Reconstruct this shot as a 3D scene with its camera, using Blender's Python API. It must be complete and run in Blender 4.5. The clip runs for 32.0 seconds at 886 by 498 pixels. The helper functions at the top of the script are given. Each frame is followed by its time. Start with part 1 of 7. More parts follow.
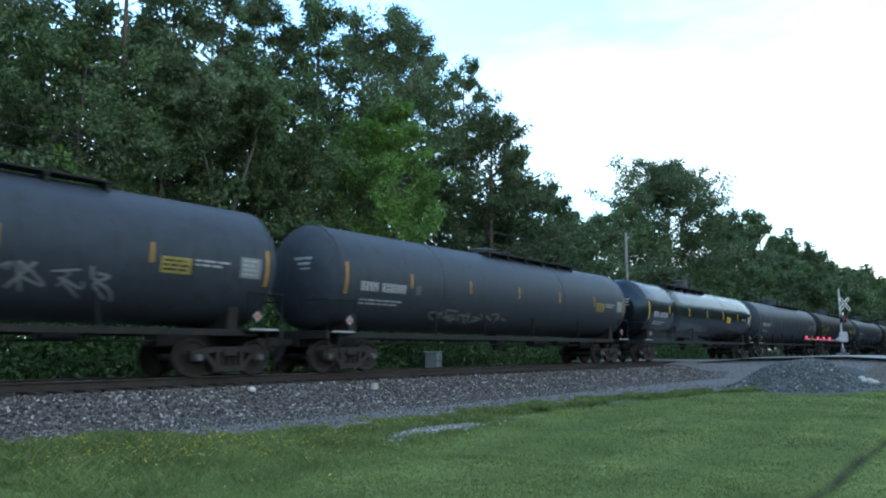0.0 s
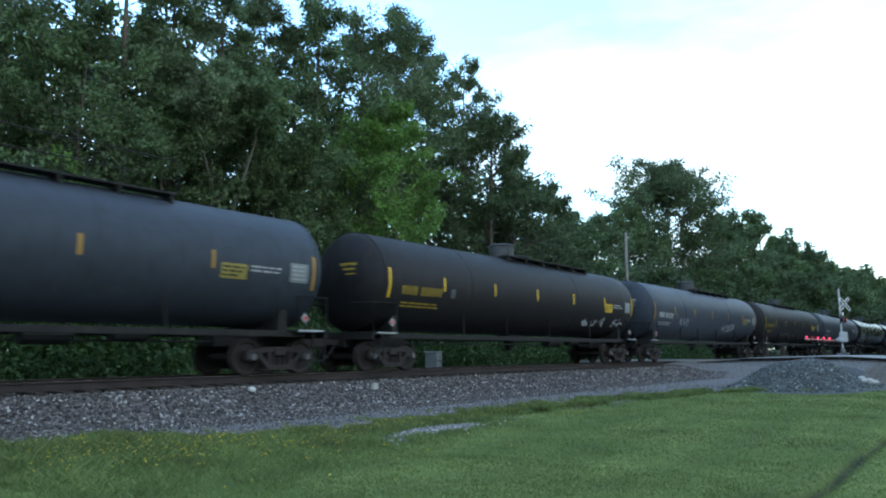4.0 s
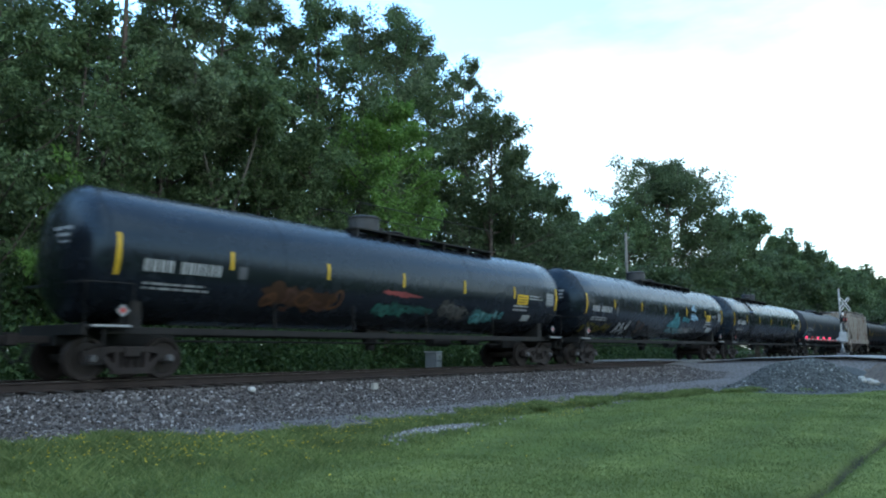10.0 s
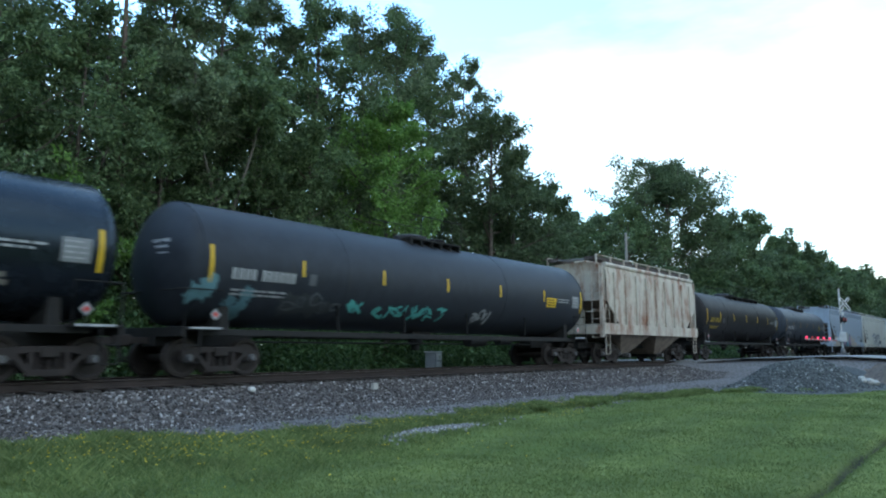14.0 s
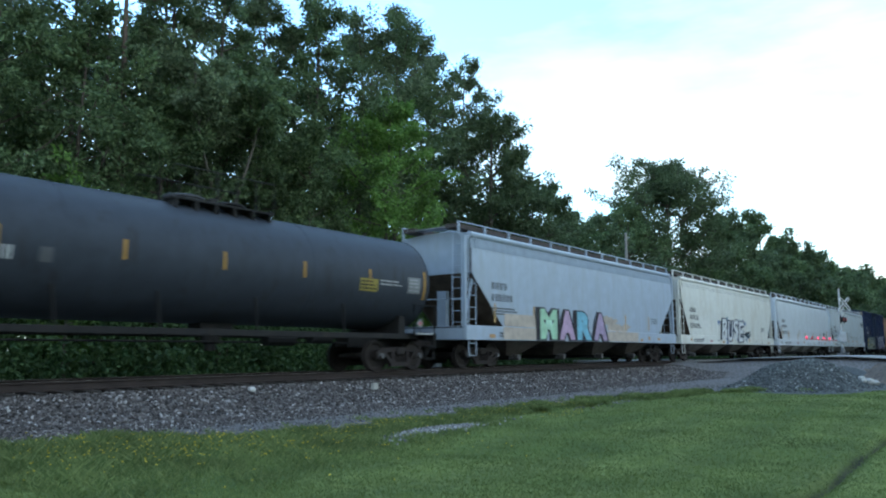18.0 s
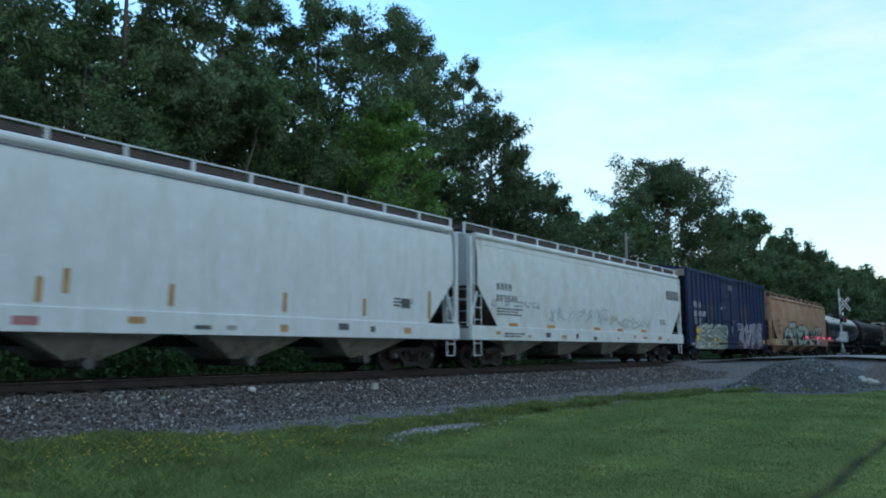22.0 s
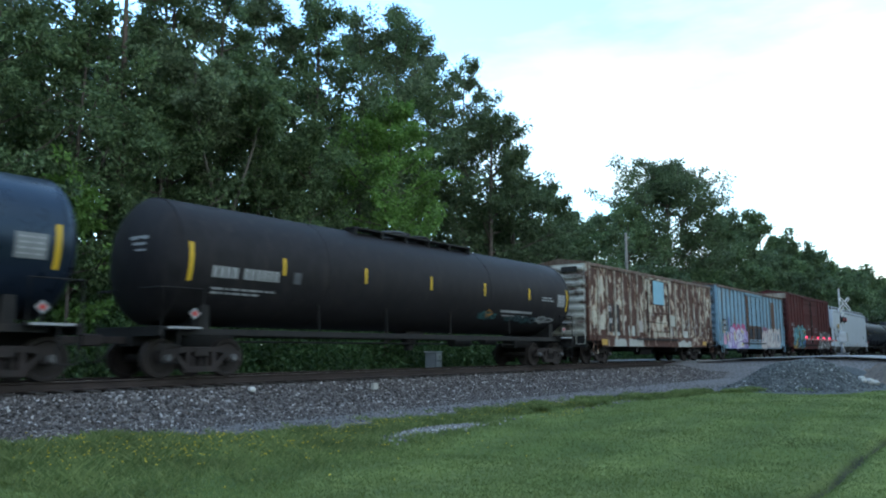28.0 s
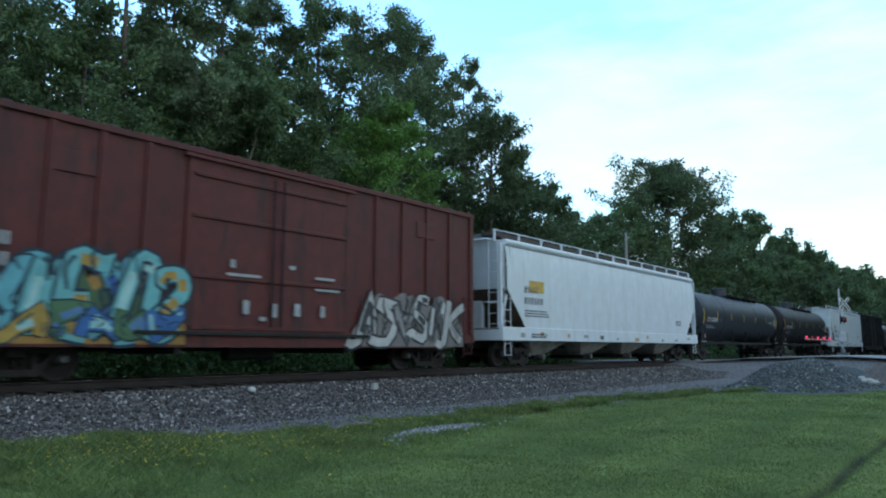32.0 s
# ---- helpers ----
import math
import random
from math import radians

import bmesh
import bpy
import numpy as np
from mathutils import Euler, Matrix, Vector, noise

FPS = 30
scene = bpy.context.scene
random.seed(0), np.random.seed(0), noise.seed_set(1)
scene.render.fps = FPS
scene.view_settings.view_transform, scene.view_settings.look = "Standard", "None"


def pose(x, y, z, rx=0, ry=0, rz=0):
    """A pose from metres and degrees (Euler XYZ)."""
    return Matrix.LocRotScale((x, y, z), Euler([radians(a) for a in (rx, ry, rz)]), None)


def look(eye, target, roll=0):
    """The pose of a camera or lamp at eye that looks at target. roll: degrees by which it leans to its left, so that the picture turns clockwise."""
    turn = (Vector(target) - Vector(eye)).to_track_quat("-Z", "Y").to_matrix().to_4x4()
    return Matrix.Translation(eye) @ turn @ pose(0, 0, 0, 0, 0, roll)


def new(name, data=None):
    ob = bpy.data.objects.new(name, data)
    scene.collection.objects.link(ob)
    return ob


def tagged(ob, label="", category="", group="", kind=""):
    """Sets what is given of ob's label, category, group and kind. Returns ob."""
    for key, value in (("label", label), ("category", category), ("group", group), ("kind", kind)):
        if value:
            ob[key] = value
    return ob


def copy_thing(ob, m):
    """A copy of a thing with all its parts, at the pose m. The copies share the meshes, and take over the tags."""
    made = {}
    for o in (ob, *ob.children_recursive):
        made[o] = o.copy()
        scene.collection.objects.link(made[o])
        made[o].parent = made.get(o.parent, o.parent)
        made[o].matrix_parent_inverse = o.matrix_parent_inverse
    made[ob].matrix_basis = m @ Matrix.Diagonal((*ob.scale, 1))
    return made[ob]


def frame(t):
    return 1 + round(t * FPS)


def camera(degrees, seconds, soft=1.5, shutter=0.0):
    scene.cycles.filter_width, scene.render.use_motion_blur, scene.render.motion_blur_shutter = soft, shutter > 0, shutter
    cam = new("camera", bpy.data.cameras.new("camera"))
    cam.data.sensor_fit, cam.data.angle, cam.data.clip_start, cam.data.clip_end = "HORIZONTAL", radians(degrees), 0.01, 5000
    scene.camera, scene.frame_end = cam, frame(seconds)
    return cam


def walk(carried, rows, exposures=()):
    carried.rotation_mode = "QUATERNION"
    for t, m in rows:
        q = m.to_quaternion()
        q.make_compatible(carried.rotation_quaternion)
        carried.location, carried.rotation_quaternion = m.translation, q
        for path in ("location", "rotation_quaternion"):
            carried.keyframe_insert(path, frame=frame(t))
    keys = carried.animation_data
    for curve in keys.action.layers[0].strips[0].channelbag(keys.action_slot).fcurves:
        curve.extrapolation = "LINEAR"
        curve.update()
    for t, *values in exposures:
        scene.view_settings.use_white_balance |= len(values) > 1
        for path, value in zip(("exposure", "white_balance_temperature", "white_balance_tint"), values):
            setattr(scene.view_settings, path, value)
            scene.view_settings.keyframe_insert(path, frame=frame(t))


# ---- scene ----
# World: x runs along the track, y away from the camera, z = 0 at the top of the rails.
cam = camera(62.67, 32.0, soft=2.0, shutter=0.25)
EYE = (0.0, 0.0, 0.65)
TURN, TILT = radians(38.12), radians(7.867)
AIM = (math.cos(TURN) * math.cos(TILT), math.sin(TURN) * math.cos(TILT), 0.65 + math.sin(TILT))
walk(cam, [(0.0, look(EYE, AIM)), (32.0, look(EYE, AIM))],
     exposures=[(0.0, 0.12, 6580, 6), (17.0, 0.07, 6580, 6), (18.1, -0.08, 6550, 5), (19.0, -0.48, 6400, 3), (23.0, -0.64, 6400, 3), (24.2, -0.44, 6450, 3), (25.0, -0.34, 6500, 4), (27.5, -0.1, 6600, 6), (28.3, 0.04, 6600, 6), (29.4, 0.0, 6500, 5), (30.5, -0.31, 6400, 3), (31.0, -0.4, 6400, 3), (32.0, -0.36, 6450, 4)])

TRACK = 16.32            # y of the track's centre line
SPEED, SLOWING = 15.382, 0.00927

# ---- light ----
world = bpy.data.worlds.new("evening_sky")
scene.world = world
world.use_nodes = True
wn, wl = world.node_tree.nodes, world.node_tree.links
wn.clear()
w_out = wn.new("ShaderNodeOutputWorld")
w_bg = wn.new("ShaderNodeBackground")
w_sky = wn.new("ShaderNodeTexSky")
w_sky.sky_type, w_sky.sun_disc = "NISHITA", False
w_sky.sun_elevation, w_sky.sun_rotation = radians(50), radians(15)
w_sky.air_density, w_sky.dust_density, w_sky.ozone_density = 1.0, 0.0, 2.0
w_gain = wn.new("ShaderNodeMixRGB")
w_gain.blend_type = "MULTIPLY"
w_gain.inputs[0].default_value = 1.0
w_gain.inputs[2].default_value = (2.5, 3.1, 3.05, 1)
w_tc = wn.new("ShaderNodeTexCoord")
w_map = wn.new("ShaderNodeMapping")
w_map.inputs["Scale"].default_value = (1.6, 1.6, 6.0)
w_noise = wn.new("ShaderNodeTexNoise")
w_noise.inputs["Scale"].default_value = 1.7
w_noise.inputs["Detail"].default_value = 6.0
w_noise.inputs["Roughness"].default_value = 0.55
w_sep = wn.new("ShaderNodeSeparateXYZ")
w_low = wn.new("ShaderNodeMapRange")     # more cloud towards the horizon
w_low.inputs["From Min"].default_value, w_low.inputs["From Max"].default_value = 0.02, 0.5
w_low.inputs["To Min"].default_value, w_low.inputs["To Max"].default_value = 0.36, -0.03
w_add = wn.new("ShaderNodeMath")
w_ramp = wn.new("ShaderNodeValToRGB")
w_ramp.color_ramp.elements[0].position, w_ramp.color_ramp.elements[1].position = 0.38, 0.86
w_mix = wn.new("ShaderNodeMixRGB")
w_mix.inputs[2].default_value = (9.9, 10.9, 11.1, 1)
wl.new(w_tc.outputs["Generated"], w_map.inputs["Vector"])
wl.new(w_map.outputs[0], w_noise.inputs["Vector"])
wl.new(w_tc.outputs["Generated"], w_sep.inputs[0])
wl.new(w_sep.outputs["Z"], w_low.inputs["Value"])
w_dot = wn.new("ShaderNodeVectorMath")     # the veil thickens behind the lawn and down the line
w_dot.operation = "DOT_PRODUCT"
w_dot.inputs[1].default_value = (-0.01, -0.1, 0.0)
w_veil = wn.new("ShaderNodeMath")
wl.new(w_tc.outputs["Generated"], w_dot.inputs[0])
wl.new(w_noise.outputs["Fac"], w_add.inputs[0])
wl.new(w_low.outputs[0], w_add.inputs[1])
wl.new(w_add.outputs[0], w_veil.inputs[0])
wl.new(w_dot.outputs["Value"], w_veil.inputs[1])
wl.new(w_veil.outputs[0], w_ramp.inputs[0])
wl.new(w_sky.outputs[0], w_gain.inputs[1])
wl.new(w_gain.outputs[0], w_mix.inputs[1])
wl.new(w_ramp.outputs[0], w_mix.inputs[0])
wl.new(w_mix.outputs[0], w_bg.inputs[0])
w_bg.inputs[1].default_value = 0.15
wl.new(w_bg.outputs[0], w_out.inputs[0])

sun = new("sun", bpy.data.lights.new("sun", "SUN"))
sun.data.energy, sun.data.angle, sun.data.color = 0.35, radians(60), (1.0, 0.99, 0.97)
sun.matrix_world = look((-10.0, -50.0, 75.0), (0, 0, 0))


# ---- materials ----
def shader(name):
    m = bpy.data.materials.new(name)
    m.use_nodes = True
    return m, m.node_tree.nodes, m.node_tree.links, m.node_tree.nodes["Principled BSDF"]


def mat(name, col, rough=0.6, metal=0.0, var=0.2, scale=2.5, streak=None, amount=0.5, bump=0.15, fine=40.0, stretch=(2.2, 2.2, 0.35), spread=0.0, spec=0.35, sheen=None, soft=0.0):
    """A weathered surface: two scales of tone, optional running stains of the colour streak, fine relief."""
    m, n, l, b = shader(name)
    if sheen:
        b.inputs["Specular Tint"].default_value = (*sheen, 1)
    tc = n.new("ShaderNodeTexCoord")
    big = n.new("ShaderNodeTexNoise")
    big.inputs["Scale"].default_value, big.inputs["Detail"].default_value = scale, 5.0
    l.new(tc.outputs["Object"], big.inputs["Vector"])
    ramp = n.new("ShaderNodeValToRGB")
    ramp.color_ramp.elements[0].position, ramp.color_ramp.elements[1].position = 0.3, 0.7
    ramp.color_ramp.elements[0].color = (*[c * (1 - var) for c in col], 1)
    ramp.color_ramp.elements[1].color = (*[min(1, c * (1 + var)) for c in col], 1)
    l.new(big.outputs["Fac"], ramp.inputs[0])
    colour = ramp.outputs[0]
    small = n.new("ShaderNodeTexNoise")
    small.inputs["Scale"].default_value, small.inputs["Detail"].default_value = fine, 3.0
    l.new(tc.outputs["Object"], small.inputs["Vector"])
    if spread:
        info = n.new("ShaderNodeObjectInfo")
        hue = n.new("ShaderNodeHueSaturation")
        rng = n.new("ShaderNodeMapRange")
        rng.inputs["To Min"].default_value, rng.inputs["To Max"].default_value = 1 - spread, 1 + spread
        l.new(info.outputs["Random"], rng.inputs["Value"])
        l.new(rng.outputs[0], hue.inputs["Value"])
        l.new(colour, hue.inputs["Color"])
        colour = hue.outputs[0]
    if streak:
        mp = n.new("ShaderNodeMapping")
        mp.inputs["Scale"].default_value = stretch
        run = n.new("ShaderNodeTexNoise")
        run.inputs["Scale"].default_value, run.inputs["Detail"].default_value = 1.6, 7.0
        run.inputs["Roughness"].default_value = 0.65
        l.new(tc.outputs["Object"], mp.inputs["Vector"])
        l.new(mp.outputs[0], run.inputs["Vector"])
        cut = n.new("ShaderNodeValToRGB")
        cut.color_ramp.elements[0].position = 0.72 - 0.36 * amount - soft
        cut.color_ramp.elements[1].position = 0.82 - 0.30 * amount + soft
        l.new(run.outputs["Fac"], cut.inputs[0])
        mix = n.new("ShaderNodeMixRGB")
        mix.inputs[2].default_value = (*streak, 1)
        l.new(cut.outputs[0], mix.inputs[0])
        l.new(colour, mix.inputs[1])
        colour = mix.outputs[0]
    l.new(colour, b.inputs["Base Color"])
    rr = n.new("ShaderNodeMapRange")
    rr.inputs["To Min"].default_value, rr.inputs["To Max"].default_value = max(0.02, rough - 0.12), min(1, rough + 0.12)
    l.new(big.outputs["Fac"], rr.inputs["Value"])
    l.new(rr.outputs[0], b.inputs["Roughness"])
    b.inputs["Metallic"].default_value = metal
    b.inputs["Specular IOR Level"].default_value = spec
    if bump:
        bp = n.new("ShaderNodeBump")
        bp.inputs["Strength"].default_value, bp.inputs["Distance"].default_value = bump, 0.02
        l.new(small.outputs["Fac"], bp.inputs["Height"])
        l.new(bp.outputs[0], b.inputs["Normal"])
    return m


def leaf_mat(name, dark, light, gloss=0.5, span=(0.6, 1.4), patch=0.5):
    m, n, l, b = shader(name)
    geo = n.new("ShaderNodeNewGeometry")
    ramp = n.new("ShaderNodeValToRGB")
    ramp.color_ramp.elements[0].color, ramp.color_ramp.elements[1].color = (*dark, 1), (*light, 1)
    l.new(geo.outputs["Random Per Island"], ramp.inputs[0])
    tc = n.new("ShaderNodeTexCoord")
    big = n.new("ShaderNodeTexNoise")
    big.inputs["Scale"].default_value, big.inputs["Detail"].default_value = patch, 4.0
    l.new(tc.outputs["Object"], big.inputs["Vector"])
    hue = n.new("ShaderNodeHueSaturation")
    rng = n.new("ShaderNodeMapRange")
    rng.inputs["From Min"].default_value, rng.inputs["From Max"].default_value = 0.25, 0.75
    rng.inputs["To Min"].default_value, rng.inputs["To Max"].default_value = span
    l.new(big.outputs["Fac"], rng.inputs["Value"])
    l.new(rng.outputs[0], hue.inputs["Value"])
    l.new(ramp.outputs[0], hue.inputs["Color"])
    l.new(hue.outputs[0], b.inputs["Base Color"])
    b.inputs["Roughness"].default_value = gloss
    b.inputs["Specular IOR Level"].default_value = 0.25
    thin = n.new("ShaderNodeBsdfTranslucent")
    l.new(hue.outputs[0], thin.inputs[0])
    mix = n.new("ShaderNodeMixShader")
    mix.inputs[0].default_value = 0.3
    out = n["Material Output"]
    l.new(b.outputs[0], mix.inputs[1])
    l.new(thin.outputs[0], mix.inputs[2])
    l.new(mix.outputs[0], out.inputs[0])
    return m


def glow(name, col, power):
    m, n, l, b = shader(name)
    b.inputs["Base Color"].default_value = (*col, 1)
    b.inputs["Emission Color"].default_value = (*col, 1)
    b.inputs["Emission Strength"].default_value = power
    return m



def peeling(name, paint, rust, orange):
    """Old paint that has come off in sharp-edged sheets over brown and orange rust."""
    m, n, l, b = shader(name)
    tc = n.new("ShaderNodeTexCoord")

    def layer(scale, stretch, lo, hi, seed):
        mp = n.new("ShaderNodeMapping")
        mp.inputs["Scale"].default_value = stretch
        mp.inputs["Location"].default_value = (seed, seed * 0.7, 0)
        nz = n.new("ShaderNodeTexNoise")
        nz.inputs["Scale"].default_value, nz.inputs["Detail"].default_value = scale, 8.0
        nz.inputs["Roughness"].default_value, nz.inputs["Distortion"].default_value = 0.6, 0.6
        cut = n.new("ShaderNodeValToRGB")
        cut.color_ramp.elements[0].position, cut.color_ramp.elements[1].position = lo, hi
        l.new(tc.outputs["Object"], mp.inputs["Vector"])
        l.new(mp.outputs[0], nz.inputs["Vector"])
        l.new(nz.outputs["Fac"], cut.inputs[0])
        return cut.outputs[0]

    def over(under, col, fac):
        mix = n.new("ShaderNodeMixRGB")
        mix.inputs[2].default_value = (*col, 1)
        l.new(fac, mix.inputs[0])
        if isinstance(under, tuple):
            mix.inputs[1].default_value = (*under, 1)
        else:
            l.new(under, mix.inputs[1])
        return mix.outputs[0]

    info = n.new("ShaderNodeObjectInfo")      # every sheet has lost its own share of paint

    def shifted(scale, stretch, lo, hi, seed, give):
        fac = layer(scale, stretch, lo, hi, seed)
        ramp = fac.node
        src = ramp.inputs[0].links[0].from_socket
        add = n.new("ShaderNodeMath")
        add.operation = "MULTIPLY_ADD"
        l.new(info.outputs["Random"], add.inputs[0])
        add.inputs[1].default_value = give
        l.new(src, add.inputs[2])
        l.new(add.outputs[0], ramp.inputs[0])
        return fac

    c1 = over(paint, tuple(c * 0.62 for c in paint), layer(2.2, (1, 1, 0.6), 0.42, 0.66, 3.0))
    c2 = over(c1, orange, shifted(2.0, (1.2, 1.2, 0.6), 0.47, 0.56, 0.0, 0.15))
    c3 = over(c2, rust, shifted(2.0, (1.2, 1.2, 0.6), 0.52, 0.55, 0.0, 0.15))
    c3 = over(c3, tuple(c * 1.9 for c in rust), layer(5.0, (1, 1, 0.7), 0.56, 0.7, 5.0))
    c4 = over(c3, tuple(c * 0.5 for c in rust), layer(3.4, (1.6, 1.6, 0.25), 0.6, 0.66, 11.0))
    l.new(c4, b.inputs["Base Color"])
    b.inputs["Roughness"].default_value = 0.75
    return m


RUST = (0.11, 0.05, 0.028)
tank_grey = mat("faded_grey_tank_paint", (0.046, 0.053, 0.067), 0.5, var=0.14, streak=(0.038, 0.04, 0.046), amount=0.5, bump=0.0, spec=0.24, sheen=(0.7, 0.85, 1.0))
tank_dark = mat("matt_black_tank_paint", (0.031, 0.034, 0.042), 0.5, var=0.2, streak=(0.036, 0.036, 0.04), amount=0.4, bump=0.0, spec=0.26, sheen=(0.7, 0.85, 1.0))
tank_brown = mat("sooty_brown_black_tank_paint", (0.019, 0.0175, 0.019), 0.55, var=0.25, streak=(0.028, 0.024, 0.023), amount=0.5, bump=0.0, spec=0.2)
tank_sooty = mat("dusty_brown_black_tank_paint", (0.021, 0.019, 0.021), 0.6, var=0.25, streak=(0.032, 0.028, 0.028), amount=0.5, bump=0.0, spec=0.16)
tank_gloss = mat("glossy_black_tank_paint", (0.01, 0.011, 0.014), 0.22, var=0.15, streak=(0.02, 0.02, 0.022), amount=0.2, bump=0.0, spec=0.7, sheen=(0.5, 0.75, 1.0))
tank_satin = mat("satin_black_tank_paint", (0.012, 0.014, 0.018), 0.26, var=0.18, streak=(0.024, 0.026, 0.031), amount=0.3, bump=0.0, spec=0.5, sheen=(0.5, 0.75, 1.0))
tank_blue = mat("blue_black_tank_paint", (0.013, 0.019, 0.033), 0.3, var=0.18, streak=(0.05, 0.055, 0.065), amount=0.3, bump=0.0, spec=0.55, sheen=(0.5, 0.75, 1.0))
steel_dark = mat("grimy_underframe_steel", (0.018, 0.017, 0.017), 0.75, var=0.35, streak=(0.035, 0.028, 0.024), amount=0.4, bump=0.3)
truck_steel = mat("rusty_cast_steel", (0.03, 0.0225, 0.021), 0.7, var=0.35, streak=(0.025, 0.022, 0.02), amount=0.55, bump=0.3)
wheel_steel = mat("wheel_steel", (0.036, 0.029, 0.027), 0.6, 0.3, var=0.3, streak=(0.03, 0.025, 0.022), amount=0.5, bump=0.2)
tread_steel = mat("worn_bright_steel", (0.4, 0.39, 0.38), 0.35, 0.9, var=0.2)
cap_steel = mat("grey_bearing_cap", (0.14, 0.14, 0.145), 0.5, 0.4, var=0.3)
yellow = mat("reflective_yellow_sheeting", (0.75, 0.47, 0.03), 0.45, var=0.12, streak=(0.3, 0.2, 0.06), amount=0.3, bump=0)
white_mark = mat("white_stencil_paint", (0.5, 0.51, 0.52), 0.6, var=0.12, bump=0)
pale_mark = mat("faded_white_stencil", (0.36, 0.37, 0.38), 0.65, var=0.2, bump=0)
gold_mark = mat("faded_yellow_stencil", (0.36, 0.25, 0.03), 0.6, var=0.2, bump=0)
dark_mark = mat("grey_black_stencil", (0.1, 0.105, 0.115), 0.6, var=0.2, bump=0)
placard_red = mat("red_hazard_placard", (0.5, 0.05, 0.04), 0.5, var=0.1, bump=0)
hop_grey = mat("pale_blue_grey_hopper_paint", (0.4, 0.475, 0.575), 0.5, var=0.07, streak=(0.36, 0.41, 0.47), amount=0.5, bump=0.03, soft=0.08)
hop_cream = mat("cream_white_hopper_paint", (0.72, 0.72, 0.67), 0.5, var=0.06, streak=(0.6, 0.57, 0.49), amount=0.5, bump=0.03, stretch=(0.9, 0.9, 0.35), soft=0.08)
hop_white = mat("white_hopper_paint", (0.7, 0.74, 0.78), 0.5, var=0.06, streak=(0.61, 0.64, 0.65), amount=0.5, bump=0.03, soft=0.08)
hop_stained = mat("white_hopper_paint_with_rusty_wash", (0.68, 0.73, 0.75), 0.52, var=0.07, streak=(0.56, 0.55, 0.5), amount=0.42, bump=0.03, stretch=(0.8, 0.8, 0.5), soft=0.1)
hop_tan = mat("tan_hopper_paint", (0.56, 0.37, 0.25), 0.6, var=0.12, streak=(0.34, 0.15, 0.08), amount=0.62, bump=0.04, stretch=(0.55, 0.55, 0.5), soft=0.12)
hop_short = mat("chalky_beige_paint_with_rust", (0.54, 0.49, 0.42), 0.65, var=0.12, streak=(0.25, 0.1, 0.055), amount=0.6, bump=0.05, stretch=(1.3, 1.3, 0.45), soft=0.05)
box_blue = mat("navy_boxcar_paint", (0.026, 0.042, 0.104), 0.5, var=0.25, streak=(0.02, 0.026, 0.052), amount=0.5, bump=0.04, spec=0.25, spread=0.1)
# Navy ends: grime, and the car gap's shade put into the colour.
box_blue_end = mat("grimy_shaded_end_paint", (0.011, 0.012, 0.017), 0.8, var=0.35, streak=(0.022, 0.02, 0.02), amount=0.4, bump=0.05, spec=0.15)
box_rust = peeling("peeling_cream_paint_over_rust", (0.6, 0.56, 0.46), (0.068, 0.026, 0.0165), (0.27, 0.115, 0.05))
box_rust_post = mat("cream_posts_with_rust_runs", (0.4, 0.36, 0.3), 0.7, var=0.25, streak=(0.11, 0.055, 0.035), amount=0.75, bump=0.1, stretch=(1.2, 1.2, 0.8))
box_rust_end = mat("cream_end_sheet_with_rust", (0.52, 0.51, 0.46), 0.7, var=0.15, streak=(0.07, 0.035, 0.026), amount=0.7, bump=0.1, stretch=(1.0, 0.5, 1.2))
box_light = mat("light_blue_boxcar_paint", (0.225, 0.365, 0.465), 0.5, var=0.1, streak=(0.22, 0.25, 0.25), amount=0.5, bump=0.04)
box_red = mat("oxide_red_boxcar_paint", (0.104, 0.0255, 0.0235), 0.6, var=0.2, streak=(0.06, 0.024, 0.022), amount=0.55, bump=0.04, spread=0.06)
box_light_post = mat("dirty_blue_post_paint", (0.14, 0.2, 0.24), 0.6, var=0.2, streak=(0.16, 0.13, 0.1), amount=0.6, bump=0.04)
# Blue and red ends also carry dirt and the gap's shade in their colour.
box_light_end = mat("dirty_shaded_blue_end_paint", (0.13, 0.21, 0.28), 0.65, var=0.2, streak=(0.06, 0.065, 0.07), amount=0.6, bump=0.04, stretch=(1.0, 0.8, 1.2))
box_red_end = mat("grimy_shaded_red_end_paint", (0.05, 0.016, 0.016), 0.75, var=0.25, streak=(0.02, 0.014, 0.014), amount=0.5, bump=0.04, spec=0.15)
roof_rust = mat("rusty_galvanised_roof", (0.17, 0.125, 0.1), 0.6, 0.3, var=0.3, streak=RUST, amount=0.6)
galv = mat("galvanised_grating", (0.3, 0.31, 0.32), 0.5, 0.6, var=0.2)
board_dark = mat("rusty_grating", (0.07, 0.055, 0.05), 0.7, var=0.3)
door_brown = mat("brown_rusty_door_panel", (0.13, 0.075, 0.05), 0.7, var=0.3)
sky_patch = mat("fresh_light_blue_patch", (0.24, 0.46, 0.58), 0.6, var=0.08)
rail_steel = mat("rusty_rail_steel", (0.045, 0.033, 0.03), 0.65, 0.2, var=0.3)
tie_wood = mat("creosoted_oak_tie", (0.05, 0.042, 0.037), 0.85, var=0.35, bump=0.4)
concrete = mat("old_concrete", (0.42, 0.41, 0.38), 0.85, var=0.18)
asphalt = mat("worn_asphalt", (0.29, 0.285, 0.275), 0.85, var=0.2, fine=60, bump=0.4)
alu = mat("weathered_aluminium", (0.45, 0.46, 0.47), 0.45, 0.7, var=0.15)
black_paint = mat("matt_black_paint", (0.02, 0.02, 0.02), 0.7, var=0.1, bump=0)
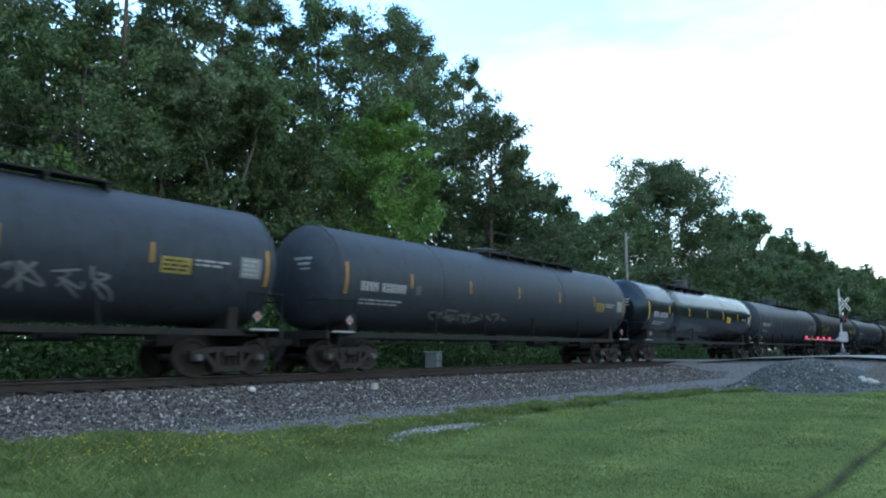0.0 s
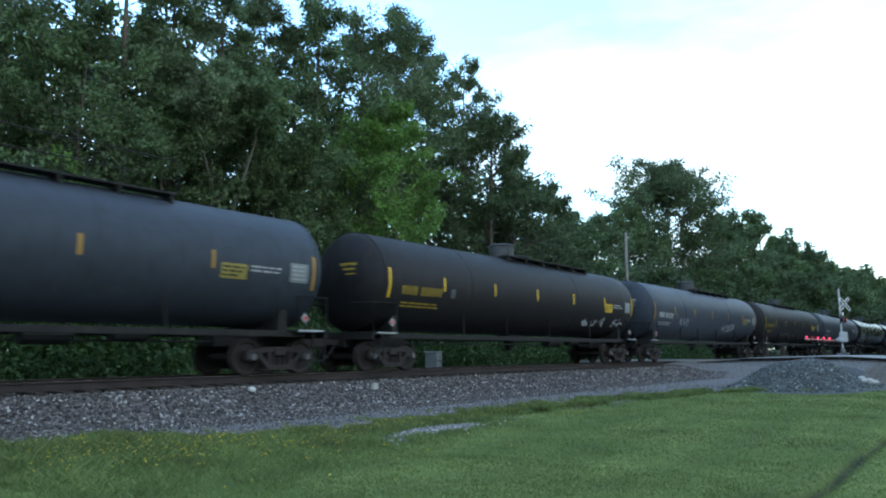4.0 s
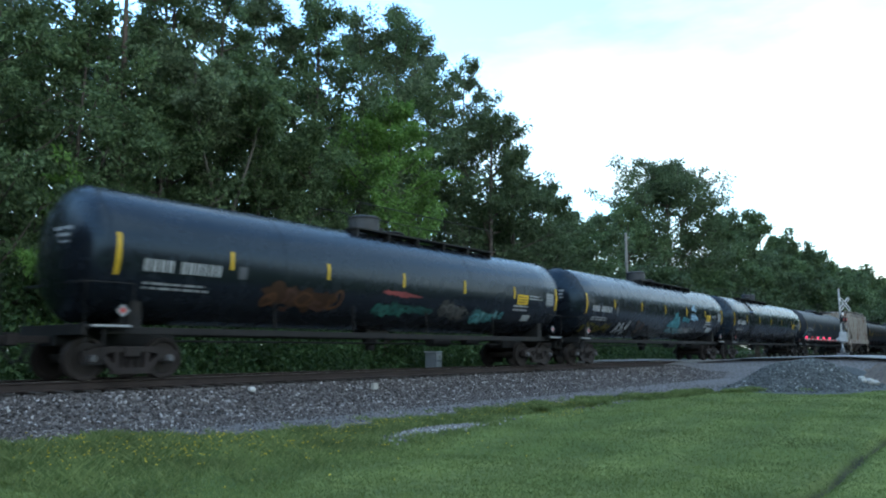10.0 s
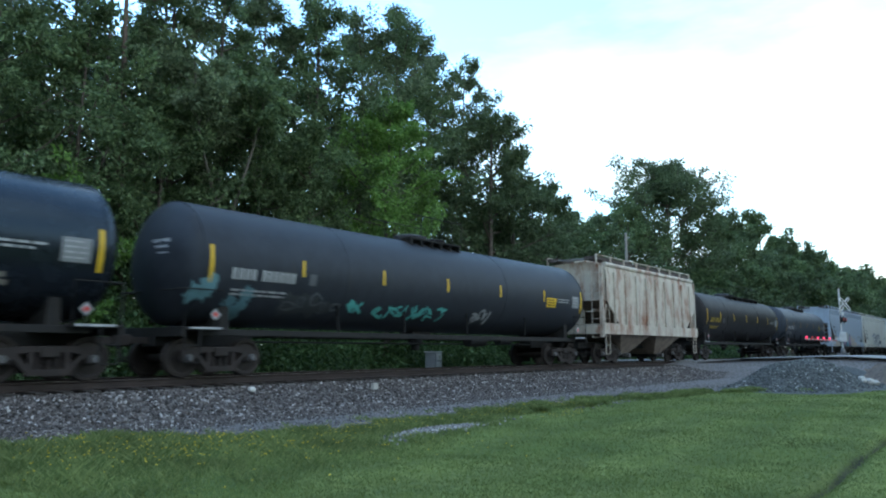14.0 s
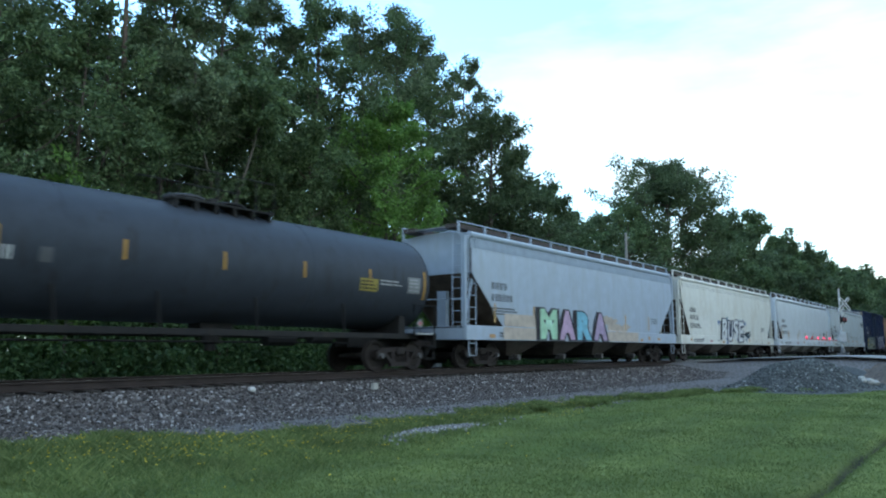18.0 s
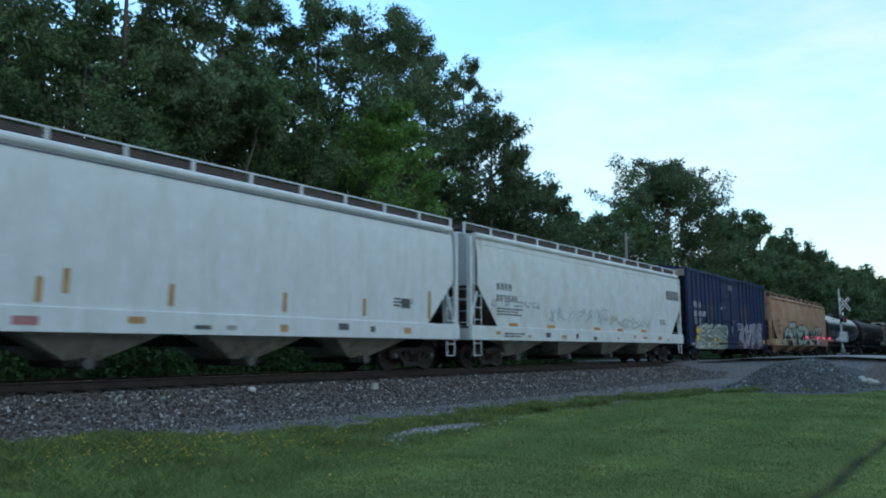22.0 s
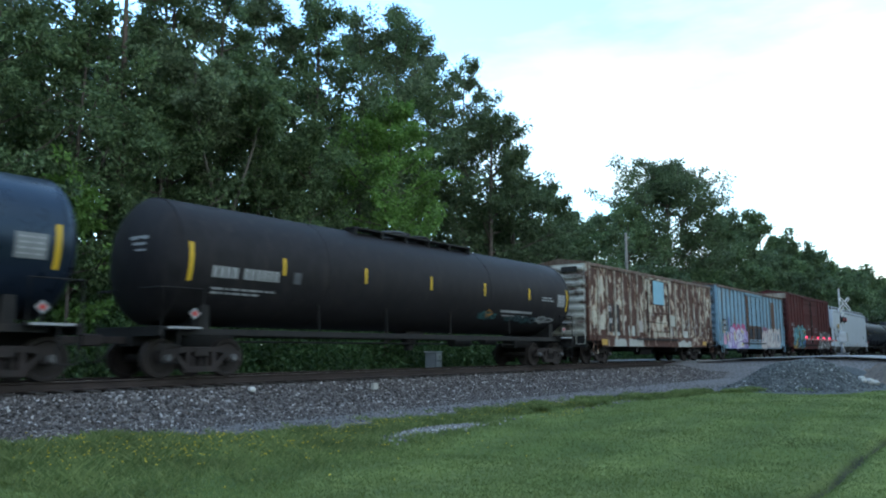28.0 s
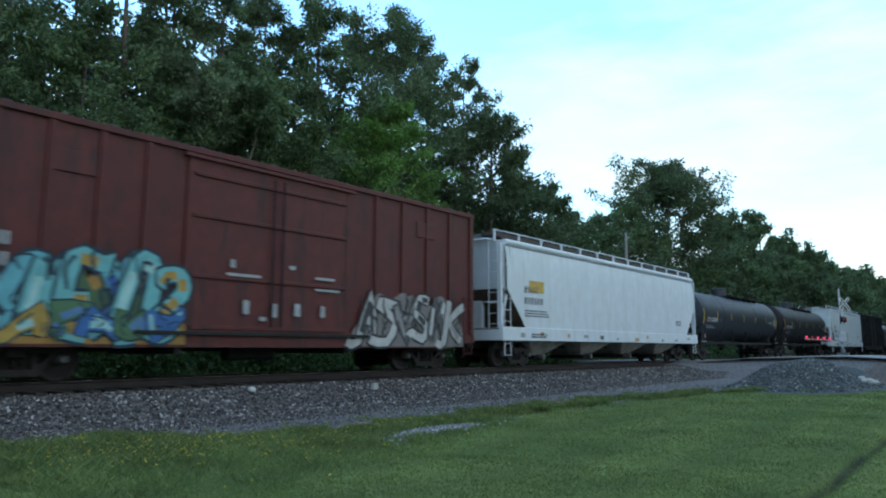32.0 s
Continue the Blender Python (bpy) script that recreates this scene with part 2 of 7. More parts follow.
red_lamp = glow("lit_red_lamp", (1.0, 0.04, 0.12), 1.6)
sign_white = mat("white_sign_sheeting", (0.72, 0.72, 0.72), 0.5, var=0.06, bump=0)
sign_red = mat("red_sheeting", (0.55, 0.05, 0.05), 0.5, var=0.08, bump=0)
pole_wood = mat("weathered_grey_pole", (0.3, 0.28, 0.26), 0.85, var=0.25)
bark = mat("grey_brown_bark", (0.11, 0.09, 0.075), 0.9, var=0.4, scale=4, bump=0.6, fine=14)
bark_brown = mat("brown_bark", (0.11, 0.08, 0.064), 0.9, var=0.35, scale=4, bump=0.5, fine=14)
bark_pale = mat("pale_bark", (0.115, 0.104, 0.085), 0.9, var=0.3, scale=4, bump=0.5, fine=14)
leaf_wood = leaf_mat("woodland_leaves", (0.064, 0.11, 0.05), (0.165, 0.235, 0.105))
leaf_grey = leaf_mat("poplar_leaves", (0.086, 0.127, 0.068), (0.195, 0.25, 0.135))
leaf_dark = leaf_mat("maple_leaves", (0.062, 0.1, 0.05), (0.142, 0.197, 0.097))
leaf_bright = leaf_mat("fresh_green_leaves", (0.095, 0.195, 0.04), (0.195, 0.33, 0.085))
leaf_bush = leaf_mat("undergrowth_leaves", (0.036, 0.08, 0.032), (0.11, 0.185, 0.065), 0.5, (0.45, 1.6), 0.7)
stone_white = mat("pale_stone", (0.6, 0.59, 0.57), 0.85, var=0.12)

grass_mat = leaf_mat("grass_blades", (0.115, 0.162, 0.048), (0.185, 0.235, 0.078), 0.6, (0.6, 1.35), 0.8)
weed_mat = leaf_mat("weed_blades", (0.09, 0.137, 0.043), (0.245, 0.295, 0.112), 0.6, (0.65, 1.3), 1.1)
flower_mat = mat("yellow_petals", (0.6, 0.46, 0.04), 0.6, var=0.15, bump=0)

m_ground, gn, gl, gb = shader("ground_surface")
g_tc = gn.new("ShaderNodeTexCoord")


def g_noise(scale, detail=5):
    nd = gn.new("ShaderNodeTexNoise")
    nd.inputs["Scale"].default_value, nd.inputs["Detail"].default_value = scale, detail
    gl.new(g_tc.outputs["Object"], nd.inputs["Vector"])
    return nd


def g_ramp(src, a, b, lo=0.35, hi=0.65):
    r = gn.new("ShaderNodeValToRGB")
    r.color_ramp.elements[0].position, r.color_ramp.elements[1].position = lo, hi
    r.color_ramp.elements[0].color, r.color_ramp.elements[1].color = (*a, 1), (*b, 1)
    gl.new(src, r.inputs[0])
    return r


g_grass = g_ramp(g_noise(0.55).outputs["Fac"], (0.09, 0.134, 0.042), (0.165, 0.204, 0.07))
g_fine = g_ramp(g_noise(7.0, 6).outputs["Fac"], (0.72, 0.74, 0.72), (1.22, 1.2, 1.16), 0.32, 0.68)
g_map = gn.new("ShaderNodeMapping")          # faint mowing swaths along the lawn
g_map.inputs["Rotation"].default_value = (0, 0, radians(-4))
g_wave = gn.new("ShaderNodeTexWave")
g_wave.bands_direction = "Y"
g_wave.inputs["Scale"].default_value, g_wave.inputs["Distortion"].default_value = 0.21, 3.0
g_wave.inputs["Detail"].default_value, g_wave.inputs["Detail Scale"].default_value = 3.0, 0.6
gl.new(g_tc.outputs["Object"], g_map.inputs["Vector"])
gl.new(g_map.outputs[0], g_wave.inputs["Vector"])
g_swath = g_ramp(g_wave.outputs["Fac"], (0.9, 0.9, 0.92), (1.12, 1.1, 1.04), 0.2, 0.8)
g_turf = g_grass.outputs[0]
for g_layer in (g_fine, g_swath):
    g_mul = gn.new("ShaderNodeMixRGB")
    g_mul.blend_type = "MULTIPLY"
    g_mul.inputs[0].default_value = 1.0
    gl.new(g_turf, g_mul.inputs[1])
    gl.new(g_layer.outputs[0], g_mul.inputs[2])
    g_turf = g_mul.outputs[0]
g_stone = g_ramp(g_noise(9.0).outputs["Fac"], (0.118, 0.11, 0.108), (0.208, 0.198, 0.196))
g_soil = g_ramp(g_noise(1.2).outputs["Fac"], (0.03, 0.028, 0.02), (0.06, 0.065, 0.035))
g_attr = gn.new("ShaderNodeAttribute")
g_attr.attribute_name = "cover"
g_sep = gn.new("ShaderNodeSeparateColor")
gl.new(g_attr.outputs["Color"], g_sep.inputs[0])
g_m1 = gn.new("ShaderNodeMixRGB")
g_m2 = gn.new("ShaderNodeMixRGB")
gl.new(g_sep.outputs[0], g_m1.inputs[0])
gl.new(g_turf, g_m1.inputs[1])
gl.new(g_stone.outputs[0], g_m1.inputs[2])
gl.new(g_sep.outputs[1], g_m2.inputs[0])
gl.new(g_m1.outputs[0], g_m2.inputs[1])
gl.new(g_soil.outputs[0], g_m2.inputs[2])
gl.new(g_m2.outputs[0], gb.inputs["Base Color"])
gb.inputs["Roughness"].default_value = 0.95
gb.inputs["Specular IOR Level"].default_value = 0.12
g_bump = gn.new("ShaderNodeBump")
g_bump.inputs["Strength"].default_value, g_bump.inputs["Distance"].default_value = 0.6, 0.05
gl.new(g_noise(28.0, 4).outputs["Fac"], g_bump.inputs["Height"])
gl.new(g_bump.outputs[0], gb.inputs["Normal"])


# ---- mesh tools ----
class Shape:
    """Verts and faces gathered into one mesh."""

    def __init__(self):
        self.v, self.f = [], []

    def add(self, verts, faces):
        k = len(self.v)
        self.v += [tuple(p) for p in verts]
        self.f += [tuple(i + k for i in q) for q in faces]
        return self

    def box(self, x0, x1, y0, y1, z0, z1, c=0.0):
        """A box, its edges chamfered by c."""
        if c <= 0:
            p = [(x, y, z) for x in (x0, x1) for y in (y0, y1) for z in (z0, z1)]
            return self.add(p, [(0, 1, 3, 2), (4, 6, 7, 5), (0, 4, 5, 1), (2, 3, 7, 6), (0, 2, 6, 4), (1, 5, 7, 3)])
        b = bmesh.new()
        bmesh.ops.create_cube(b, size=1)
        for w in b.verts:
            w.co = ((x0 + x1) / 2 + w.co.x * (x1 - x0), (y0 + y1) / 2 + w.co.y * (y1 - y0), (z0 + z1) / 2 + w.co.z * (z1 - z0))
        bmesh.ops.bevel(b, geom=b.edges[:], offset=c, segments=1, affect="EDGES")
        b.verts.index_update()
        self.add([w.co[:] for w in b.verts], [[w.index for w in q.verts] for q in b.faces])
        b.free()
        return self

    def tube(self, path, r, n=8, caps=True):
        """A round bar along the points of path; r: one radius or one for each point."""
        pts = [Vector(p) for p in path]
        rs = r if isinstance(r, (list, tuple)) else [r] * len(pts)
        rings = []
        for i, p in enumerate(pts):
            d = (pts[min(i + 1, len(pts) - 1)] - pts[max(i - 1, 0)]).normalized()
            up = Vector((0, 0, 1)) if abs(d.z) < 0.9 else Vector((1, 0, 0))
            a = d.cross(up).normalized()
            b = d.cross(a)
            rings.append([p + (a * math.cos(2 * math.pi * k / n) + b * math.sin(2 * math.pi * k / n)) * rs[i] for k in range(n)])
        vs = [q for ring in rings for q in ring]
        fs = [(i * n + k, i * n + (k + 1) % n, (i + 1) * n + (k + 1) % n, (i + 1) * n + k) for i in range(len(pts) - 1) for k in range(n)]
        if caps:
            fs += [tuple(range(n - 1, -1, -1)), tuple((len(pts) - 1) * n + k for k in range(n))]
        return self.add(vs, fs)

    def lathe(self, prof, axis="y", n=28, centre=(0, 0, 0)):
        """Turn prof, rows of (place along the axis, radius)."""
        vs, fs = [], []
        cx, cy, cz = centre
        for a, r in prof:
            for k in range(n):
                w = 2 * math.pi * k / n
                c, s = r * math.cos(w), r * math.sin(w)
                vs.append((cx + a, cy + c, cz + s) if axis == "x" else (cx + c, cy + a, cz + s) if axis == "y" else (cx + c, cy + s, cz + a))
        for i in range(len(prof) - 1):
            fs += [(i * n + k, i * n + (k + 1) % n, (i + 1) * n + (k + 1) % n, (i + 1) * n + k) for k in range(n)]
        return self.add(vs, fs)

    def prism(self, poly, y0, y1):
        """A plate: the outline poly of (x, z), from y0 to y1."""
        n = len(poly)
        vs = [(x, y0, z) for x, z in poly] + [(x, y1, z) for x, z in poly]
        return self.add(vs, [tuple(range(n)), tuple(range(2 * n - 1, n - 1, -1))] + [(i, i + n, (i + 1) % n + n, (i + 1) % n) for i in range(n)])

    def extrude(self, sect, x0, x1):
        """A bar along x with the section sect of (y, z)."""
        n = len(sect)
        vs = [(x0, y, z) for y, z in sect] + [(x1, y, z) for y, z in sect]
        return self.add(vs, [tuple(range(n - 1, -1, -1)), tuple(range(n, 2 * n))] + [(i, (i + 1) % n, (i + 1) % n + n, i + n) for i in range(n)])

    def mesh(self, name, material, smooth=False):
        me = bpy.data.meshes.new(name)
        me.from_pydata(self.v, [], self.f)
        b = bmesh.new()
        b.from_mesh(me)
        bmesh.ops.recalc_face_normals(b, faces=b.faces)
        b.to_mesh(me)
        b.free()
        me.materials.append(material)
        if smooth:
            me.shade_auto_smooth() if hasattr(me, "shade_auto_smooth") else None
            for p in me.polygons:
                p.use_smooth = True
            me.set_sharp_from_angle(angle=radians(38))
        return me


def part(name, shape, material, parent, label="", smooth=False):
    """One mesh object under a thing or under a part."""
    ob = new(name, shape.mesh(name, material, smooth))
    ob.parent = parent
    if label:
        ob["label"] = label
    return ob


def thing(name, label, category, m=None, group="", kind=""):
    ob = new(name)
    ob.empty_display_size = 0.3
    if m is not None:
        ob.matrix_basis = m
    return tagged(ob, label, category, group, kind)


def solid(name, shape, material, label, category="", group="", kind="", m=None, smooth=False):
    ob = new(name, shape.mesh(name, material, smooth))
    if m is not None:
        ob.matrix_basis = m
    return tagged(ob, label, category, group, kind)


def mount(model, parent, m):
    """A copy of the model and its parts, under parent."""
    made = copy_thing(model, m)
    made.parent = parent
    return made


# ---- ground ----
def clamp01(a):
    return np.clip(a, 0, 1)


def edge_y(x):
    """Where the gravel ends and the grass begins."""
    return np.interp(x, [-60, 4, 8, 12, 18, 26, 30, 33, 60, 400], [10.2, 10.1, 9.7, 9.8, 9.7, 8.7, 5.6, 4.1, 3.0, 3.0])


def ground_z(x, y):
    x, y = np.asarray(x, float), np.asarray(y, float)
    lawn = np.interp(x, [-40, 4, 9, 40], [-0.55, -0.6, -0.85, -0.85]) + 0.03 * np.sin(x * 0.9 + 1.3 * y) * np.sin(0.7 * y - 0.4 * x)
    lawn = lawn - 0.10 * clamp01((8 - y) / 8) - 0.17 * np.exp(-((y - 1.93 - 0.02 * (x - 9.2)) / 0.12) ** 2) * (0.8 + 0.2 * np.sin(1.3 * x) * np.sin(2.1 * x)) * clamp01((x - 6) / 3) * clamp01((30 - x) / 8)
    bed = np.interp(y, [9.5, 11.8, 13.1, 14.5, 14.9, 17.8, 18.2, 20.3, 24, 40], [-0.8, -0.8, -0.74, -0.33, -0.27, -0.27, -0.33, -0.7, -0.55, -0.2])
    mixed = clamp01((y - 10.8) / 1.6)
    z = lawn * (1 - mixed) + bed * mixed
    # the road's bank at the crossing
    road = clamp01((x - 38.5) / 3.0) * clamp01((56 - x) / 4.0)
    level = np.interp(y, [-60, 0, 7, 12, 14.2, 18.5, 24, 60], [-0.7, -0.1, 0.28, 0.12, -0.02, -0.02, -0.2, -0.6])
    return z * (1 - road) + level * road


def ground():
    xs = np.unique(np.concatenate([np.linspace(-900, -60, 12), np.linspace(-60, 0, 25), np.linspace(0, 60, 241), np.linspace(60, 140, 81), np.linspace(140, 1500, 40)]))
    ys = np.unique(np.concatenate([np.linspace(-900, -20, 12), np.linspace(-20, 0, 14), np.linspace(0, 26, 157), np.linspace(1.2, 2.8, 65), np.linspace(26, 60, 18), np.linspace(60, 1500, 20)]))
    X, Y = np.meshgrid(xs, ys)
    Z = ground_z(X, Y)
    n = len(xs)
    verts = np.stack([X.ravel(), Y.ravel(), Z.ravel()], 1)
    faces = [(j * n + i, j * n + i + 1, (j + 1) * n + i + 1, (j + 1) * n + i) for j in range(len(ys) - 1) for i in range(n - 1)]
    me = bpy.data.meshes.new("ground")
    me.from_pydata(verts.tolist(), [], faces)
    me.materials.append(m_ground)
    cover = np.zeros((len(verts), 4), np.float32)
    x, y = verts[:, 0], verts[:, 1]
    wob = 0.25 * np.sin(x * 2.1) + 0.18 * np.sin(x * 5.3 + 1) + 0.1 * np.sin(9.7 * x)
    cover[:, 0] = clamp01((y - edge_y(x) + wob) / 0.3) * clamp01((21.0 - y) / 0.5)
    patch = np.exp(-(((x - 10.9) / 1.15) ** 2 + ((y - 8.55 - 0.14 * (x - 10)) / 0.3) ** 2)) * 0.45
    cover[:, 0] = np.maximum(cover[:, 0], clamp01(patch))
    cover[:, 1] = np.maximum(clamp01((y - 20.4) / 0.8), 0.85 * np.exp(-((y - 1.93 - 0.02 * (x - 9.2)) / (0.08 + 0.02 * np.sin(1.7 * x))) ** 4) * clamp01((x - 6) / 3) * clamp01((22 - x) / 4))
    cover[:, 3] = 1
    layer = me.color_attributes.new("cover", "FLOAT_COLOR", "POINT")
    layer.data.foreach_set("color", cover.ravel())
    for p in me.polygons:
        p.use_smooth = True
    return tagged(new("ground", me), "mown green lawn running up to a grey gravel shoulder", "ground", kind="structure")


ground()


def road():
    s = Shape()
    ys = np.linspace(-60, 14.2, 60)
    rows = []
    for y in ys:
        for x in (41.0, 43.5, 46.0, 48.5, 51.0):
            rows.append((x, y, float(ground_z(46.0, y)) + 0.05 + 0.03 * (1 - abs(x - 46) / 5)))
    s.add(rows, [(j * 5 + i, j * 5 + i + 1, j * 5 + i + 6, j * 5 + i + 5) for j in range(59) for i in range(4)])
    solid("road", s, asphalt, "worn grey asphalt road climbing to the crossing", "road", kind="structure", smooth=True)
    s = Shape()
    for y0, y1 in ((14.25, 15.42), (15.72, 16.92), (17.22, 18.4)):
        s.box(41, 51, y0, y1, -0.15, 0.0, 0.01)
    solid("road_crossing", s, asphalt, "asphalt crossing panels between the rails", "road", kind="structure")
    s = Shape()
    s.box(41, 51, 18.42, 60, -0.5, -0.02)
    solid("road_beyond", s, asphalt, "asphalt road beyond the tracks", "road", kind="structure")


road()


# ---- track ----
RAIL_SECTION = [(-0.075, -0.185), (0.075, -0.185), (0.075, -0.168), (0.012, -0.15), (0.009, -0.05), (0.037, -0.035), (0.037, -0.006), (0.028, 0.0),
                (-0.028, 0.0), (-0.037, -0.006), (-0.037, -0.035), (-0.009, -0.05), (-0.012, -0.15), (-0.075, -0.168)]


def track():
    line = thing("railway_track", "single railway track with rusty rails on grey ballast", "railway track", pose(0, TRACK, 0), kind="structure")
    for side in (-0.754, 0.754):
        s = Shape().extrude([(y + side, z) for y, z in RAIL_SECTION], -300, 900)
        part("rail", s, rail_steel, line, "rusty steel rail")
        part("running_surface", Shape().box(-300, 900, side - 0.022, side + 0.022, 0.0, 0.002), tread_steel, line, "polished rail head")
    tie = Shape().box(-0.11, 0.11, -1.3, 1.3, -0.34, -0.19, 0.012).mesh("tie", tie_wood)
    for i in range(-10, 170):
        x = i * 0.54 + random.uniform(-0.03, 0.03)
        if 40.5 < x < 51.5:
            continue
        ob = new("tie", tie)
        ob.parent = line
        ob.matrix_basis = pose(x, random.uniform(-0.03, 0.03), random.uniform(-0.01, 0.01), 0, 0, random.uniform(-1, 1))
    s = Shape()
    for i in range(170, 800):
        s.box(i * 0.54 - 0.11, i * 0.54 + 0.11, -1.3, 1.3, -0.34, -0.19)
    tagged(part("distant_ties", s, tie_wood, line), kind="stuff")
    plate = Shape().box(-0.09, 0.09, -0.17, 0.17, -0.19, -0.172, 0.004).mesh("tie_plate", rail_steel)
    for i in range(5, 75):
        for side in (-0.754, 0.754):
            x = i * 0.54
            if 40.5 < x < 51.5:
                continue
            ob = new("tie_plate", plate)
            ob.parent = line
            ob.matrix_basis = pose(x, side, 0)


track()


# ---- trucks (bogies), built once and then fitted under each car ----
WHEEL = 0.457


def truck_model():
    t = new("truck")
    wheel = [(-0.07, 0.10), (-0.07, 0.12), (-0.03, 0.14), (-0.02, 0.34), (-0.055, 0.385), (-0.055, 0.445), (-0.045, WHEEL), (0.04, WHEEL + 0.004), (0.06, WHEEL + 0.03),
             (0.085, WHEEL + 0.028), (0.085, 0.4), (0.05, 0.37), (0.03, 0.2), (0.07, 0.13), (0.07, 0.10)]
    for ax in (-0.889, 0.889):
        s = Shape()
        for sgn in (-1, 1):
            s.lathe([(a if sgn < 0 else -a, r) for a, r in wheel], "y", 32, (0, sgn * 0.79, 0))
        s.tube([(0, -1.05, 0), (0, -0.9, 0), (0, -0.8, 0), (0, 0.8, 0), (0, 0.9, 0), (0, 1.05, 0)], [0.075, 0.075, 0.1, 0.1, 0.075, 0.075], 12)
        w = part("wheelset", s, wheel_steel, t, "worn steel wheelset", True)
        w.location = (ax, 0, WHEEL)
    for sgn in (-1, 1):
        y0, y1 = sgn * 0.94, sgn * 1.08
        s = Shape()
        s.prism([(-1.05, 0.60), (-0.95, 0.66), (-0.42, 0.72), (0.42, 0.72), (0.95, 0.66), (1.05, 0.60), (1.05, 0.52), (0.72, 0.53), (0.4, 0.60), (-0.4, 0.60), (-0.72, 0.53), (-1.05, 0.52)], y0, y1)
        for k in (-1, 1):
            s.prism([(k * 0.78, 0.56), (k * 0.62, 0.56), (k * 0.30, 0.24), (k * 0.42, 0.18)], y0, y1)
            s.prism([(k * 0.29, 0.62), (k * 0.40, 0.62), (k * 0.40, 0.2), (k * 0.29, 0.2)], y0, y1)
            s.prism([(k * 1.08, 0.62), (k * 0.70, 0.60), (k * 0.72, 0.36), (k * 0.78, 0.36), (k * 0.80, 0.56), (k * 0.98, 0.56), (k * 1.0, 0.38), (k * 1.07, 0.38)], y0, y1)
        s.prism([(-0.46, 0.13), (0.46, 0.13), (0.40, 0.26), (-0.40, 0.26)], y0, y1)
        part("sideframe", s, truck_steel, t, "cast steel sideframe")
        for k in (-0.18, 0.0, 0.18):
            part("coil_spring", Shape().lathe([(0.26 + 0.02 * i, 0.075 if i % 2 else 0.06) for i in range(13)], "z", 8, (k, sgn * 0.99, 0)), truck_steel, t)
        for ax in (-0.889, 0.889):
            s = Shape().lathe([(0.0, 0.001), (0.0, 0.07), (-0.03, 0.085), (-0.16, 0.1), (-0.16, 0.001)] if sgn > 0 else [(0.0, 0.001), (0.0, 0.07), (0.03, 0.085), (0.16, 0.1), (0.16, 0.001)], "y", 14, (ax, sgn * 1.16, WHEEL))
            part("bearing_cap", s, cap_steel, t, "grey roller bearing end cap")
    part("bolster", Shape().box(-0.2, 0.2, -1.12, 1.12, 0.48, 0.72, 0.03), truck_steel, t, "cast truck bolster")
    for k in (-1, 1):
        part("brake_beam", Shape().tube([(k * 0.36, -0.8, 0.36), (k * 0.36, 0.8, 0.36)], 0.045, 8), truck_steel, t)
    return t


TRUCK = truck_model()


def couplers(car, half, reach, z=0.86):
    for k in (-1, 1):
        s = Shape().box(k * (half - 1.2) if k > 0 else -reach + 0.12, reach - 0.12 if k > 0 else k * (half - 1.2), -0.07, 0.07, z - 0.08, z + 0.08, 0.015)
        s.box(k * reach - 0.15, k * reach + 0.15, -0.12, 0.12, z - 0.14, z + 0.14, 0.03)
        part("coupler", s, truck_steel, car, "rusty knuckle coupler")
        part("air_hose", Shape().tube([(k * (reach - 0.35), -0.3, z - 0.05), (k * (reach - 0.15), -0.28, z - 0.35), (k * reach, -0.2, z - 0.5)], 0.025, 6), black_paint, car)


def ladder(car, x, y, z0, z1, width, material, along="x", name="ladder"):
    s = Shape()
    a, b = -width / 2, width / 2
    for k in (a, b):
        p = (x + k, y) if along == "x" else (x, y + k)
        s.tube([(*p, z0), (*p, z1)], 0.02, 6)
    n = max(2, int((z1 - z0) / 0.38))
    for i in range(n + 1):
        z = z0 + (z1 - z0) * i / n
        p, q = ((x + a, y), (x + b, y)) if along == "x" else ((x, y + a), (x, y + b))
        s.tube([(*p, z), (*q, z)], 0.014, 6)
    return part(name, s, material, car, "steel rung ladder")


def bars(car, spots, surface, material, name="stencilled_mark", label="illegible stencilled lettering"):
    """Marks on a side: spots are (x0, x1, z0, z1) blocks laid on surface(x, z) -> y."""
    s = Shape()
    cells = spots
    if name in ("stencilled_character", "owner_mark"):      # two plain upright bars to a character
        cells = [q for x0, x1, z0, z1 in spots for q in ((x0, x0 + 0.38 * (x1 - x0), z0, z1), (x1 - 0.38 * (x1 - x0), x1, z0, z1))]
    for x0, x1, z0, z1 in cells:
        n = max(1, int((z1 - z0) / 0.06))
        vs, fs = [], []
        for i in range(n + 1):
            z = z0 + (z1 - z0) * i / n
            for x in (x0, x1):
                vs.append((x, surface(x, z) - 0.006, z))
        fs = [(2 * i, 2 * i + 1, 2 * i + 3, 2 * i + 2) for i in range(n)]
        s.add(vs, fs)
    ob = part(name, s, material, car, label)
    if len(spots) > 1:
        ob["kind"] = "stuff"
    return ob


def glyphs(x, z, count, w, h, gap):
    """Plain bars of the size of characters."""
    return [(x + i * (w + gap), x + i * (w + gap) + w, z, z + h) for i in range(count)]


def lines_of(x, z, length, count, rng, h=0.05, pitch=0.1):
    """Rows of small writing, too small to read, as broken bars."""
    out = []
    for i in range(count):
        k = x
        end = x + length * rng.uniform(0.7, 1.0)
        while k < end:
            w = rng.uniform(0.1, 0.35)
            out.append((k, min(k + w, end), z - i * pitch, z - i * pitch + h))
            k += w + 0.05
    return out


